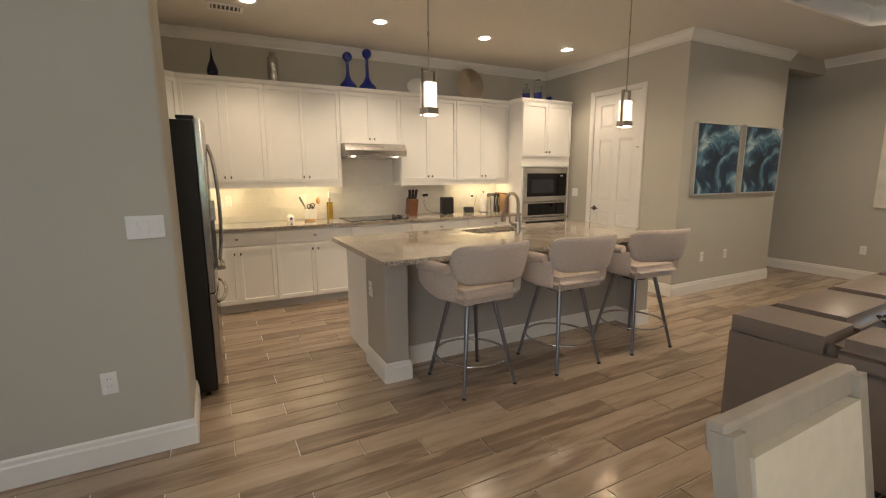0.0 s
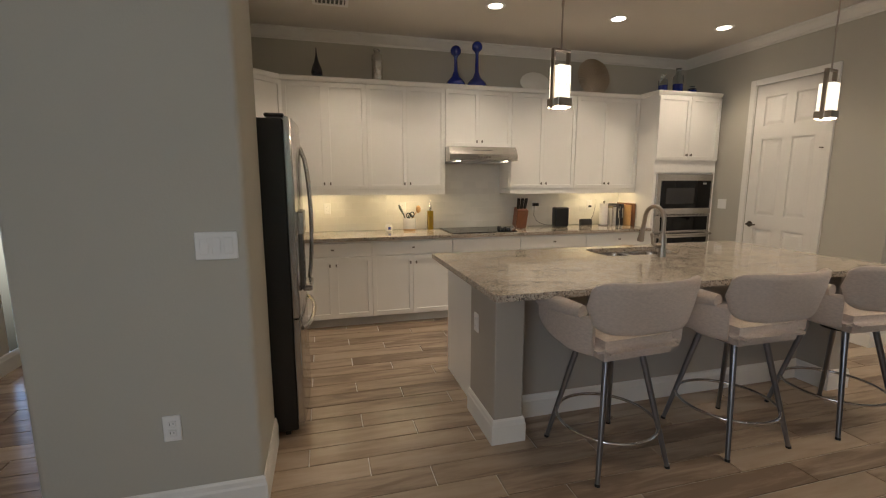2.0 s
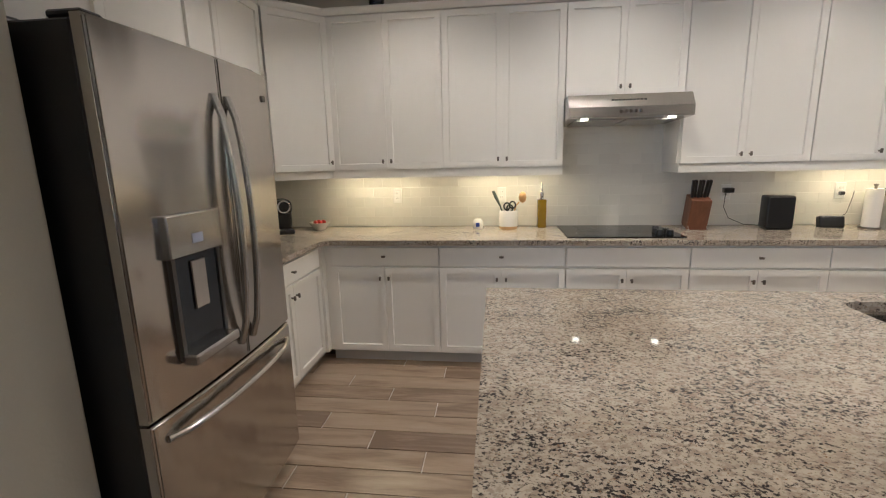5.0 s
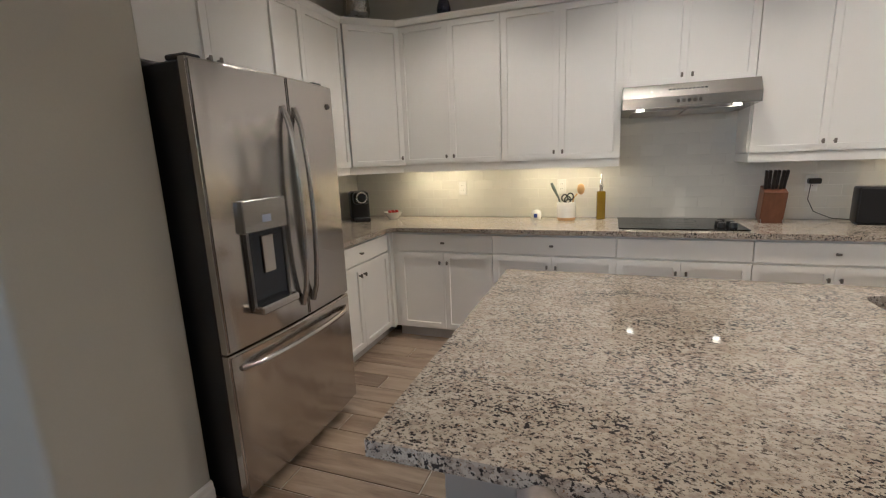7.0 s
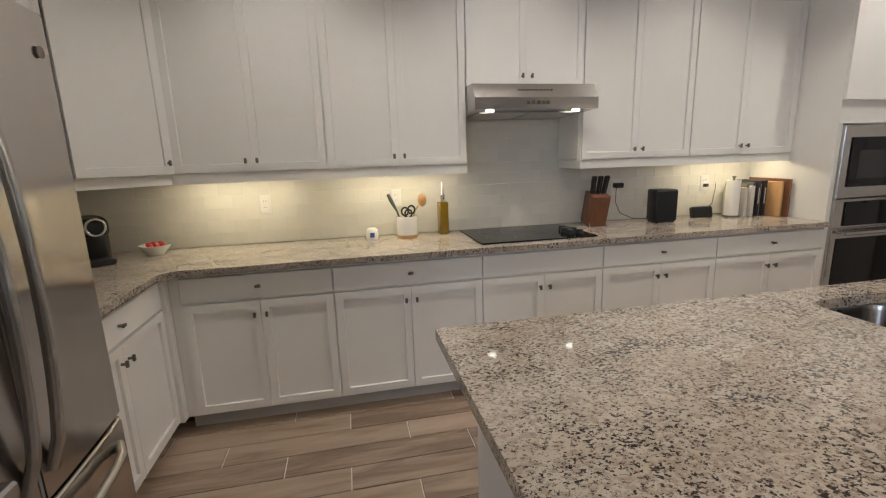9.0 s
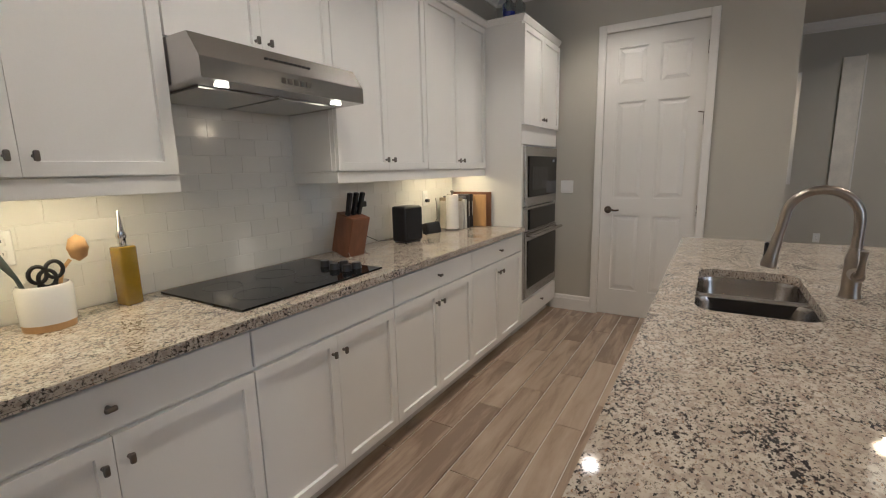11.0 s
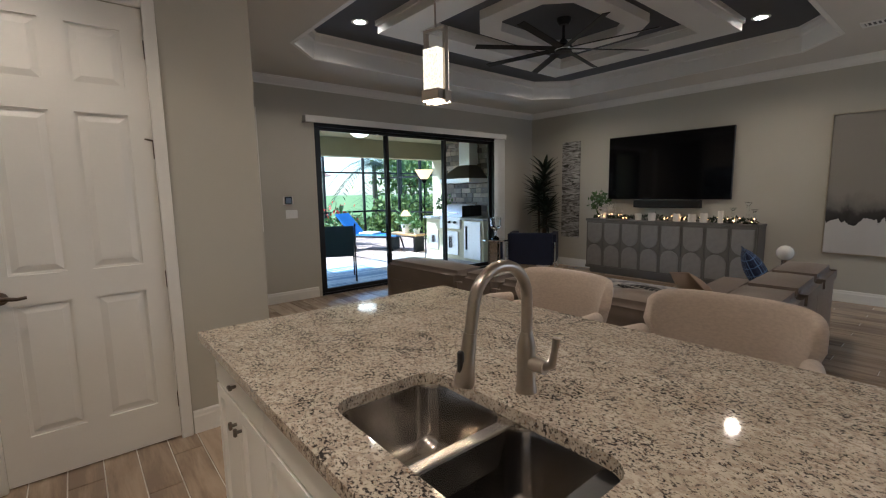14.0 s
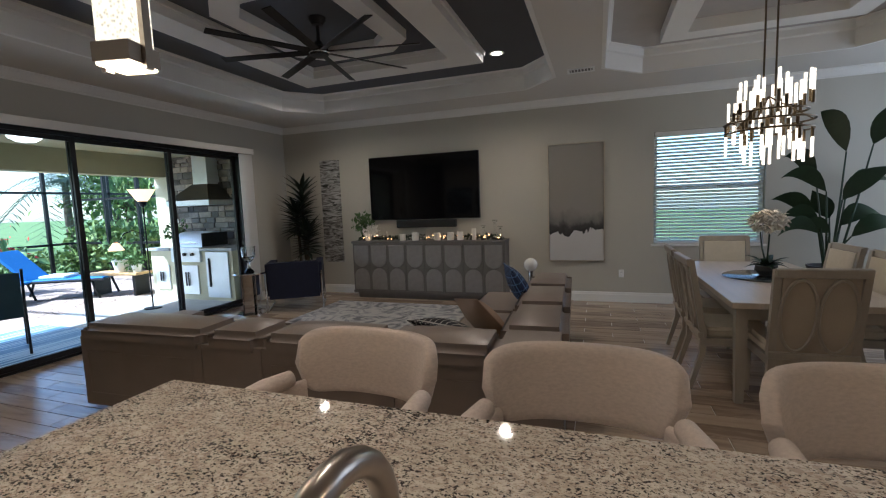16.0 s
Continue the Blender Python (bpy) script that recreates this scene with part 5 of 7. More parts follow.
for x, hgt, r in ((4.37, 0.22, 0.052), (4.58, 0.30, 0.058), (4.79, 0.11, 0.05)):
    turned("glass_bottle", (x, 5.62, 2.472), [(0, 0), (r, 0), (r, hgt * 0.7), (r * 0.5, hgt * 0.8), (r * 0.45, hgt * 0.95), (r * 0.6, hgt), (0, hgt)], FROST, "clear glass bottle with a cobalt blue band", "bottle", 24, ("blue_band", [(0, 0.03), (r + 0.001, 0.03), (r + 0.001, 0.03 + hgt * 0.3), (0, 0.03 + hgt * 0.3)], BLUEG, "cobalt blue band"))


# ---- pictures and paintings ----
def art_mat(name, stops, scale, stretch=(1, 1, 1), band=None, distortion=1.0):
    m, n, l, b = nodes_of(name)
    tc, mp, t, r = n.new("ShaderNodeTexCoord"), n.new("ShaderNodeMapping"), n.new("ShaderNodeTexNoise"), n.new("ShaderNodeValToRGB")
    mp.inputs["Scale"].default_value = stretch
    t.inputs["Scale"].default_value, t.inputs["Detail"].default_value, t.inputs["Distortion"].default_value = scale, 6, distortion
    l.new(tc.outputs["Object"], mp.inputs["Vector"])
    l.new(mp.outputs[0], t.inputs["Vector"])
    e = r.color_ramp.elements
    e[0].position, e[0].color = stops[0][0], (*stops[0][1], 1)
    e[1].position, e[1].color = stops[-1][0], (*stops[-1][1], 1)
    for p, c in stops[1:-1]:
        k = e.new(p)
        k.color = (*c, 1)
    value = t.outputs["Fac"]
    if band:
        sep, mul = n.new("ShaderNodeSeparateXYZ"), n.new("ShaderNodeMath")
        l.new(tc.outputs["Object"], sep.inputs[0])
        mul.operation = "MULTIPLY_ADD"
        mul.inputs[1].default_value = band
        l.new(t.outputs["Fac"], mul.inputs[0])
        l.new(sep.outputs["Z"], mul.inputs[2])
        value = mul.outputs[0]
    l.new(value, r.inputs["Fac"])
    l.new(r.outputs[0], b.inputs["Base Color"])
    b.inputs["Roughness"].default_value = 0.45
    return m


BLUEART = art_mat("blue_abstract", [(0.36, (0.006, 0.012, 0.03)), (0.47, (0.012, 0.035, 0.075)), (0.53, (0.06, 0.16, 0.24)), (0.60, (0.30, 0.40, 0.44)), (0.66, (0.62, 0.66, 0.66))], 3.2, distortion=1.0)
for i, (x0, x1) in enumerate(((5.28, 6.13), (6.22, 7.06))):
    p = thing("framed_picture", ((x0 + x1) / 2, PIC - 0.002, 1.20), "blue abstract canvas in a thin silver frame", "picture", group="blue pictures")
    w = (x1 - x0) / 2
    part("canvas", B(-w + 0.015, w - 0.015, -0.035, 0.0, 0.015, 0.815), BLUEART, p, "dark blue and grey abstract")
    for a in ((-w, w, 0.0, 0.014), (-w, w, 0.816, 0.83), (-w, -w + 0.014, 0.014, 0.816), (w - 0.014, w, 0.014, 0.816)):
        part("frame_bar", B(a[0], a[1], -0.045, 0.0, a[2], a[3]), mat("silver_frame", (0.62, 0.61, 0.58), 0.3, 0.6), p)
ga = thing("large_painting", (2.925, TVW + 0.002, 0.60), "tall grey abstract painting with a dark jagged band and thin frame", "painting", 180)
w, hgt = 0.40, 1.735
CANV = art_mat("grey_abstract", [(0.0, (0.50, 0.485, 0.47)), (0.655, (0.56, 0.545, 0.53)), (0.66, (0.022, 0.02, 0.022)), (0.76, (0.05, 0.047, 0.046)), (0.82, (0.15, 0.14, 0.13)), (1.0, (0.26, 0.24, 0.215))], 7.0, band=0.45, stretch=(1, 1, 0.5), distortion=0.3)
part("canvas", B(-w + 0.014, w - 0.014, -0.03, 0.0, 0.014, hgt - 0.014), CANV, ga)
for a in ((-w, w, 0.0, 0.013), (-w, w, hgt - 0.013, hgt), (-w, -w + 0.013, 0.013, hgt - 0.013), (w - 0.013, w, 0.013, hgt - 0.013)):
    part("frame_bar", B(a[0], a[1], -0.045, 0.0, a[2], a[3]), mat("champagne_frame", (0.50, 0.45, 0.36), 0.3, 0.8), ga)
pa = thing("panel_painting", (7.10, TVW + 0.002, 0.56), "narrow grey and white birch-bark panel painting", "painting", 180)
part("canvas", B(-0.19, 0.19, -0.03, 0.0, 0.0, 1.80), art_mat("birch_abstract", [(0.35, (0.02, 0.02, 0.02)), (0.45, (0.16, 0.15, 0.14)), (0.55, (0.36, 0.35, 0.34)), (0.68, (0.5, 0.5, 0.5))], 3.0, stretch=(1.2, 1, 5), distortion=2), pa)
ea = thing("painting", (FAR - 0.002, 2.90, 1.0), "pale framed painting beside the hall", "painting", -90)
part("canvas", B(-0.06, 0.14, -0.03, 0.0, 0.0, 1.56), mat("pale_canvas", (0.74, 0.70, 0.62), 0.7, vary=0.2, scale=5), ea)
part("frame_bar", B(0.14, 0.155, -0.04, 0.0, -0.01, 1.57), TRIM, ea)


# ---- side hall seen past the switch wall ----
hd = thing("door_2", (-1.86, 5.198, 0), "white hall door standing in its casing", "door", kind="structure")
part("door_leaf", B(0.10, 0.86, 0.0, 0.02, 0.0, 2.44), TRIM, hd)
for a in ((0.0, 0.09, 2.53), (0.87, 0.96, 2.53)):
    part("casing", B(a[0], a[1], -0.022, 0.0, 0.0, a[2], bevel=0.004), TRIM, hd)
part("casing_head", B(0.09, 0.87, -0.022, 0.0, 2.44, 2.53, bevel=0.004), TRIM, hd)
gd = thing("door_3", (-1.90, 3.42, 0), "white side door with a dark metal bar", "door", kind="structure")
part("door_leaf", B(-0.04, 0.0, 0.0, 0.85, 0.01, 2.44), TRIM, gd)
part("casing", B(-0.045, 0.02, 0.86, 0.95, 0.0, 2.53, bevel=0.004), TRIM, gd)
part("bar", tube(bmesh.new(), [(0.03, 0.80, 0.9), (0.03, 0.80, 0.12), (0.03, 0.70, 0.10)], 0.012, 8), BLACK, gd, "black metal bar")


# ---- sliding door, blinds and window ----
FRAMEB = mat("bronze_aluminium", (0.014, 0.013, 0.013), 0.35, 0.4, vary=0.1)
PANE = glass("window_glass", (0.80, 0.935, 1.0), 0.0, 1.05)
sl = thing("window_1", (FAR + 0.06, 0, 0), "black-framed three-panel sliding glass door", "sliding door", kind="structure")
for a in ((S1 - 0.04, S1, 0.0, STOP), (S0, S0 + 0.04, 0.0, STOP), (S0 + 0.04, S1 - 0.04, STOP - 0.05, STOP), (S0 + 0.04, S1 - 0.04, 0.0, 0.03)):
    part("frame_bar", B(-0.055, 0.08, a[0], a[1], a[2], a[3]), FRAMEB, sl)
MULL = [S1 - 0.04, 0.765, -0.445, S0 + 0.04]
for i in range(3):
    y1, y0 = MULL[i] + (0.028 if i else 0), MULL[i + 1] - (0.028 if i < 2 else 0)
    x = 0.035 * i - 0.04
    pnl = thing("panel", (0, 0, 0), "", "")
    pnl.parent = sl
    for k in ("label", "category"):
        if k in pnl:
            del pnl[k]
    for a in ((y0, y0 + 0.05, 0.032, STOP - 0.052), (y1 - 0.05, y1, 0.032, STOP - 0.052), (y0 + 0.05, y1 - 0.05, STOP - 0.10, STOP - 0.052), (y0 + 0.05, y1 - 0.05, 0.032, 0.09)):
        part("stile", B(x, x + 0.032, a[0], a[1], a[2], a[3]), FRAMEB, pnl)
    g = part("pane", B(x + 0.013, x + 0.019, y0 + 0.05, y1 - 0.05, 0.09, STOP - 0.10), PANE, pnl)
    g.visible_shadow = False
vl = thing("blind_valance", (FAR - 0.002, 0, 2.435), "white valance over the sliding door", "valance")
part("board", B(-0.11, -0.095, -1.85, 2.13, 0.0, 0.09, bevel=0.003), TRIM, vl)
for y in (-1.85, 2.115):
    part("return", B(-0.095, 0.0, y, y + 0.015, 0.0, 0.09), TRIM, vl)
part("top", B(-0.095, 0.0, -1.835, 2.115, 0.075, 0.09), TRIM, vl)
vb = thing("vertical_blinds", (FAR - 0.06, 0, 0.03), "stack of white vertical blind vanes, drawn open", "blinds")
for i in range(14):
    o = part("vane", B(-0.04, 0.04, -0.001, 0.001, 0.0, 2.40), WHITEP, vb)
    o.matrix_basis = pose(0, -1.62 - 0.014 * i, 0, 0, 0, 20)
wi = thing("window_2", (0, TVW, 0), "white window with closed-down horizontal blinds", "window", kind="structure")
for a in ((W0, W0 + 0.05, WZ0, WZ1), (W1 - 0.05, W1, WZ0, WZ1), (W0 + 0.05, W1 - 0.05, WZ1 - 0.05, WZ1), (W0 + 0.05, W1 - 0.05, WZ0, WZ0 + 0.05), (W0 + 0.05, W1 - 0.05, 1.60, 1.65)):
    part("frame_bar", B(a[0], a[1], -0.12, -0.07, a[2], a[3]), TRIM, wi)
part("sill", B(W0 - 0.03, W1 + 0.03, -0.07, 0.02, WZ0 - 0.03, WZ0, bevel=0.004), TRIM, wi)
g = part("pane", B(W0 + 0.05, W1 - 0.05, -0.098, -0.094, WZ0 + 0.05, WZ1 - 0.05), PANE, wi)
g.visible_shadow = False
bl = thing("window_blinds", ((W0 + W1) / 2, TVW - 0.035, 0), "white horizontal slat blinds, lowered and half open", "blinds")
SLATM = mat("blind_slat", (0.75, 0.76, 0.76), 0.5, vary=0.03)
sn, sl_ = SLATM.node_tree.nodes, SLATM.node_tree.links
thin, both = sn.new("ShaderNodeBsdfTranslucent"), sn.new("ShaderNodeMixShader")
thin.inputs["Color"].default_value = (0.80, 0.82, 0.84, 1)
both.inputs[0].default_value = 0.45
sl_.new(sn["Principled BSDF"].outputs[0], both.inputs[1])
sl_.new(thin.outputs[0], both.inputs[2])
sl_.new(both.outputs[0], sn["Material Output"].inputs["Surface"])
part("head_rail", B(-0.65, 0.65, -0.03, 0.045, WZ1 - 0.07, WZ1 - 0.005, bevel=0.003), TRIM, bl)
bm = B(-0.645, 0.645, -0.025, 0.025, -0.0014, 0.0014)
sm = mesh("slat", bm, SLATM)
for i in range(32):
    o = new("slat", sm)
    o.parent = bl
    o.matrix_basis = pose(0, 0, WZ0 + 0.035 + i * 0.0455, -40)
part("bottom_rail", B(-0.645, 0.645, -0.025, 0.025, WZ0 + 0.002, WZ0 + 0.018), TRIM, bl)
for x in (-0.45, 0.45):
    part("cord", rod(bmesh.new(), (x, 0.028, WZ0 + 0.01), (x, 0.028, WZ1 - 0.05), 0.0015, seg=6), WHITEP, bl)

# ---- television wall ----
tv = thing("television", (5.334, TVW + 0.004, 1.285), "large flat black television on the wall, off", "television", 180)
part("panel", B(-0.962, 0.962, -0.06, -0.02, 0.0, 1.055, bevel=0.004), BLACK, tv)
part("screen", B(-0.952, 0.952, -0.0625, -0.0602, 0.012, 1.043), BLACKGLASS, tv, "glossy black screen")
part("bracket", B(-0.3, 0.3, -0.02, 0.0, 0.35, 0.75), BLACK, tv)
sb = thing("soundbar", (5.29, TVW + 0.004, 1.15), "black soundbar under the television", "soundbar", 180)
part("bar", B(-0.52, 0.52, -0.10, 0.0, 0.0, 0.125, bevel=0.01, seg=2), BLACK, sb)
CX0, CX1, CY, CH = 3.93, 6.52, -2.39, 0.955
con = thing("media_console", ((CX0 + CX1) / 2, CY, 0), "long grey sideboard with arched relief doors", "sideboard", 180)
hw = (CX1 - CX0) / 2
part("plinth", B(-hw + 0.06, hw - 0.06, 0.03, 0.30, 0.0, 0.09), MINKGREY, con)
part("body", B(-hw, hw, 0.0, 0.315, 0.09, 0.915), MINKGREY, con)
part("top", B(-hw - 0.01, hw + 0.01, -0.025, 0.32, 0.915, CH, bevel=0.004), MINKGREY, con)
part("lower_rail", B(-hw, hw, -0.025, 0.0, 0.09, 0.13), MINKGREY, con)


def arch_panel(w, h, up):
    pts = []
    r = w / 2
    for i in range(13):
        a = math.pi * i / 12
        pts.append((r * math.cos(a), (h - r) + r * math.sin(a)))
    pts += [(-r, 0), (r, 0)]
    if not up:
        pts = [(x, h - z) for x, z in pts][::-1]
    bm = bmesh.new()
    lo = [bm.verts.new((x, 0, z)) for x, z in pts]
    hi = [bm.verts.new((x * 0.97, -0.012, (z - h / 2) * 0.97 + h / 2)) for x, z in pts]
    n = len(pts)
    for i in range(n):
        bm.faces.new((lo[i], lo[(i + 1) % n], hi[(i + 1) % n], hi[i]))
    bm.faces.new(hi)
    return bm


dwid = (2 * hw - 0.02) / 8
AP = mesh("arch_panel", arch_panel(dwid - 0.05, 0.36, True), MINKLIGHT)
DP = mesh("arch_panel", arch_panel(dwid - 0.05, 0.36, False), MINKLIGHT)
for i in range(8):
    d = part("door", B(-dwid / 2 + 0.003, dwid / 2 - 0.003, -0.02, -0.001, 0, 0.78), MINKGREY, con)
    d.location = (-hw + 0.01 + dwid * (i + 0.5), 0, 0.132)
    for me, z in ((AP, 0.015), (DP, 0.39)):
        o = new("arch_panel", me)
        o.parent = d
        o.location = (0, -0.02, z)
random.seed(4)


def leaf_cluster(bm, c, r, n, size, flat=1.0):
    for _ in range(n):
        d = Vector((random.gauss(0, 1), random.gauss(0, 1), random.gauss(0, 1) * flat))
        p = Vector(c) + d * r * 0.5
        m = Matrix.Translation(p) @ Euler((random.uniform(0, 6.3), random.uniform(0, 6.3), random.uniform(0, 6.3))).to_matrix().to_4x4()
        s = size * random.uniform(0.6, 1.3)
        vs = [bm.verts.new(m @ Vector(q)) for q in ((0, 0, 0), (s * 0.5, s * 0.22, s * 0.06), (s, 0, 0), (s * 0.5, -s * 0.22, s * 0.06))]
        bm.faces.new((vs[0], vs[1], vs[2]))
        bm.faces.new((vs[0], vs[2], vs[3]))


ga_ = thing("garland", ((CX0 + CX1) / 2, CY - 0.145, CH), "dark green garland with warm fairy lights on the console", "garland")
bm = bmesh.new()
for i in range(60):
    x = -1.22 + 2.44 * i / 59
    if -0.55 < x < 0.1 and i % 2:
        continue
    leaf_cluster(bm, (x, random.uniform(-0.03, 0.03), 0.035), 0.05, 14, 0.055, 0.6)
tagged(part("foliage", bm, mat("garland_leaf", (0.016, 0.03, 0.016), 0.6, vary=0.3), ga_), kind="stuff")
FAIRY = glow("fairy_light", (1.0, 0.5, 0.18), 5.0)
for i in range(34):
    x = random.uniform(-1.22, 1.22)
    part("bulb", lathe(bmesh.new(), [(0, -0.008), (0.008, 0), (0, 0.008)], 8, (x, random.uniform(0.0, 0.09), random.uniform(0.02, 0.085))), FAIRY, ga_)
WAX = mat("white_wax", (0.72, 0.68, 0.62), 0.6, vary=0.05)
for x, r, hgt in ((5.62, 0.05, 0.10), (5.40, 0.055, 0.12), (5.02, 0.05, 0.115), (4.80, 0.055, 0.115), (4.64, 0.05, 0.13), (4.42, 0.035, 0.17)):
    c = thing("candle", (x, CY - 0.065, CH), "white pillar candle in a glass cup on the console", "candle", group="console candles")
    part("wax", lathe(bmesh.new(), [(0, 0.0), (r, 0.0), (r, hgt), (r * 0.85, hgt + 0.004), (r * 0.5, hgt - 0.006), (0, hgt - 0.006)], 20), WAX, c, smooth=40)
    part("wick", rod(bmesh.new(), (0, 0, hgt - 0.007), (0.002, 0, hgt + 0.012), 0.0015, seg=5), BLACK, c)
for x, hgt in ((4.10, 0.30), (4.28, 0.22), (4.02, 0.20)):
    turned("glass_candlestick", (x, CY - 0.105, CH), [(0, 0), (0.05, 0), (0.045, 0.012), (0.012, 0.025), (0.02, hgt * 0.35), (0.01, hgt * 0.5), (0.024, hgt * 0.7), (0.012, hgt * 0.82), (0.04, hgt * 0.95), (0.04, hgt), (0, hgt * 0.96)], CLEAR, "clear glass candlestick on the console", "candlestick", 20)
fl = thing("flower_arrangement", (6.28, CY - 0.125, CH), "white hydrangeas and greenery in a small pot", "flowers")
part("pot", lathe(bmesh.new(), [(0, 0), (0.05, 0), (0.065, 0.12), (0.06, 0.12), (0, 0.10)], 20), CERAMIC, fl, smooth=40)
bm = bmesh.new()
leaf_cluster(bm, (-0.06, 0.02, 0.17), 0.12, 260, 0.05, 0.8)
tagged(part("blossom", bm, mat("white_petal", (0.75, 0.73, 0.68), 0.7), fl, "white blossom"), kind="stuff")
bm = bmesh.new()
leaf_cluster(bm, (0.12, 0, 0.28), 0.14, 70, 0.11)
leaf_cluster(bm, (0.02, 0.03, 0.33), 0.10, 50, 0.10)
tagged(part("greenery", bm, mat("spring_leaf", (0.06, 0.12, 0.03), 0.5, vary=0.3), fl, "green leaves"), kind="stuff")


# ---- plants ----
def blade(bm, base, tip, width, sag, n=6, fold=0.2, droop_tip=True):
    base, tip = Vector(base), Vector(tip)
    d = tip - base
    side = d.cross(Vector((0, 0, 1)))
    side = side.normalized() if side.length > 1e-4 else Vector((1, 0, 0))
    rows = []
    for i in range(n + 1):
        t = i / n
        p = base + d * t + Vector((0, 0, -sag * t * t))
        w = width * (math.sin(math.pi * min(1.0, 0.12 + 0.88 * t) ** 0.8) if i < n else 0.02)
        rows.append((bm.verts.new(p - side * w / 2 + Vector((0, 0, fold * w))), bm.verts.new(p), bm.verts.new(p + side * w / 2 + Vector((0, 0, fold * w)))))
    for a, b in zip(rows, rows[1:]):
        bm.faces.new((a[0], a[1], b[1], b[0]))
        bm.faces.new((a[1], a[2], b[2], b[1]))


yu = thing("yucca_plant", (7.44, -2.35, 0), "tall dark spiky yucca in a white floor pot", "potted plant")
part("pot", lathe(bmesh.new(), [(0, 0), (0.13, 0), (0.19, 0.62), (0.20, 0.64), (0.185, 0.64), (0.17, 0.58), (0, 0.58)], 28), CERAMIC, yu, "white pot", smooth=40)
for i, (dx, dy, top) in enumerate(((0.0, 0.0, 1.86), (0.06, 0.05, 1.50), (-0.07, 0.03, 1.15))):
    part("stem", tube(bmesh.new(), [(dx, dy, 0.57), (dx * 1.3, dy * 1.3, top)], 0.022, 8), mat("bark", (0.10, 0.075, 0.05), 0.9), yu)
    for k in range(64):
        a = k * 2.4 + i
        z = top - 0.75 * (k / 64) ** 1.0 if i == 0 else top - 0.4 * k / 64
        up = 0.42 - 0.5 * (k / 64)
        ln = 0.34 + 0.08 * random.random()
        c = (dx * 1.3, dy * 1.3, z)
        bm = bmesh.new()
        blade(bm, c, (c[0] + ln * math.cos(a) * 0.8, c[1] + ln * math.sin(a) * 0.8, z + up * 0.8), 0.075, 0.05, 4)
        part("leaf", bm, LEAF, yu)
bp_ = thing("bird_of_paradise_plant", (0.05, -2.27, 0), "large green bird-of-paradise plant in a dark pot", "potted plant")
part("pot", lathe(bmesh.new(), [(0, 0), (0.15, 0), (0.20, 0.60), (0.21, 0.63), (0.19, 0.63), (0.18, 0.57), (0, 0.57)], 28), mat("charcoal_pot", (0.03, 0.03, 0.032), 0.5), bp_, "charcoal pot", smooth=40)
PADDLES = [(-0.12, 1.95, 0.14, 2.42, 0.12), (-0.30, 2.0, -0.52, 2.45, 0.04), (0.10, 1.65, 0.42, 1.92, 0.15), (0.05, 1.50, 0.50, 1.68, 0.12), (-0.05, 1.40, -0.45, 1.75, 0.05), (0.10, 1.20, 0.52, 1.42, 0.10), (0.10, 1.12, 0.50, 1.20, 0.10), (0.15, 1.02, 0.58, 1.0, 0.12), (-0.05, 1.18, 0.10, 1.52, 0.0), (-0.10, 1.10, -0.46, 1.22, 0.10), (-0.15, 0.98, -0.60, 1.05, 0.12), (-0.20, 1.48, -0.68, 1.55, 0.14), (0.0, 1.02, 0.32, 1.12, 0.04)]


def paddle(bm, base, tip, width, arch, n=9):
    base, tip = Vector(base), Vector(tip)
    d = tip - base
    side = d.cross(Vector((0.25, 1.0, 0.35))).normalized() * 0.85 + Vector((0, 0.5, 0.0))
    rows = []
    for i in range(n + 1):
        t = i / n
        p = base + d * t + Vector((0, 0, 4 * arch * t * (1 - t)))
        w = width * max(0.03, math.sin(math.pi * t ** 0.75))
        up = Vector((0, 0, 0.12 * w))
        rows.append((bm.verts.new(p - side * w / 2 + up), bm.verts.new(p), bm.verts.new(p + side * w / 2 + up)))
    for a, b in zip(rows, rows[1:]):
        bm.faces.new((a[0], a[1], b[1], b[0]))
        bm.faces.new((a[1], a[2], b[2], b[1]))


for i, (bx, bz, tx, tz, arch) in enumerate(PADDLES):
    oy = 0.16 * math.sin(i * 2.1)
    part("stalk", tube(bmesh.new(), [(bx * 0.2, oy * 0.2, 0.56), (bx * 0.7, oy * 0.6, 0.4 + bz * 0.5), (bx, oy, bz)], [0.014, 0.011, 0.008], 7), LEAFB, bp_)
    bm = bmesh.new()
    paddle(bm, (bx, oy, bz), (tx, oy * 1.6, tz), 0.21, arch)
    part("leaf", bm, LEAFB, bp_, smooth=60)


# ---- sofa ----
def cushion(x0, x1, y0, y1, z0, z1, r=0.05, seg=4, crown=0.0):
    bm = bmesh.new()
    box(bm, x0, x1, y0, y1, z0, z1)
    if crown:
        bmesh.ops.subdivide_edges(bm, edges=bm.edges[:], cuts=3, use_grid_fill=True)
        cx, cy = (x0 + x1) / 2, (y0 + y1) / 2
        for v in bm.verts:
            u, w = (v.co.x - cx) / (x1 - x0) * 2, (v.co.y - cy) / (y1 - y0) * 2
            if v.co.z > z1 - 1e-4:
                v.co.z += crown * (1 - u * u) * (1 - w * w)
    edges = [e for e in bm.edges if len(e.link_faces) == 2 and e.calc_face_angle(0) > 0.8]
    bmesh.ops.bevel(bm, geom=edges, offset=r, segments=seg, affect="EDGES")
    return bm


sofa = thing("sectional_sofa", (2.80, 1.74, 0), "taupe leather L-shaped sectional sofa with low headrests", "sofa", 2.5)
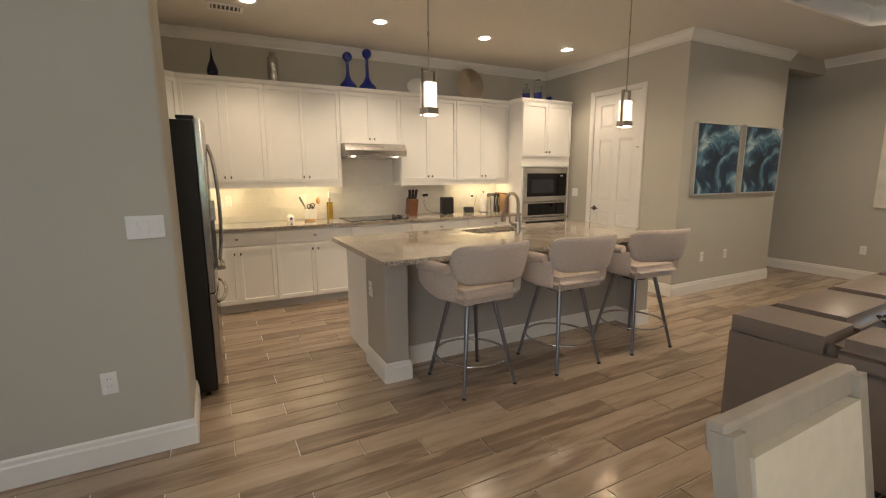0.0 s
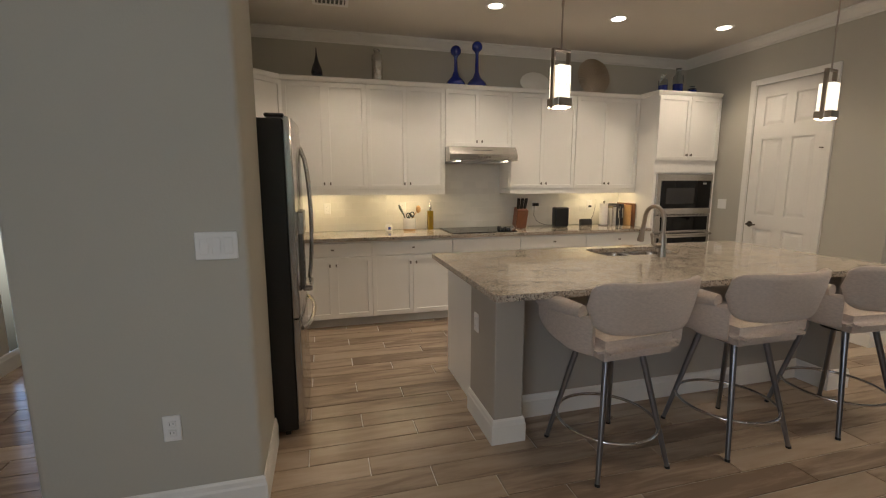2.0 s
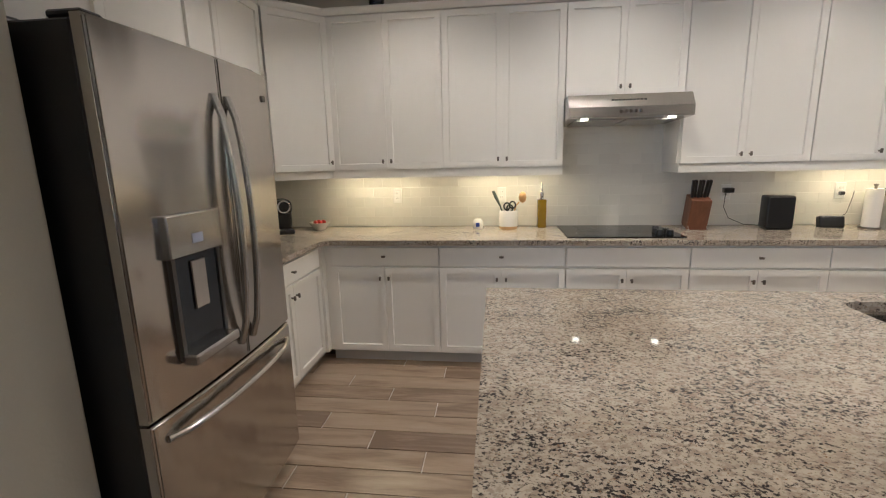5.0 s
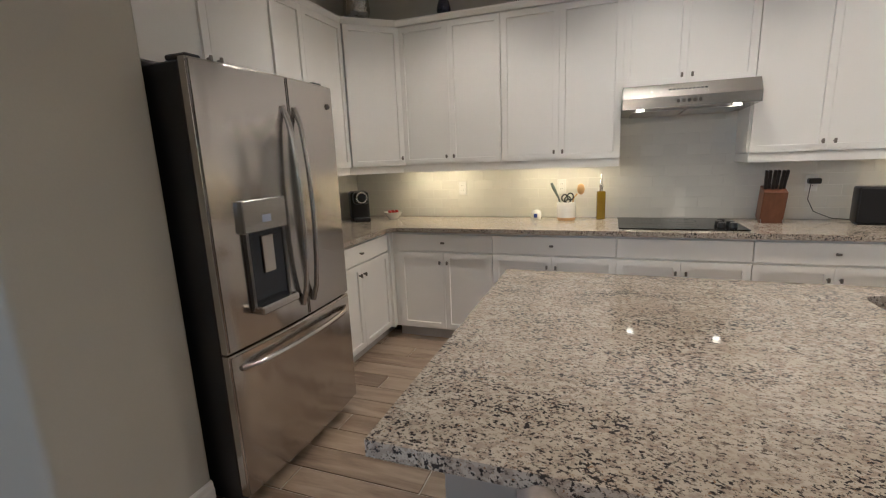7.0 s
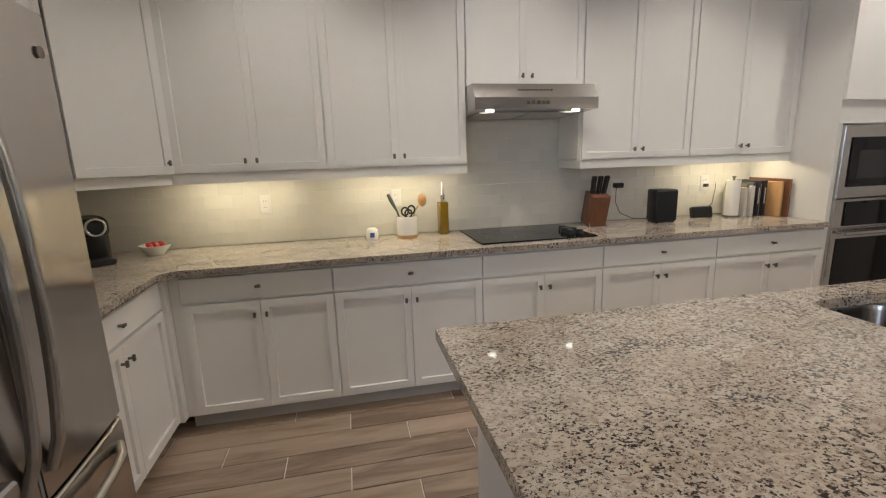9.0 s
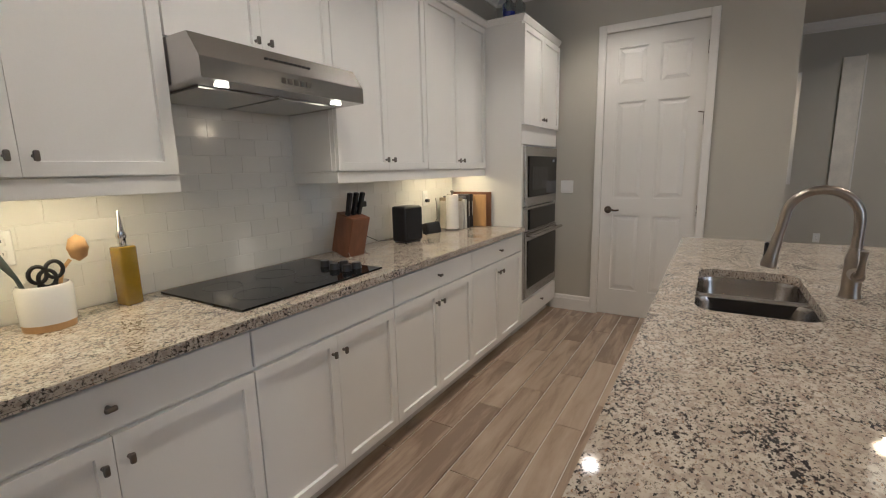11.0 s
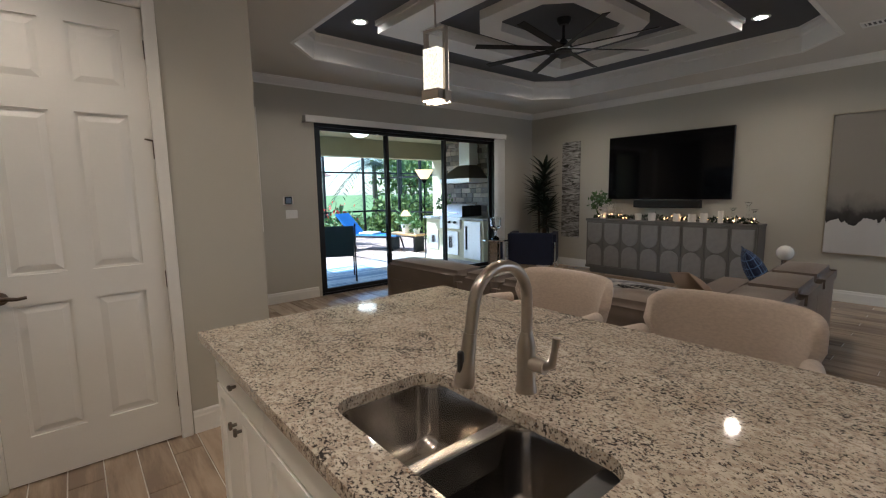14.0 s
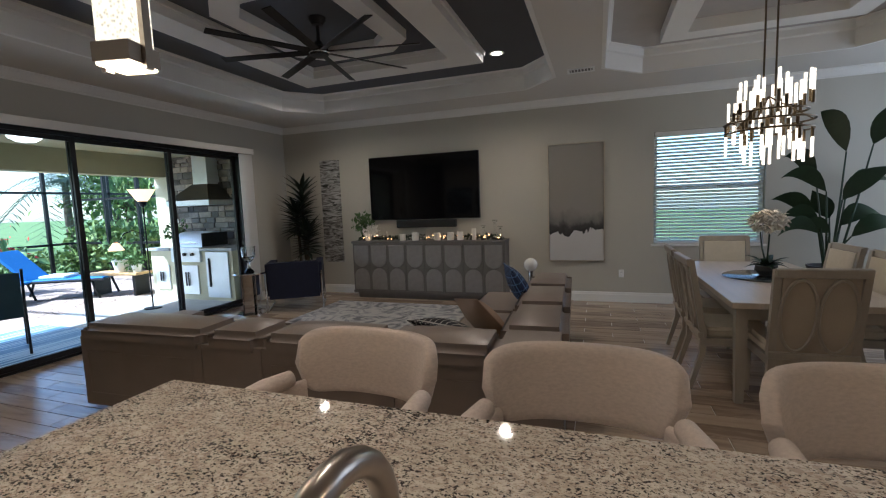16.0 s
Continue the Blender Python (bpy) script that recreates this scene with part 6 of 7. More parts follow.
# local: x to the long run, -y towards the television; outer corner at the origin
RUN, WING = 3.62, 2.75
part("base", cushion(0.02, RUN, -0.95, -0.06, 0.05, 0.36, 0.03), LEATHER, sofa, smooth=50)
part("base", cushion(0.02, 0.95, -WING, -0.955, 0.05, 0.36, 0.03), LEATHER, sofa, smooth=50)
for a, b in ((0.0, 1.0), (1.0, 1.95), (1.95, 2.45), (2.45, RUN)):
    bm = cushion(a + 0.004, b - 0.004, -0.20, 0.0, 0.06, 0.60, 0.02)
    pn = part("back_panel", bm, LEATHER, sofa, smooth=50)
    if b - a > 0.6:
        part("seam", tube(bmesh.new(), [(a + 0.09, 0.0, 0.16), (b - 0.07, 0.0, 0.16), (b - 0.07, 0.0, 0.49), (a + 0.09, 0.0, 0.49)], 0.003, 6, closed=True), LEATHER, pn)
for a, b in ((0.36, 1.12), (1.12, 1.95), (1.95, 2.42), (2.42, RUN + 0.01)):
    bm = cushion(a + 0.002, b - 0.002, -0.42, 0.022, 0.53, 0.70, 0.06, 5, 0.034)
    part("headrest", bm, LEATHER, sofa, smooth=60)
for a, b in ((0.96, 1.84), (1.84, 2.72), (2.72, RUN - 0.22)):
    part("seat_cushion", cushion(a + 0.003, b - 0.003, -0.97, -0.33, 0.33, 0.47, 0.05, 4, 0.012), LEATHER, sofa, smooth=60)
part("arm", cushion(RUN - 0.22, RUN + 0.03, -0.98, -0.12, 0.05, 0.57, 0.07, 5), LEATHER, sofa, "rounded arm", smooth=60)
for a, b in ((-0.95, -0.03), (-1.85, -0.955), (-WING, -1.855)):
    part("back_panel", cushion(0.0, 0.20, a + 0.002, b - 0.002, 0.06, 0.60, 0.02), LEATHER, sofa, smooth=50)
for a, b in ((-1.16, -0.42), (-1.95, -1.17), (-WING - 0.01, -1.96)):
    part("headrest", cushion(-0.022, 0.42, a, b, 0.53, 0.70, 0.06, 5, 0.034), LEATHER, sofa, smooth=60)
for a, b in ((-1.75, -0.96), (-WING + 0.02, -1.755)):
    part("seat_cushion", cushion(0.30, 0.97, a, b, 0.33, 0.47, 0.05, 4, 0.012), LEATHER, sofa, smooth=60)
part("corner_cushion", cushion(0.02, 0.36, -0.41, -0.0, 0.585, 0.69, 0.05, 4), LEATHER, sofa, smooth=60)
part("seat_cushion", cushion(0.30, 0.955, -0.955, -0.30, 0.33, 0.47, 0.05, 4), LEATHER, sofa, smooth=60)


def weave_mat(name, a, c, scale):
    m, n, l, b = nodes_of(name)
    tc, t = n.new("ShaderNodeTexCoord"), n.new("ShaderNodeTexBrick")
    t.inputs["Color1"].default_value, t.inputs["Color2"].default_value, t.inputs["Mortar"].default_value = (*a, 1), (*a, 1), (*c, 1)
    t.inputs["Scale"].default_value, t.inputs["Mortar Size"].default_value = scale, 0.035
    t.inputs["Brick Width"].default_value, t.inputs["Row Height"].default_value = 0.35, 0.7
    t.offset = 0
    l.new(tc.outputs["Object"], t.inputs["Vector"])
    l.new(t.outputs["Color"], b.inputs["Base Color"])
    b.inputs["Roughness"].default_value = 0.9
    return m


def pillow(at, rot, size, material, label):
    p = thing("throw_pillow", at, label, "pillow")
    bm = bmesh.new()
    n = 10
    for sgn in (1, -1):
        g = [[bm.verts.new((size * (i / n - 0.5) * (1 - 0.06 * math.sin(math.pi * j / n)), size * (j / n - 0.5) * (1 - 0.06 * math.sin(math.pi * i / n)), sgn * 0.09 * (math.sin(math.pi * i / n) * math.sin(math.pi * j / n)) ** 0.5)) for j in range(n + 1)] for i in range(n + 1)]
        for i in range(n):
            for j in range(n):
                bm.faces.new((g[i][j], g[i + 1][j], g[i + 1][j + 1], g[i][j + 1]))
    bmesh.ops.remove_doubles(bm, verts=bm.verts[:], dist=0.0005)
    bmesh.ops.recalc_face_normals(bm, faces=bm.faces[:])
    p.matrix_world = Matrix.Translation(at) @ Euler([radians(a) for a in rot]).to_matrix().to_4x4()
    part("cover", bm, material, p, smooth=70)
    part("piping", tube(bmesh.new(), [(size / 2 * math.copysign(min(1, abs(1.42 * math.cos(a))), math.cos(a)) * 0.985, size / 2 * math.copysign(min(1, abs(1.42 * math.sin(a))), math.sin(a)) * 0.985, 0) for a in [i * math.pi / 20 for i in range(40)]], 0.006, 6, closed=True), material, p)


PATA = weave_mat("navy_dash", (0.012, 0.022, 0.06), (0.12, 0.2, 0.36), 9.0)
PATB = weave_mat("charcoal_lattice", (0.012, 0.012, 0.014), (0.32, 0.30, 0.27), 7.0)
pillow((3.38, -0.30, 0.66), (62, 0, -70), 0.48, PATA, "navy pillow with light blue dashes")
pillow((3.66, 1.10, 0.575), (26, 0, -20), 0.46, PATB, "black and cream lattice pillow")
pillow((3.46, 0.86, 0.62), (50, 10, -50), 0.44, mat("tan_pillow", (0.30, 0.20, 0.13), 0.8, bump=0.2), "plain tan pillow on the sofa")
lampg = thing("globe_lamp", (3.42, -1.45, 0), "white globe side lamp behind the sofa", "lamp")
part("stand", rod(bmesh.new(), (0, 0, 0), (0, 0, 0.66), 0.03, 0.03, 14), CHROME, lampg)
part("globe", lathe(bmesh.new(), [(0.085 * math.sin(i * math.pi / 12), 0.72 - 0.085 * math.cos(i * math.pi / 12)) for i in range(13)], 20), CERAMIC, lampg, smooth=60)


def rug_mat():
    return art_mat("rug_abstract", [(0.36, (0.12, 0.12, 0.13)), (0.47, (0.33, 0.33, 0.34)), (0.55, (0.50, 0.49, 0.47)), (0.7, (0.56, 0.54, 0.50))], 3.5, distortion=2.5)


single("area_rug", B(3.90, 6.62, -2.05, 0.85, 0.001, 0.014, bevel=0.004), rug_mat(), "grey and cream distressed area rug", "rug")

# ---- navy chair and side table by the slider ----
nc = thing("club_chair", (7.10, -1.62, 0), "navy velvet club chair on a chrome frame", "chair", 32)
part("seat", cushion(-0.33, 0.33, -0.34, 0.30, 0.30, 0.46, 0.04), NAVY, nc, smooth=50)
part("back", cushion(-0.36, 0.36, 0.24, 0.36, 0.20, 0.74, 0.04), NAVY, nc, smooth=50)
for s in (-1, 1):
    part("arm", cushion(s * 0.36 - 0.05, s * 0.36 + 0.05, -0.34, 0.30, 0.24, 0.72, 0.035), NAVY, nc, smooth=50)
    part("frame", tube(bmesh.new(), [(s * 0.40, -0.36, 0.60), (s * 0.40, -0.36, 0.012), (s * 0.40, 0.36, 0.012), (s * 0.40, 0.36, 0.60)], 0.016, 8), CHROME, nc, "chrome side frame")
part("crossbar", rod(bmesh.new(), (-0.40, -0.36, 0.20), (0.40, -0.36, 0.20), 0.012), CHROME, nc)
stb = thing("side_table", (7.48, -1.05, 0), "round mirrored chrome side table", "side table")
part("top", lathe(bmesh.new(), [(0, 0.60), (0.24, 0.60), (0.245, 0.612), (0.24, 0.625), (0, 0.625)], 32), CHROME, stb, smooth=40)
for i in range(4):
    a = i * math.pi / 2 + 0.4
    part("panel", B(-0.07, 0.07, -0.006, 0.006, 0.02, 0.60), CHROME, stb).matrix_basis = pose(0.1 * math.cos(a), 0.1 * math.sin(a), 0, 0, 0, math.degrees(a) + 90)
part("base", lathe(bmesh.new(), [(0, 0), (0.2, 0), (0.2, 0.018), (0, 0.02)], 32), CHROME, stb, smooth=40)
turned("crystal_hurricane", (7.48, -1.05, 0.625), [(0, 0), (0.07, 0), (0.05, 0.03), (0.018, 0.06), (0.018, 0.14), (0.06, 0.18), (0.095, 0.24), (0.10, 0.38), (0.09, 0.38), (0.085, 0.24), (0, 0.19)], CLEAR, "cut crystal hurricane candle holder", "candle holder", 20)

# ---- ceiling fan ----
fan = thing("ceiling_fan", (5.05, 0.47, 3.255), "dark bronze eight-blade ceiling fan, still", "ceiling fan")
FANM = mat("fan_bronze", (0.02, 0.019, 0.019), 0.4, 0.6, vary=0.1)
part("canopy", lathe(bmesh.new(), [(0, -0.07), (0.05, -0.065), (0.075, -0.03), (0.08, 0.0)], 28), FANM, fan, smooth=40)
part("rod", rod(bmesh.new(), (0, 0, -0.07), (0, 0, -0.22), 0.016), FANM, fan)
part("motor", lathe(bmesh.new(), [(0, -0.34), (0.08, -0.335), (0.09, -0.31), (0.085, -0.27), (0.05, -0.24), (0.03, -0.21), (0, -0.21)], 28), FANM, fan, smooth=40)
part("band", lathe(bmesh.new(), [(0.0905, -0.32), (0.0935, -0.315), (0.0935, -0.305), (0.0905, -0.30)], 28), CHROME, fan, smooth=40)
bm = bmesh.new()
box(bm, 0.06, 0.95, -0.038, 0.038, -0.304, -0.296)
for v in bm.verts:
    v.co.z += (v.co.y) * 0.22
bmesh.ops.bevel(bm, geom=[e for e in bm.edges], offset=0.003, segments=1, affect="EDGES")
BLD = mesh("blade", bm, FANM)
for i in range(8):
    o = new("blade", BLD)
    o.parent = fan
    o.matrix_basis = pose(0, 0, 0, 0, 0, i * 45 + 12)

# ---- dining table, chairs, chandelier ----
TX, TYC = 1.22, -0.49
tb = thing("dining_table", (TX, TYC, 0), "long pale oak dining table with square legs", "dining table")
part("tabletop", B(-0.52, 0.52, -1.10, 1.10, 0.715, 0.76, bevel=0.006, seg=2), TABLEWOOD, tb)
for a in ((-0.46, 0.46, -1.02, -0.995), (-0.46, 0.46, 0.995, 1.02), (-0.46, -0.435, -0.995, 0.995), (0.435, 0.46, -0.995, 0.995)):
    part("apron", B(*a, 0.62, 0.715), WOODGREY, tb)
for sx in (-1, 1):
    for sy in (-1, 1):
        part("leg", rod(bmesh.new(), (sx * 0.44, sy * 1.0, 0.715), (sx * 0.44, sy * 1.0, 0.0), 0.055, 0.038, 4), WOODGREY, tb)


def dining_chair(x, y, rz, label="washed wood dining chair with cream cushion and oval lattice back", fabric=BOUCLE):
    """Faces -y; its back is at +y."""
    c = thing("dining_chair", (x, y, 0), label, "chair", rz, group="dining chairs")
    part("seat", cushion(-0.245, 0.245, -0.25, 0.22, 0.42, 0.50, 0.03, 3, 0.01), fabric, c, smooth=50)
    part("seat_frame", B(-0.25, 0.25, -0.25, 0.23, 0.36, 0.42, bevel=0.004), WOODGREY, c)
    for s in (-1, 1):
        part("leg", rod(bmesh.new(), (s * 0.225, -0.225, 0.42), (s * 0.225, -0.225, 0), 0.032, 0.020, 4), WOODGREY, c)
        part("leg", tube(bmesh.new(), [(s * 0.225, 0.31, 0.0), (s * 0.225, 0.225, 0.30), (s * 0.225, 0.225, 0.45), (s * 0.235, 0.318, 1.02)], [0.022, 0.03, 0.032, 0.028], 4), WOODGREY, c)
    m = pose(0, 0.228, 0.415, -9)
    for z0, z1, name in ((0.0, 0.05, "lower_rail"), (0.565, 0.625, "top_rail")):
        bm = B(-0.25, 0.25, -0.012, 0.028, z0, z1, bevel=0.006)
        bm.transform(m)
        part(name, bm, WOODGREY, c)
    bm = cushion(-0.205, 0.205, -0.030, -0.002, 0.05, 0.565, 0.012, 2)
    bm.transform(m)
    part("back_cushion", bm, fabric, c, smooth=50)
    bm = B(-0.205, 0.205, -0.001, 0.010, 0.05, 0.565)
    bm.transform(m)
    part("back_board", bm, mat("chair_back_linen", (0.40, 0.34, 0.26), 0.85, bump=0.2), c)
    for cx in (-0.105, 0.105):
        bm = tube(bmesh.new(), [(cx + 0.10 * math.cos(i * math.pi / 14), 0.018, 0.308 + 0.245 * math.sin(i * math.pi / 14)) for i in range(28)], 0.011, 6, closed=True)
        bm.transform(m)
        part("oval", bm, WOODGREY, c, smooth=50)
    return c


dc = dining_chair(1.31, 0.47, 1)
copy_thing(dc, pose(1.24, -1.47, 0, 0, 0, 180))
copy_thing(dc, pose(1.64, 0.09, 0, 0, 0, -88))
copy_thing(dc, pose(1.64, -0.57, 0, 0, 0, -91))
copy_thing(dc, pose(0.86, -0.07, 0, 0, 0, 90))
copy_thing(dc, pose(0.86, -0.71, 0, 0, 0, 92))
tr = thing("round_tray", (1.19, -0.55, 0.76), "round dark glass tray on the table", "tray")
part("disc", lathe(bmesh.new(), [(0, 0), (0.33, 0), (0.34, 0.006), (0.33, 0.012), (0, 0.010)], 40), mat("smoke_mirror", (0.10, 0.11, 0.11), 0.08, 0.5), tr, smooth=40)
orc = thing("orchid_plant", (1.19, -0.55, 0.772), "white orchid in a dark bowl with green leaves", "potted plant")
part("bowl", lathe(bmesh.new(), [(0, 0), (0.05, 0), (0.09, 0.05), (0.085, 0.09), (0.075, 0.09), (0, 0.07)], 24), mat("charcoal_pot", (0.03, 0.03, 0.032), 0.5), orc, smooth=40)
for i in range(12):
    a = i * 0.52
    bm = bmesh.new()
    blade(bm, (0, 0, 0.08), (0.17 * math.cos(a), 0.17 * math.sin(a), 0.15 + 0.05 * (i % 3)), 0.06, 0.08, 6)
    part("leaf", bm, LEAFB, orc)
for dx, dy in ((0.0, 0.03), (0.03, -0.03)):
    part("stem", tube(bmesh.new(), [(0, 0, 0.08), (dx, dy, 0.25), (dx * 1.5, dy * 2, 0.45)], 0.007, 6), LEAFB, orc)
for i in range(44):
    a, zz = i * 2.4, 1 - 2 * (i + 0.5) / 44
    rr = 0.125 * math.sqrt(1 - zz * zz)
    c = Vector((rr * math.cos(a), rr * math.sin(a), 0.49 + 0.085 * zz))
    bm = bmesh.new()
    for k in range(5):
        b = k * 1.257 + i
        blade(bm, c, c + Vector((0.05 * math.cos(b), 0.05 * math.sin(b) * 0.8, 0.03 * math.sin(b * 2 + i))), 0.05, 0.015, 4)
    part("blossom", bm, mat("orchid_petal", (0.80, 0.76, 0.68), 0.6, vary=0.05), orc)

chd = thing("chandelier", (1.20, -0.60, 1.65), "tiered bronze chandelier of lit seeded glass tubes", "chandelier")
BRONZE = mat("antique_bronze", (0.16, 0.12, 0.075), 0.35, 1.0, vary=0.15)
for s in (-0.045, 0.045):
    part("rod", rod(bmesh.new(), (s, 0, 0.70), (s, 0, 3.255 - 1.65), 0.008), BRONZE, chd)
part("canopy", lathe(bmesh.new(), [(0, 1.575), (0.09, 1.58), (0.10, 1.605)], 28), BRONZE, chd, smooth=40)
for z, r in ((0.40, 0.32), (0.48, 0.33), (0.56, 0.28)):
    part("hoop", tube(bmesh.new(), [(r * math.cos(i * math.pi / 20), r * math.sin(i * math.pi / 20), z) for i in range(40)], 0.009, 8, closed=True), BRONZE, chd, smooth=40)
for i in range(6):
    a = i * math.pi / 3
    part("spoke", rod(bmesh.new(), (0, 0, 0.70), (0.33 * math.cos(a), 0.33 * math.sin(a), 0.48), 0.006), BRONZE, chd)
TUBEG = seeded_glow(0.3, 0.95)
random.seed(9)
tb_ = mesh("glass_tube", rod(bmesh.new(), (0, 0, -0.10), (0, 0, 0.10), 0.012, seg=10), TUBEG, 40)
cp_ = mesh("tube_cap", rod(bmesh.new(), (0, 0, -0.05), (0, 0, 0.05), 0.0135, seg=10), BRONZE, 40)
for i in range(58):
    a = i * 2.399
    r = 0.33 * math.sqrt((i + 4) / 62)
    z = 0.50 + 0.27 * math.cos(i * 1.9) * (1 - 0.3 * r)
    up = 1 if z > 0.5 else -1
    o = new("glass_tube", tb_)
    o.parent = chd
    o.location = (r * math.cos(a), r * math.sin(a), z + up * 0.03)
    c = new("tube_cap", cp_)
    c.parent = chd
    c.location = (r * math.cos(a), r * math.sin(a), z - up * 0.09)
lamp("chandelier_light", "POINT", (1.20, -0.60, 1.60), 5, WARM, 0.25)

# ---- outdoors ----
random.seed(21)
INDOORS = set(bpy.data.objects)
GRASS = mat("lawn", (0.09, 0.15, 0.035), 0.9, vary=0.3, scale=0.6, bump=0.4, bump_scale=30)
ground = structure("ground", B(8.08, 400, -200, 260, -0.20, -0.10), GRASS, "lawn reaching to the horizon")
structure("ground_near", B(-60, 7.9, -60, TVW - 0.2, -0.20, -0.10), GRASS, "lawn beside the house")
CONC = mat("lanai_slab", (0.42, 0.40, 0.37), 0.8, vary=0.12, scale=3)
structure("pavement_lanai", B(8.08, 10.6, -2.6, 3.6, -0.10, -0.02), CONC, "pale lanai floor slab")
PAVER = mat("clay_paver", (0.40, 0.29, 0.23), 0.85, vary=0.25, scale=9, bump=0.2)


def paver_sheet(x0, x1, y0, y1):
    vs, fs = [], []
    L, Wd = 0.23, 0.115
    r, y = 0, y0
    while y < y1:
        x = x0 - (L / 2) * (r % 2)
        while x < x1:
            g, h = 0.006, random.uniform(-0.002, 0.002)
            k = len(vs)
            for dz, e in ((-0.03, 0.0), (h, 0.004)):
                vs += [(x + g + e, y + g + e, -0.03 + dz), (x + L - g - e, y + g + e, -0.03 + dz), (x + L - g - e, y + Wd - g - e, -0.03 + dz), (x + g + e, y + Wd - g - e, -0.03 + dz)]
            fs += [(k + 4, k + 5, k + 6, k + 7)] + [(k + i, k + (i + 1) % 4, k + 4 + (i + 1) % 4, k + 4 + i) for i in range(4)]
            x += L
        y += Wd
        r += 1
    me = bpy.data.meshes.new("pavers")
    me.from_pydata(vs, [], fs)
    me.materials.append(PAVER)
    return me


pv = structure("pavement_pool_deck", B(10.6, 16.0, -6.0, 6.0, -0.12, -0.045), mat("joint_sand", (0.30, 0.25, 0.2), 0.95), "sand bed of the paved deck")
o = new("pavers", paver_sheet(10.62, 15.9, -4.5, 4.5))
o.parent = pv
tagged(o, "rose clay pavers in running bond", kind="stuff")
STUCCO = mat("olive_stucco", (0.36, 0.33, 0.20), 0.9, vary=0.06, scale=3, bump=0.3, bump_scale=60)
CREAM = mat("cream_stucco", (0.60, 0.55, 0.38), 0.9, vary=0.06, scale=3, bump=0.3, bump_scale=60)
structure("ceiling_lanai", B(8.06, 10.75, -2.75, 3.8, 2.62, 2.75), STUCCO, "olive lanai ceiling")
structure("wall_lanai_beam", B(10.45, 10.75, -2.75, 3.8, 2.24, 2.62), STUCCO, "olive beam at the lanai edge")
structure("wall_lanai_column", B(10.40, 10.75, -2.75, -2.40, -0.02, 2.24), CREAM, "cream stucco column of the lanai")
structure("wall_lanai_end", B(8.08, 10.40, -2.75, -2.55, -0.02, 2.62), CREAM, "end wall of the lanai")
structure("wall_lanai_far", B(8.08, 10.75, 3.6, 3.8, -0.02, 2.62), CREAM, "far end wall of the lanai")
sw_ = structure("wall_stone", B(8.10, 10.38, -2.55, -2.51, 0.9, 2.62), mat("stone_mortar", (0.18, 0.16, 0.14), 0.95), "mortar bed of the stone veneer")
z, n = 0.9, 0
SM = [mat("ledge_stone_%d" % i, c, 0.9, vary=0.25, scale=12, bump=0.5, bump_scale=40, random_tint=0.35) for i, c in enumerate(((0.26, 0.235, 0.20), (0.17, 0.155, 0.14), (0.34, 0.29, 0.23)))]
while z < 2.58:
    h = random.uniform(0.07, 0.13)
    x = 8.10
    while x < 10.36:
        w = min(random.uniform(0.12, 0.38), 10.38 - x)
        d = random.uniform(0.015, 0.05)
        st_ = part("stone", B(x + 0.005, x + w - 0.005, -2.51, -2.51 + d, z + 0.005, min(z + h, 2.62) - 0.005, bevel=0.008), random.choice(SM), sw_)
        x += w
    z += h
single("patio_rug", B(8.25, 10.1, 0.1, 2.6, -0.019, -0.010), art_mat("striped_rug", [(0.40, (0.05, 0.12, 0.20)), (0.5, (0.12, 0.22, 0.32)), (0.52, (0.45, 0.5, 0.52)), (0.6, (0.5, 0.54, 0.55))], 3.0, stretch=(6, 0.15, 1), distortion=0.1), "blue and white striped outdoor rug", "rug")

# outdoor kitchen
ok = thing("outdoor_kitchen", (0, 0, -0.02), "cream stucco outdoor kitchen with steel doors", "outdoor kitchen")
part("body", B(8.35, 10.25, -2.50, -1.80, 0.0, 0.88), CREAM, ok)
part("worktop", B(8.30, 9.02, -2.50, -1.74, 0.88, 0.93, bevel=0.006), mat("outdoor_granite", (0.42, 0.42, 0.42), 0.25, vary=0.3, scale=60), ok)
part("worktop", B(9.72, 10.30, -2.50, -1.74, 0.88, 0.93, bevel=0.006), MATS["outdoor_granite"], ok)
LSTEEL = mat("door_steel", (0.72, 0.73, 0.74), 0.4, 0.5, vary=0.05)
for x0, x1, z0, z1 in ((9.12, 9.60, 0.10, 0.62), (9.80, 10.14, 0.18, 0.62)):
    d = part("door", B(x0, x1, -1.80, -1.775, z0, z1, bevel=0.004), LSTEEL, ok)
    for s in (-0.03, 0.03):
        part("handle", B((x0 + x1) / 2 + s - 0.012, (x0 + x1) / 2 + s + 0.012, -1.765, -1.752, z0 + 0.15, z1 - 0.12, bevel=0.003), BLACK, d)
fr = thing("bar_fridge", (8.40, -1.80, -0.02), "small white and steel bar fridge in the outdoor kitchen", "fridge")
part("door", B(0.02, 0.52, 0.002, 0.03, 0.06, 0.86, bevel=0.004), LSTEEL, fr)
part("handle", B(0.42, 0.45, 0.03, 0.055, 0.25, 0.75, bevel=0.006), BLACK, fr)
gr = thing("gas_grill", (9.37, -2.12, 0.86), "built-in stainless gas grill with a domed lid", "grill")
part("firebox", B(-0.34, 0.34, -0.30, 0.36, -0.20, 0.06, bevel=0.006), LSTEEL, gr)
bm = bmesh.new()
n = 10
ra = [[bm.verts.new((x, 0.30 * math.cos(math.pi * i / n), 0.06 + 0.27 * math.sin(math.pi * i / n))) for i in range(n + 1)] for x in (-0.34, 0.34)]
for i in range(n):
    bm.faces.new((ra[0][i], ra[0][i + 1], ra[1][i + 1], ra[1][i]))
bm.faces.new(ra[0])
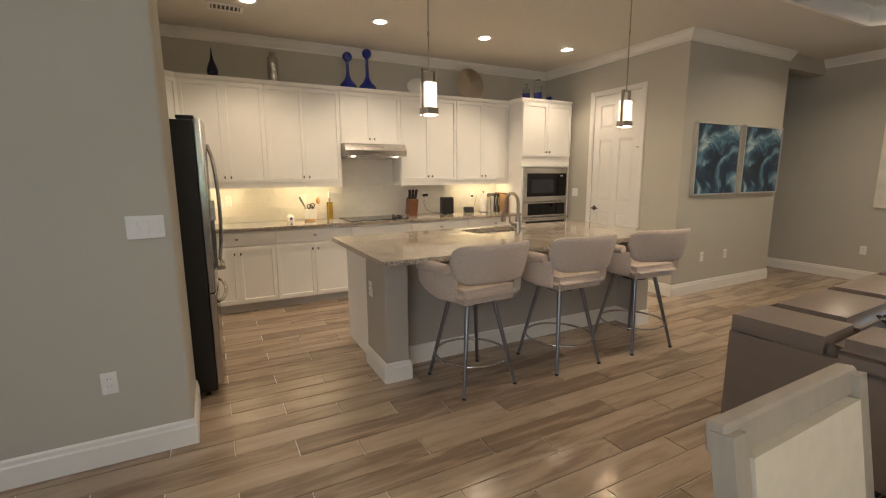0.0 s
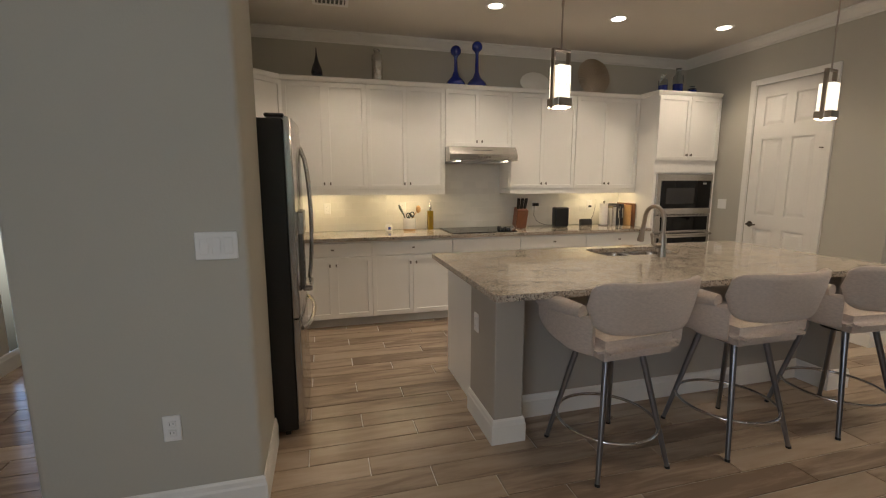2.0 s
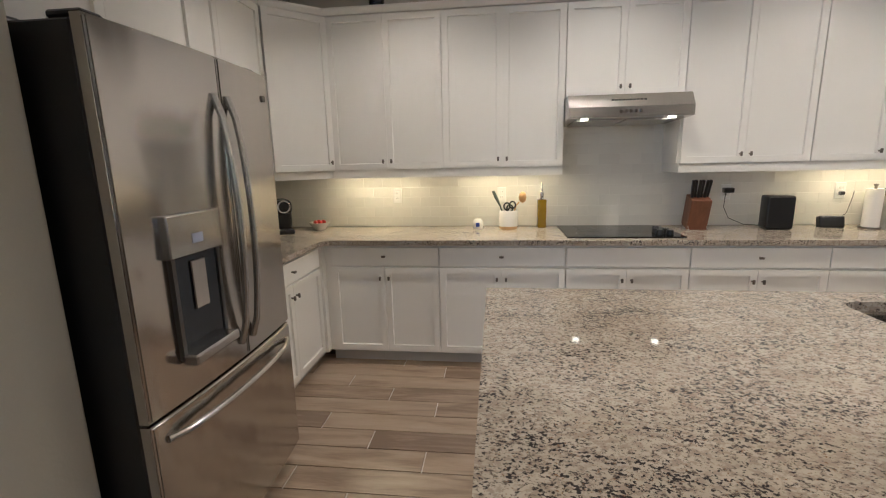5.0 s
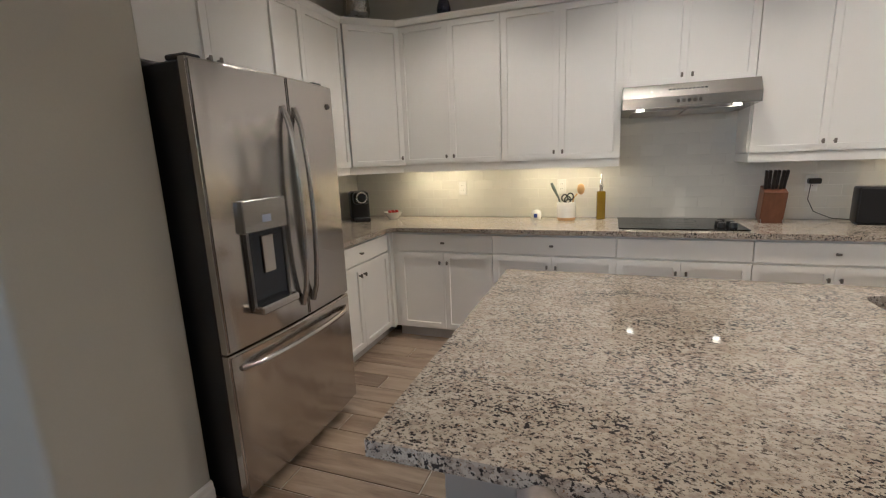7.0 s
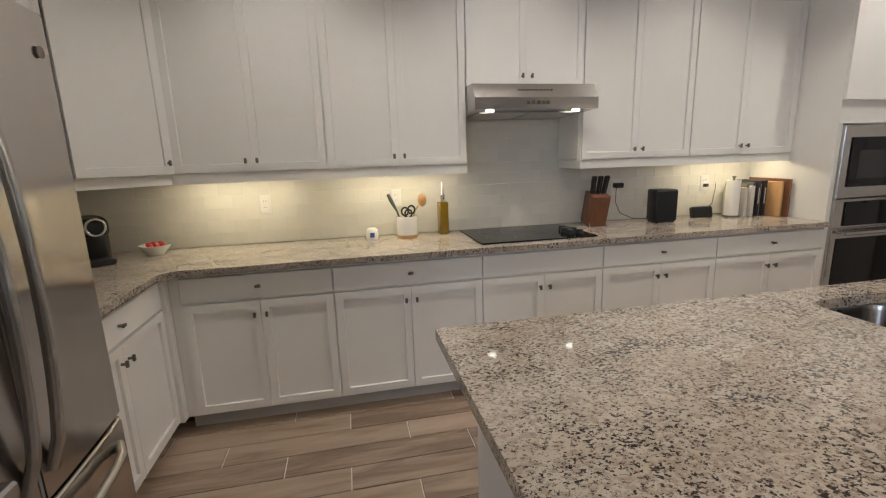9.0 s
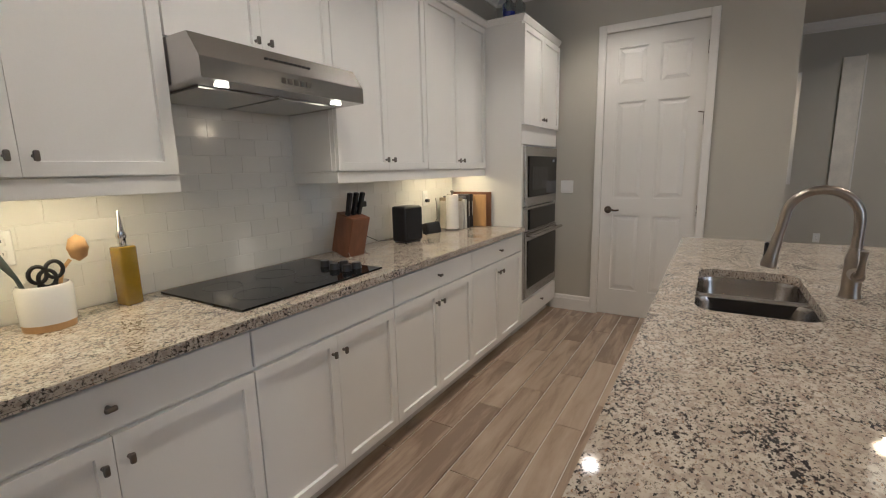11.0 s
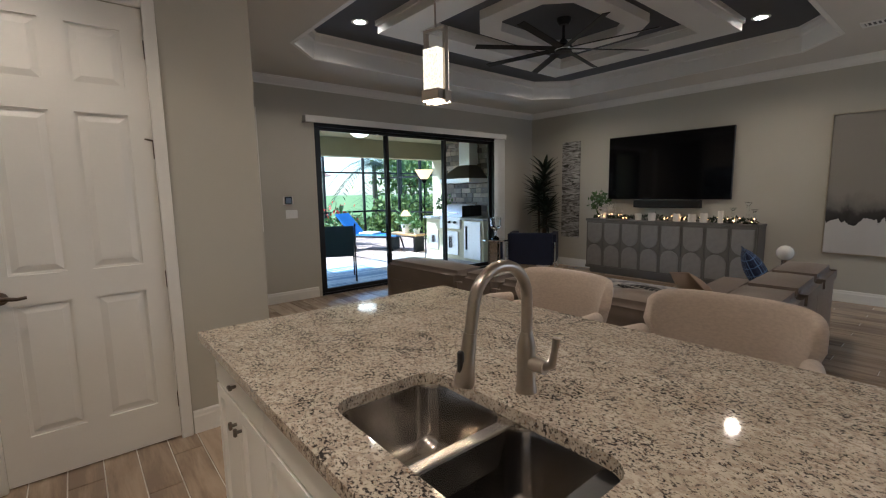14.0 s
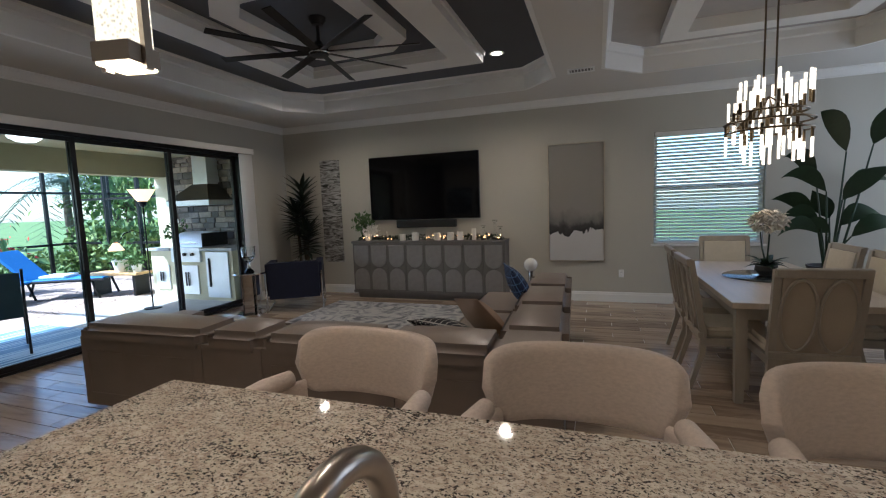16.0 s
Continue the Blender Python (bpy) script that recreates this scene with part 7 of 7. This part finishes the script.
bm.faces.new(ra[1][::-1])
part("lid", bm, LSTEEL, gr, smooth=40)
part("lid_end", B(-0.36, -0.341, -0.28, 0.30, 0.06, 0.30, bevel=0.008), BLACK, gr)
part("lid_handle", tube(bmesh.new(), [(-0.28, 0.33, 0.14), (0.28, 0.33, 0.14)], 0.012, 8), CHROME, gr)
for x in (-0.18, 0.0, 0.18):
    part("knob", rod(bmesh.new(), (x, 0.36, -0.06), (x, 0.40, -0.06), 0.03, 0.026, 14), BLACK, gr, smooth=40)
vh = thing("vent_hood", (9.37, -2.50, 1.75), "stainless chimney vent hood on the stone wall", "vent hood")
bm = bmesh.new()
a = [bm.verts.new(p) for p in ((-0.50, 0, 0), (0.50, 0, 0), (0.50, 0.60, 0), (-0.50, 0.60, 0))]
c = [bm.verts.new(p) for p in ((-0.18, 0, 0.30), (0.18, 0, 0.30), (0.18, 0.30, 0.30), (-0.18, 0.30, 0.30))]
for i in range(4):
    bm.faces.new((a[i], a[(i + 1) % 4], c[(i + 1) % 4], c[i]))
bm.faces.new(c)
part("canopy", bm, DARKSTEEL, vh)
part("rim", B(-0.50, 0.50, 0.0, 0.60, -0.09, 0.0), LSTEEL, vh)
part("chimney", B(-0.17, 0.17, 0.0, 0.28, 0.30, 0.87), LSTEEL, vh)
ph = thing("herb_pot", (9.95, -2.10, 0.91), "potted herb on the outdoor counter", "potted plant")
part("pot", lathe(bmesh.new(), [(0, 0), (0.05, 0), (0.07, 0.11), (0, 0.11)], 16), mat("aqua_glaze", (0.2, 0.4, 0.42), 0.3), ph, smooth=40)
bm = bmesh.new()
leaf_cluster(bm, (0, 0, 0.28), 0.16, 120, 0.10)
tagged(part("foliage", bm, mat("herb_leaf", (0.10, 0.17, 0.05), 0.6, vary=0.3), ph), kind="stuff")

# floor lamp with a reading arm
SHADE = glow("amber_shade", (1.0, 0.62, 0.28), 0.8)
ld_ = thing("floor_lamp", (9.40, -1.10, -0.02), "bronze torchiere floor lamp with a reading arm, lit", "floor lamp")
part("base", lathe(bmesh.new(), [(0, 0), (0.13, 0), (0.13, 0.015), (0.03, 0.03), (0, 0.03)], 24), FRAMEB, ld_, smooth=40)
part("pole", rod(bmesh.new(), (0, 0, 0.03), (0, 0, 1.72), 0.011), FRAMEB, ld_)
part("torch_shade", lathe(bmesh.new(), [(0.05, 1.74), (0.10, 1.80), (0.19, 1.95), (0.185, 1.95), (0.095, 1.81), (0.0, 1.76)], 28), SHADE, ld_, "amber glass bowl", smooth=40)
part("cup", lathe(bmesh.new(), [(0.01, 1.66), (0.05, 1.70), (0.07, 1.77), (0, 1.76)], 20), FRAMEB, ld_, smooth=40)
part("arm", tube(bmesh.new(), [(0, 0, 1.12), (0.03, 0.05, 1.24), (0.08, 0.15, 1.30), (0.13, 0.26, 1.26), (0.15, 0.32, 1.16)], 0.009, 8), FRAMEB, ld_, smooth=40)
part("reading_shade", lathe(bmesh.new(), [(0.035, 0.12), (0.08, 0.06), (0.11, 0.0), (0.105, 0.0), (0.07, 0.06), (0, 0.11)], 24, (0.17, 0.38, 1.0)), SHADE, ld_, "amber glass shade", smooth=40)

dl = thing("lanai_ceiling_lamp", (9.4, 0.38, 2.62), "white glass dome lamp under the lanai ceiling, lit", "ceiling lamp")
part("dome", lathe(bmesh.new(), [(0, -0.12), (0.10, -0.105), (0.17, -0.06), (0.19, -0.02)], 28), glow("dome_glass", (1.0, 0.93, 0.8), 1.6), dl, smooth=50)
part("ring", lathe(bmesh.new(), [(0.19, -0.025), (0.205, -0.02), (0.205, 0.0), (0.0, 0.0)], 28), FRAMEB, dl, smooth=40)

# patio chair, loungers, bench
pc = thing("patio_chair", (8.95, 1.15, -0.010), "dark sling patio chair", "chair", 65)
SLING = mat("dark_sling", (0.025, 0.05, 0.065), 0.7, vary=0.1, bump=0.3, bump_scale=300)
part("seat", B(-0.25, 0.25, -0.25, 0.25, 0.42, 0.435), SLING, pc)
bm = B(-0.25, 0.25, 0.0, 0.015, 0.0, 0.52)
bm.transform(pose(0, 0.25, 0.44, -14))
part("backrest", bm, SLING, pc)
for s in (-1, 1):
    part("side_frame", tube(bmesh.new(), [(s * 0.27, -0.28, 0), (s * 0.27, -0.26, 0.62), (s * 0.27, 0.22, 0.64), (s * 0.27, 0.38, 0.98)], 0.014, 8), FRAMEB, pc)
    part("leg", rod(bmesh.new(), (s * 0.27, 0.20, 0.64), (s * 0.27, 0.33, 0), 0.014), FRAMEB, pc)
pt_ = thing("patio_table", (9.55, 2.0, -0.010), "dark glass patio table", "table")
part("top", lathe(bmesh.new(), [(0, 0.70), (0.55, 0.70), (0.55, 0.715), (0, 0.715)], 32), BLACKGLASS, pt_)
for i in range(4):
    a = i * math.pi / 2 + 0.7
    part("leg", rod(bmesh.new(), (0.4 * math.cos(a), 0.4 * math.sin(a), 0.70), (0.45 * math.cos(a), 0.45 * math.sin(a), 0), 0.02), FRAMEB, pt_)
BLUEC = mat("blue_sling", (0.02, 0.16, 0.45), 0.7, vary=0.08, bump=0.2)


def lounger(x, y, rz):
    s = thing("sun_lounger", (x, y, -0.03), "blue sling sun lounger with raised back", "sun lounger", rz, group="deck loungers")
    part("bed", B(-0.32, 0.32, -1.2, 0.1, 0.36, 0.40, bevel=0.01), BLUEC, s)
    bm = B(-0.32, 0.32, 0.0, 0.75, 0.0, 0.05, bevel=0.01)
    bm.transform(pose(0, 0.1, 0.37, 48))
    part("backrest", bm, BLUEC, s)
    for sx in (-1, 1):
        part("side_rail", tube(bmesh.new(), [(sx * 0.34, -1.22, 0.36), (sx * 0.34, 0.55, 0.36), (sx * 0.34, 0.75, 0.30)], 0.025, 8), FRAMEB, s)
        for y_ in (-1.0, 0.35):
            part("leg", rod(bmesh.new(), (sx * 0.34, y_, 0.36), (sx * 0.34, y_ + 0.12 * (1 if y_ > 0 else -1), 0), 0.022), FRAMEB, s)
    part("towel", B(-0.22, 0.22, -0.5, -0.05, 0.40, 0.46, bevel=0.02, seg=2), mat("white_towel", (0.75, 0.75, 0.74), 0.95, bump=0.3), s, "folded white towel")
    return s


lg = lounger(12.6, -1.35, -60)
copy_thing(lg, pose(13.4, -0.35, -0.03, 0, 0, -62))
be = thing("wooden_bench", (11.4, -2.0, -0.03), "low teak bench on the deck", "bench", 10)
part("seat", B(-0.55, 0.55, -0.2, 0.2, 0.40, 0.45, bevel=0.005), BOARDWOOD, be)
for x in (-0.45, 0.45):
    part("leg", B(x - 0.03, x + 0.03, -0.17, 0.17, 0, 0.40), FRAMEB, be)


def pot_plant(x, y, z, s, colour=None, name="deck_planter", label="white planter with leafy plant"):
    p = thing(name, (x, y, z), label, "potted plant")
    part("pot", lathe(bmesh.new(), [(0, 0), (0.13 * s, 0), (0.2 * s, 0.3 * s), (0.19 * s, 0.3 * s), (0, 0.27 * s)], 20), CERAMIC, p, smooth=40)
    bm = bmesh.new()
    leaf_cluster(bm, (0, 0, 0.45 * s), 0.32 * s, 160, 0.17 * s)
    tagged(part("foliage", bm, mat("deck_leaf", (0.10, 0.19, 0.05), 0.6, vary=0.35), p), kind="stuff")
    if colour:
        bm = bmesh.new()
        leaf_cluster(bm, (0, 0, 0.6 * s), 0.3 * s, 60, 0.08 * s)
        tagged(part("blossom", bm, mat("red_blossom", colour, 0.6), p), kind="stuff")


pot_plant(11.35, -2.0, 0.42, 0.8)
pot_plant(14.0, -1.4, -0.03, 1.4, (0.6, 0.05, 0.03), label="white planter with red flowers")
pot_plant(11.0, -2.05, 0.42, 0.5, name="small_planter", label="small planter on the bench")

# screen cage
cage = thing("screen_cage", (0, 0, -0.05), "dark bronze aluminium pool screen enclosure", "screen enclosure")
for y in (-5.0, -3.4, -1.9, -0.4, 1.1, 2.6, 4.1):
    part("post", B(15.9, 15.98, y - 0.035, y + 0.035, 0, 2.9), FRAMEB, cage)
    part("roof_beam", B(10.75, 15.98, y - 0.03, y + 0.03, 2.86, 2.96), FRAMEB, cage)
for z in (0.0, 0.85, 2.2, 2.86):
    part("rail", B(15.9, 15.97, -6.0, 5.0, z, z + 0.06), FRAMEB, cage)
for x in (11.2, 12.3, 13.4, 14.6):
    part("post", B(x - 0.035, x + 0.035, -4.04, -3.96, 0, 2.9), FRAMEB, cage)
for z in (0.0, 0.85, 2.0, 2.86):
    part("rail", B(10.75, 15.9, -4.03, -3.97, z, z + 0.06), FRAMEB, cage)

# hedges, trees, neighbour's house
HEDGE = mat("hedge_leaf", (0.09, 0.15, 0.04), 0.7, vary=0.5, scale=4)
HEDGEL = mat("hedge_leaf_light", (0.20, 0.27, 0.07), 0.7, vary=0.4, scale=4)


def hedge(x0, x1, y0, y1, z1, n, size, label):
    h = thing("hedge", ((x0 + x1) / 2, (y0 + y1) / 2, -0.1), label, "hedge")
    for m in (HEDGE, HEDGEL):
        vs, fs = [], []
        for _ in range(n):
            p = Vector((random.uniform(x0, x1) - (x0 + x1) / 2, random.uniform(y0, y1) - (y0 + y1) / 2, z1 * (random.random() ** 0.6) + random.gauss(0, 0.08)))
            e = Euler((random.uniform(0, 6.3), random.uniform(0, 6.3), random.uniform(0, 6.3))).to_matrix()
            k = len(vs)
            s = size * random.uniform(0.6, 1.4)
            vs += [p + e @ Vector(q) for q in ((0, 0, 0), (s * 0.5, s * 0.25, 0), (s, 0, s * 0.1), (s * 0.5, -s * 0.25, 0))]
            fs += [(k, k + 1, k + 2, k + 3)]
        me = bpy.data.meshes.new("foliage")
        me.from_pydata([tuple(v) for v in vs], [], fs)
        me.materials.append(m)
        o = new("foliage", me)
        o.parent = h
        tagged(o, kind="stuff")


hedge(16.3, 17.2, -7.0, 6.0, 0.62, 2600, 0.16, "clipped green hedge behind the screen")
hedge(10.9, 17.0, -5.6, -4.3, 1.25, 2600, 0.2, "tall mixed shrubs beside the deck")


def tree(x, y, h, palm=False):
    t = thing("palm_tree" if palm else "tree", (x, y, -0.1), "tall green palm beyond the lawn" if palm else "leafy green tree beyond the lawn", "tree")
    part("trunk", tube(bmesh.new(), [(0, 0, 0), (0.08, 0.03, h * 0.35), (0.1, 0.0, h * 0.6)], [0.16, 0.12, 0.09], 9), mat("bark", (0.10, 0.075, 0.05), 0.9), t)
    if palm:
        for i in range(16):
            a = i * 2.4
            bm = bmesh.new()
            base = Vector((0.1, 0, h * 0.6))
            d = Vector((math.cos(a), math.sin(a), 0.55 - 0.06 * i))
            for k in range(18):
                q = base + d * (k * 0.12) + Vector((0, 0, -0.006 * k * k))
                sd2 = d.cross(Vector((0, 0, 1))).normalized()
                for s in (-1, 1):
                    blade(bm, q, q + sd2 * s * 0.45 + d * 0.25 + Vector((0, 0, -0.15)), 0.05, 0.1, 2)
            part("frond", bm, LEAFB, t)
    else:
        for k in range(5):
            a = k * 1.26
            part("limb", rod(bmesh.new(), (0.08, 0.03, h * 0.42), (math.cos(a) * h * 0.22, math.sin(a) * h * 0.22, h * 0.72), 0.06, 0.02, 7), MATS["bark"], t)
        for m in (HEDGE, HEDGEL):
            bm = bmesh.new()
            for k in range(11):
                c = (random.gauss(0, h * 0.16), random.gauss(0, h * 0.16), h * random.uniform(0.5, 0.95))
                leaf_cluster(bm, c, h * 0.22, 55, 0.30)
            tagged(part("crown", bm, m, t), kind="stuff")


for x, y, h in ((26, -14, 5.5), (30, -20, 6.5), (22, -9.5, 4.5), (24, -17, 5), (44, 2, 6), (40, -30, 7), (19.5, -8.2, 4)):
    tree(x, y, h)
for x, y, h in ((21, 3.5, 6.5), (20, -6.4, 5.0), (30, -3, 8)):
    tree(x, y, h, True)
hs = thing("neighbour_house", (40, 0, -0.1), "single-storey beige house with a hipped tile roof", "house", 90)
part("wall", B(-9, 9, 0, 8, 0, 2.9), CREAM, hs)
bm = bmesh.new()
a = [bm.verts.new(p) for p in ((-9.8, -0.8, 2.8), (9.8, -0.8, 2.8), (9.8, 8.8, 2.8), (-9.8, 8.8, 2.8))]
c = [bm.verts.new((-5.2, 4, 5.3)), bm.verts.new((5.2, 4, 5.3))]
for f in ((a[0], a[1], c[1], c[0]), (a[2], a[3], c[0], c[1]), (a[3], a[0], c[0]), (a[1], a[2], c[1]), (a[3], a[2], a[1], a[0])):
    bm.faces.new(f)
part("roof", bm, mat("roof_tile", (0.24, 0.15, 0.12), 0.85, vary=0.2, scale=3), hs)
for x in (-6, -2, 2.5, 6):
    w_ = part("window", B(x - 0.7, x + 0.7, -0.04, 0.02, 0.9, 2.2), BLACKGLASS, hs)
    part("sill", B(x - 0.8, x + 0.8, -0.10, -0.0, 0.82, 0.9), TRIM, w_)

# the outdoor set starts at the outer face of the slider wall
for o in set(bpy.data.objects) - INDOORS:
    if o.parent is None:
        o.location.x += 0.18

# ---- tiles of the backsplash and the floor ----
def tile_mesh(w, h, t, name, material, b=0.001):
    bm = bmesh.new()
    box(bm, -w / 2, w / 2, -t, 0, -h / 2, h / 2)
    fr = [e for e in bm.edges if all(v.co.y < -t + 1e-6 for v in e.verts)]
    bmesh.ops.bevel(bm, geom=fr, offset=b, segments=1, affect="EDGES")
    return mesh(name, bm, material)


TH, TWD, GAP = 0.0762, 0.152, 0.0015


def lay_tiles(parent, x0, x1, z0, z1, place):
    row, cache = 0, {}
    z = z0
    while z < z1 - 0.012:
        h = min(TH, z1 - z)
        x = x0 - (TWD + GAP) / 2 * (row % 2)
        while x < x1:
            a, b = max(x, x0), min(x + TWD, x1)
            if b - a > 0.012:
                key = (round(b - a, 3), round(h, 3))
                if key not in cache:
                    cache[key] = tile_mesh(b - a, h, 0.008, "tile", TILE)
                ob = new("tile", cache[key])
                ob.parent = parent
                ob.matrix_basis = place((a + b) / 2, z + h / 2)
            x += TWD + GAP
        z += TH + GAP
        row += 1


wb = bpy.data.objects["wall_kitchen_back"]
wl = bpy.data.objects["wall_kitchen_left"]
lay_tiles(wb, -0.54, TX0 - 0.002, CT1 + 0.003, 1.376, lambda u, v: pose(u, BACK - 0.0022, v))
lay_tiles(wb, UX[2] + 0.002, UX[3] - 0.006, 1.378, 1.66, lambda u, v: pose(u, BACK - 0.0022, v))
lay_tiles(wl, 4.50, 6.035, CT1 + 0.003, 1.376, lambda u, v: pose(LEFTK + 0.0022, u, v, 0, 0, 90))
structure("trim_splash_bed", B(-0.545, TX0, BACK - 0.0090, BACK - 0.0, CT1, 1.665), TILEGROUT, "pale grout bed of the backsplash")
structure("trim_splash_bed_left", B(LEFTK, LEFTK + 0.0090, 4.5, 6.045, CT1, 1.376), TILEGROUT, "pale grout bed of the backsplash")

PW, PL = 0.155, 0.915


def plank(bm, x0, x1, y0, y1):
    g, b, t = 0.0028, 0.001, 0.005
    lo = [bm.verts.new(p) for p in ((x0 + g, y0 + g, -t), (x1 - g, y0 + g, -t), (x1 - g, y1 - g, -t), (x0 + g, y1 - g, -t))]
    hi = [bm.verts.new(p) for p in ((x0 + g + b, y0 + g + b, 0), (x1 - g - b, y0 + g + b, 0), (x1 - g - b, y1 - g - b, 0), (x0 + g + b, y1 - g - b, 0))]
    for k in range(4):
        bm.faces.new((lo[k], lo[(k + 1) % 4], hi[(k + 1) % 4], hi[k]))
    bm.faces.new(hi)


bm = bmesh.new()
plank(bm, -PL / 2, PL / 2, -PW / 2, PW / 2)
PLANKM = mesh("plank", bm, PLANK)
rest = bmesh.new()
X0, X1, Y0, Y1 = WESTW, FAR, TVW, 6.0
count = 0
for r in range(-60, 30):
    y = 4.41 + r * PW
    if y - PW / 2 > Y1 or y + PW / 2 < Y0:
        continue
    off = 0.94 - 0.305 * r
    i0 = math.floor((X0 - off) / PL)
    for i in range(i0, i0 + 14):
        a, b = off + i * PL, off + (i + 1) * PL
        if b <= X0 or a >= X1:
            continue
        cx = (a + b) / 2
        whole = a >= X0 and b <= X1 and y - PW / 2 >= Y0 and y + PW / 2 <= Y1
        if whole and -0.4 < cx < 5.1 and 0.75 < y < 5.55 and count < 300:
            ob = new("plank", PLANKM)
            ob.parent = floor
            ob.matrix_basis = pose(cx, y, 0)
            count += 1
        else:
            plank(rest, max(a, X0), min(b, X1), max(y - PW / 2, Y0), min(y + PW / 2, Y1))
tagged(part("floor_planks", rest, PLANK, floor, "taupe wood-look porcelain planks"), kind="stuff")
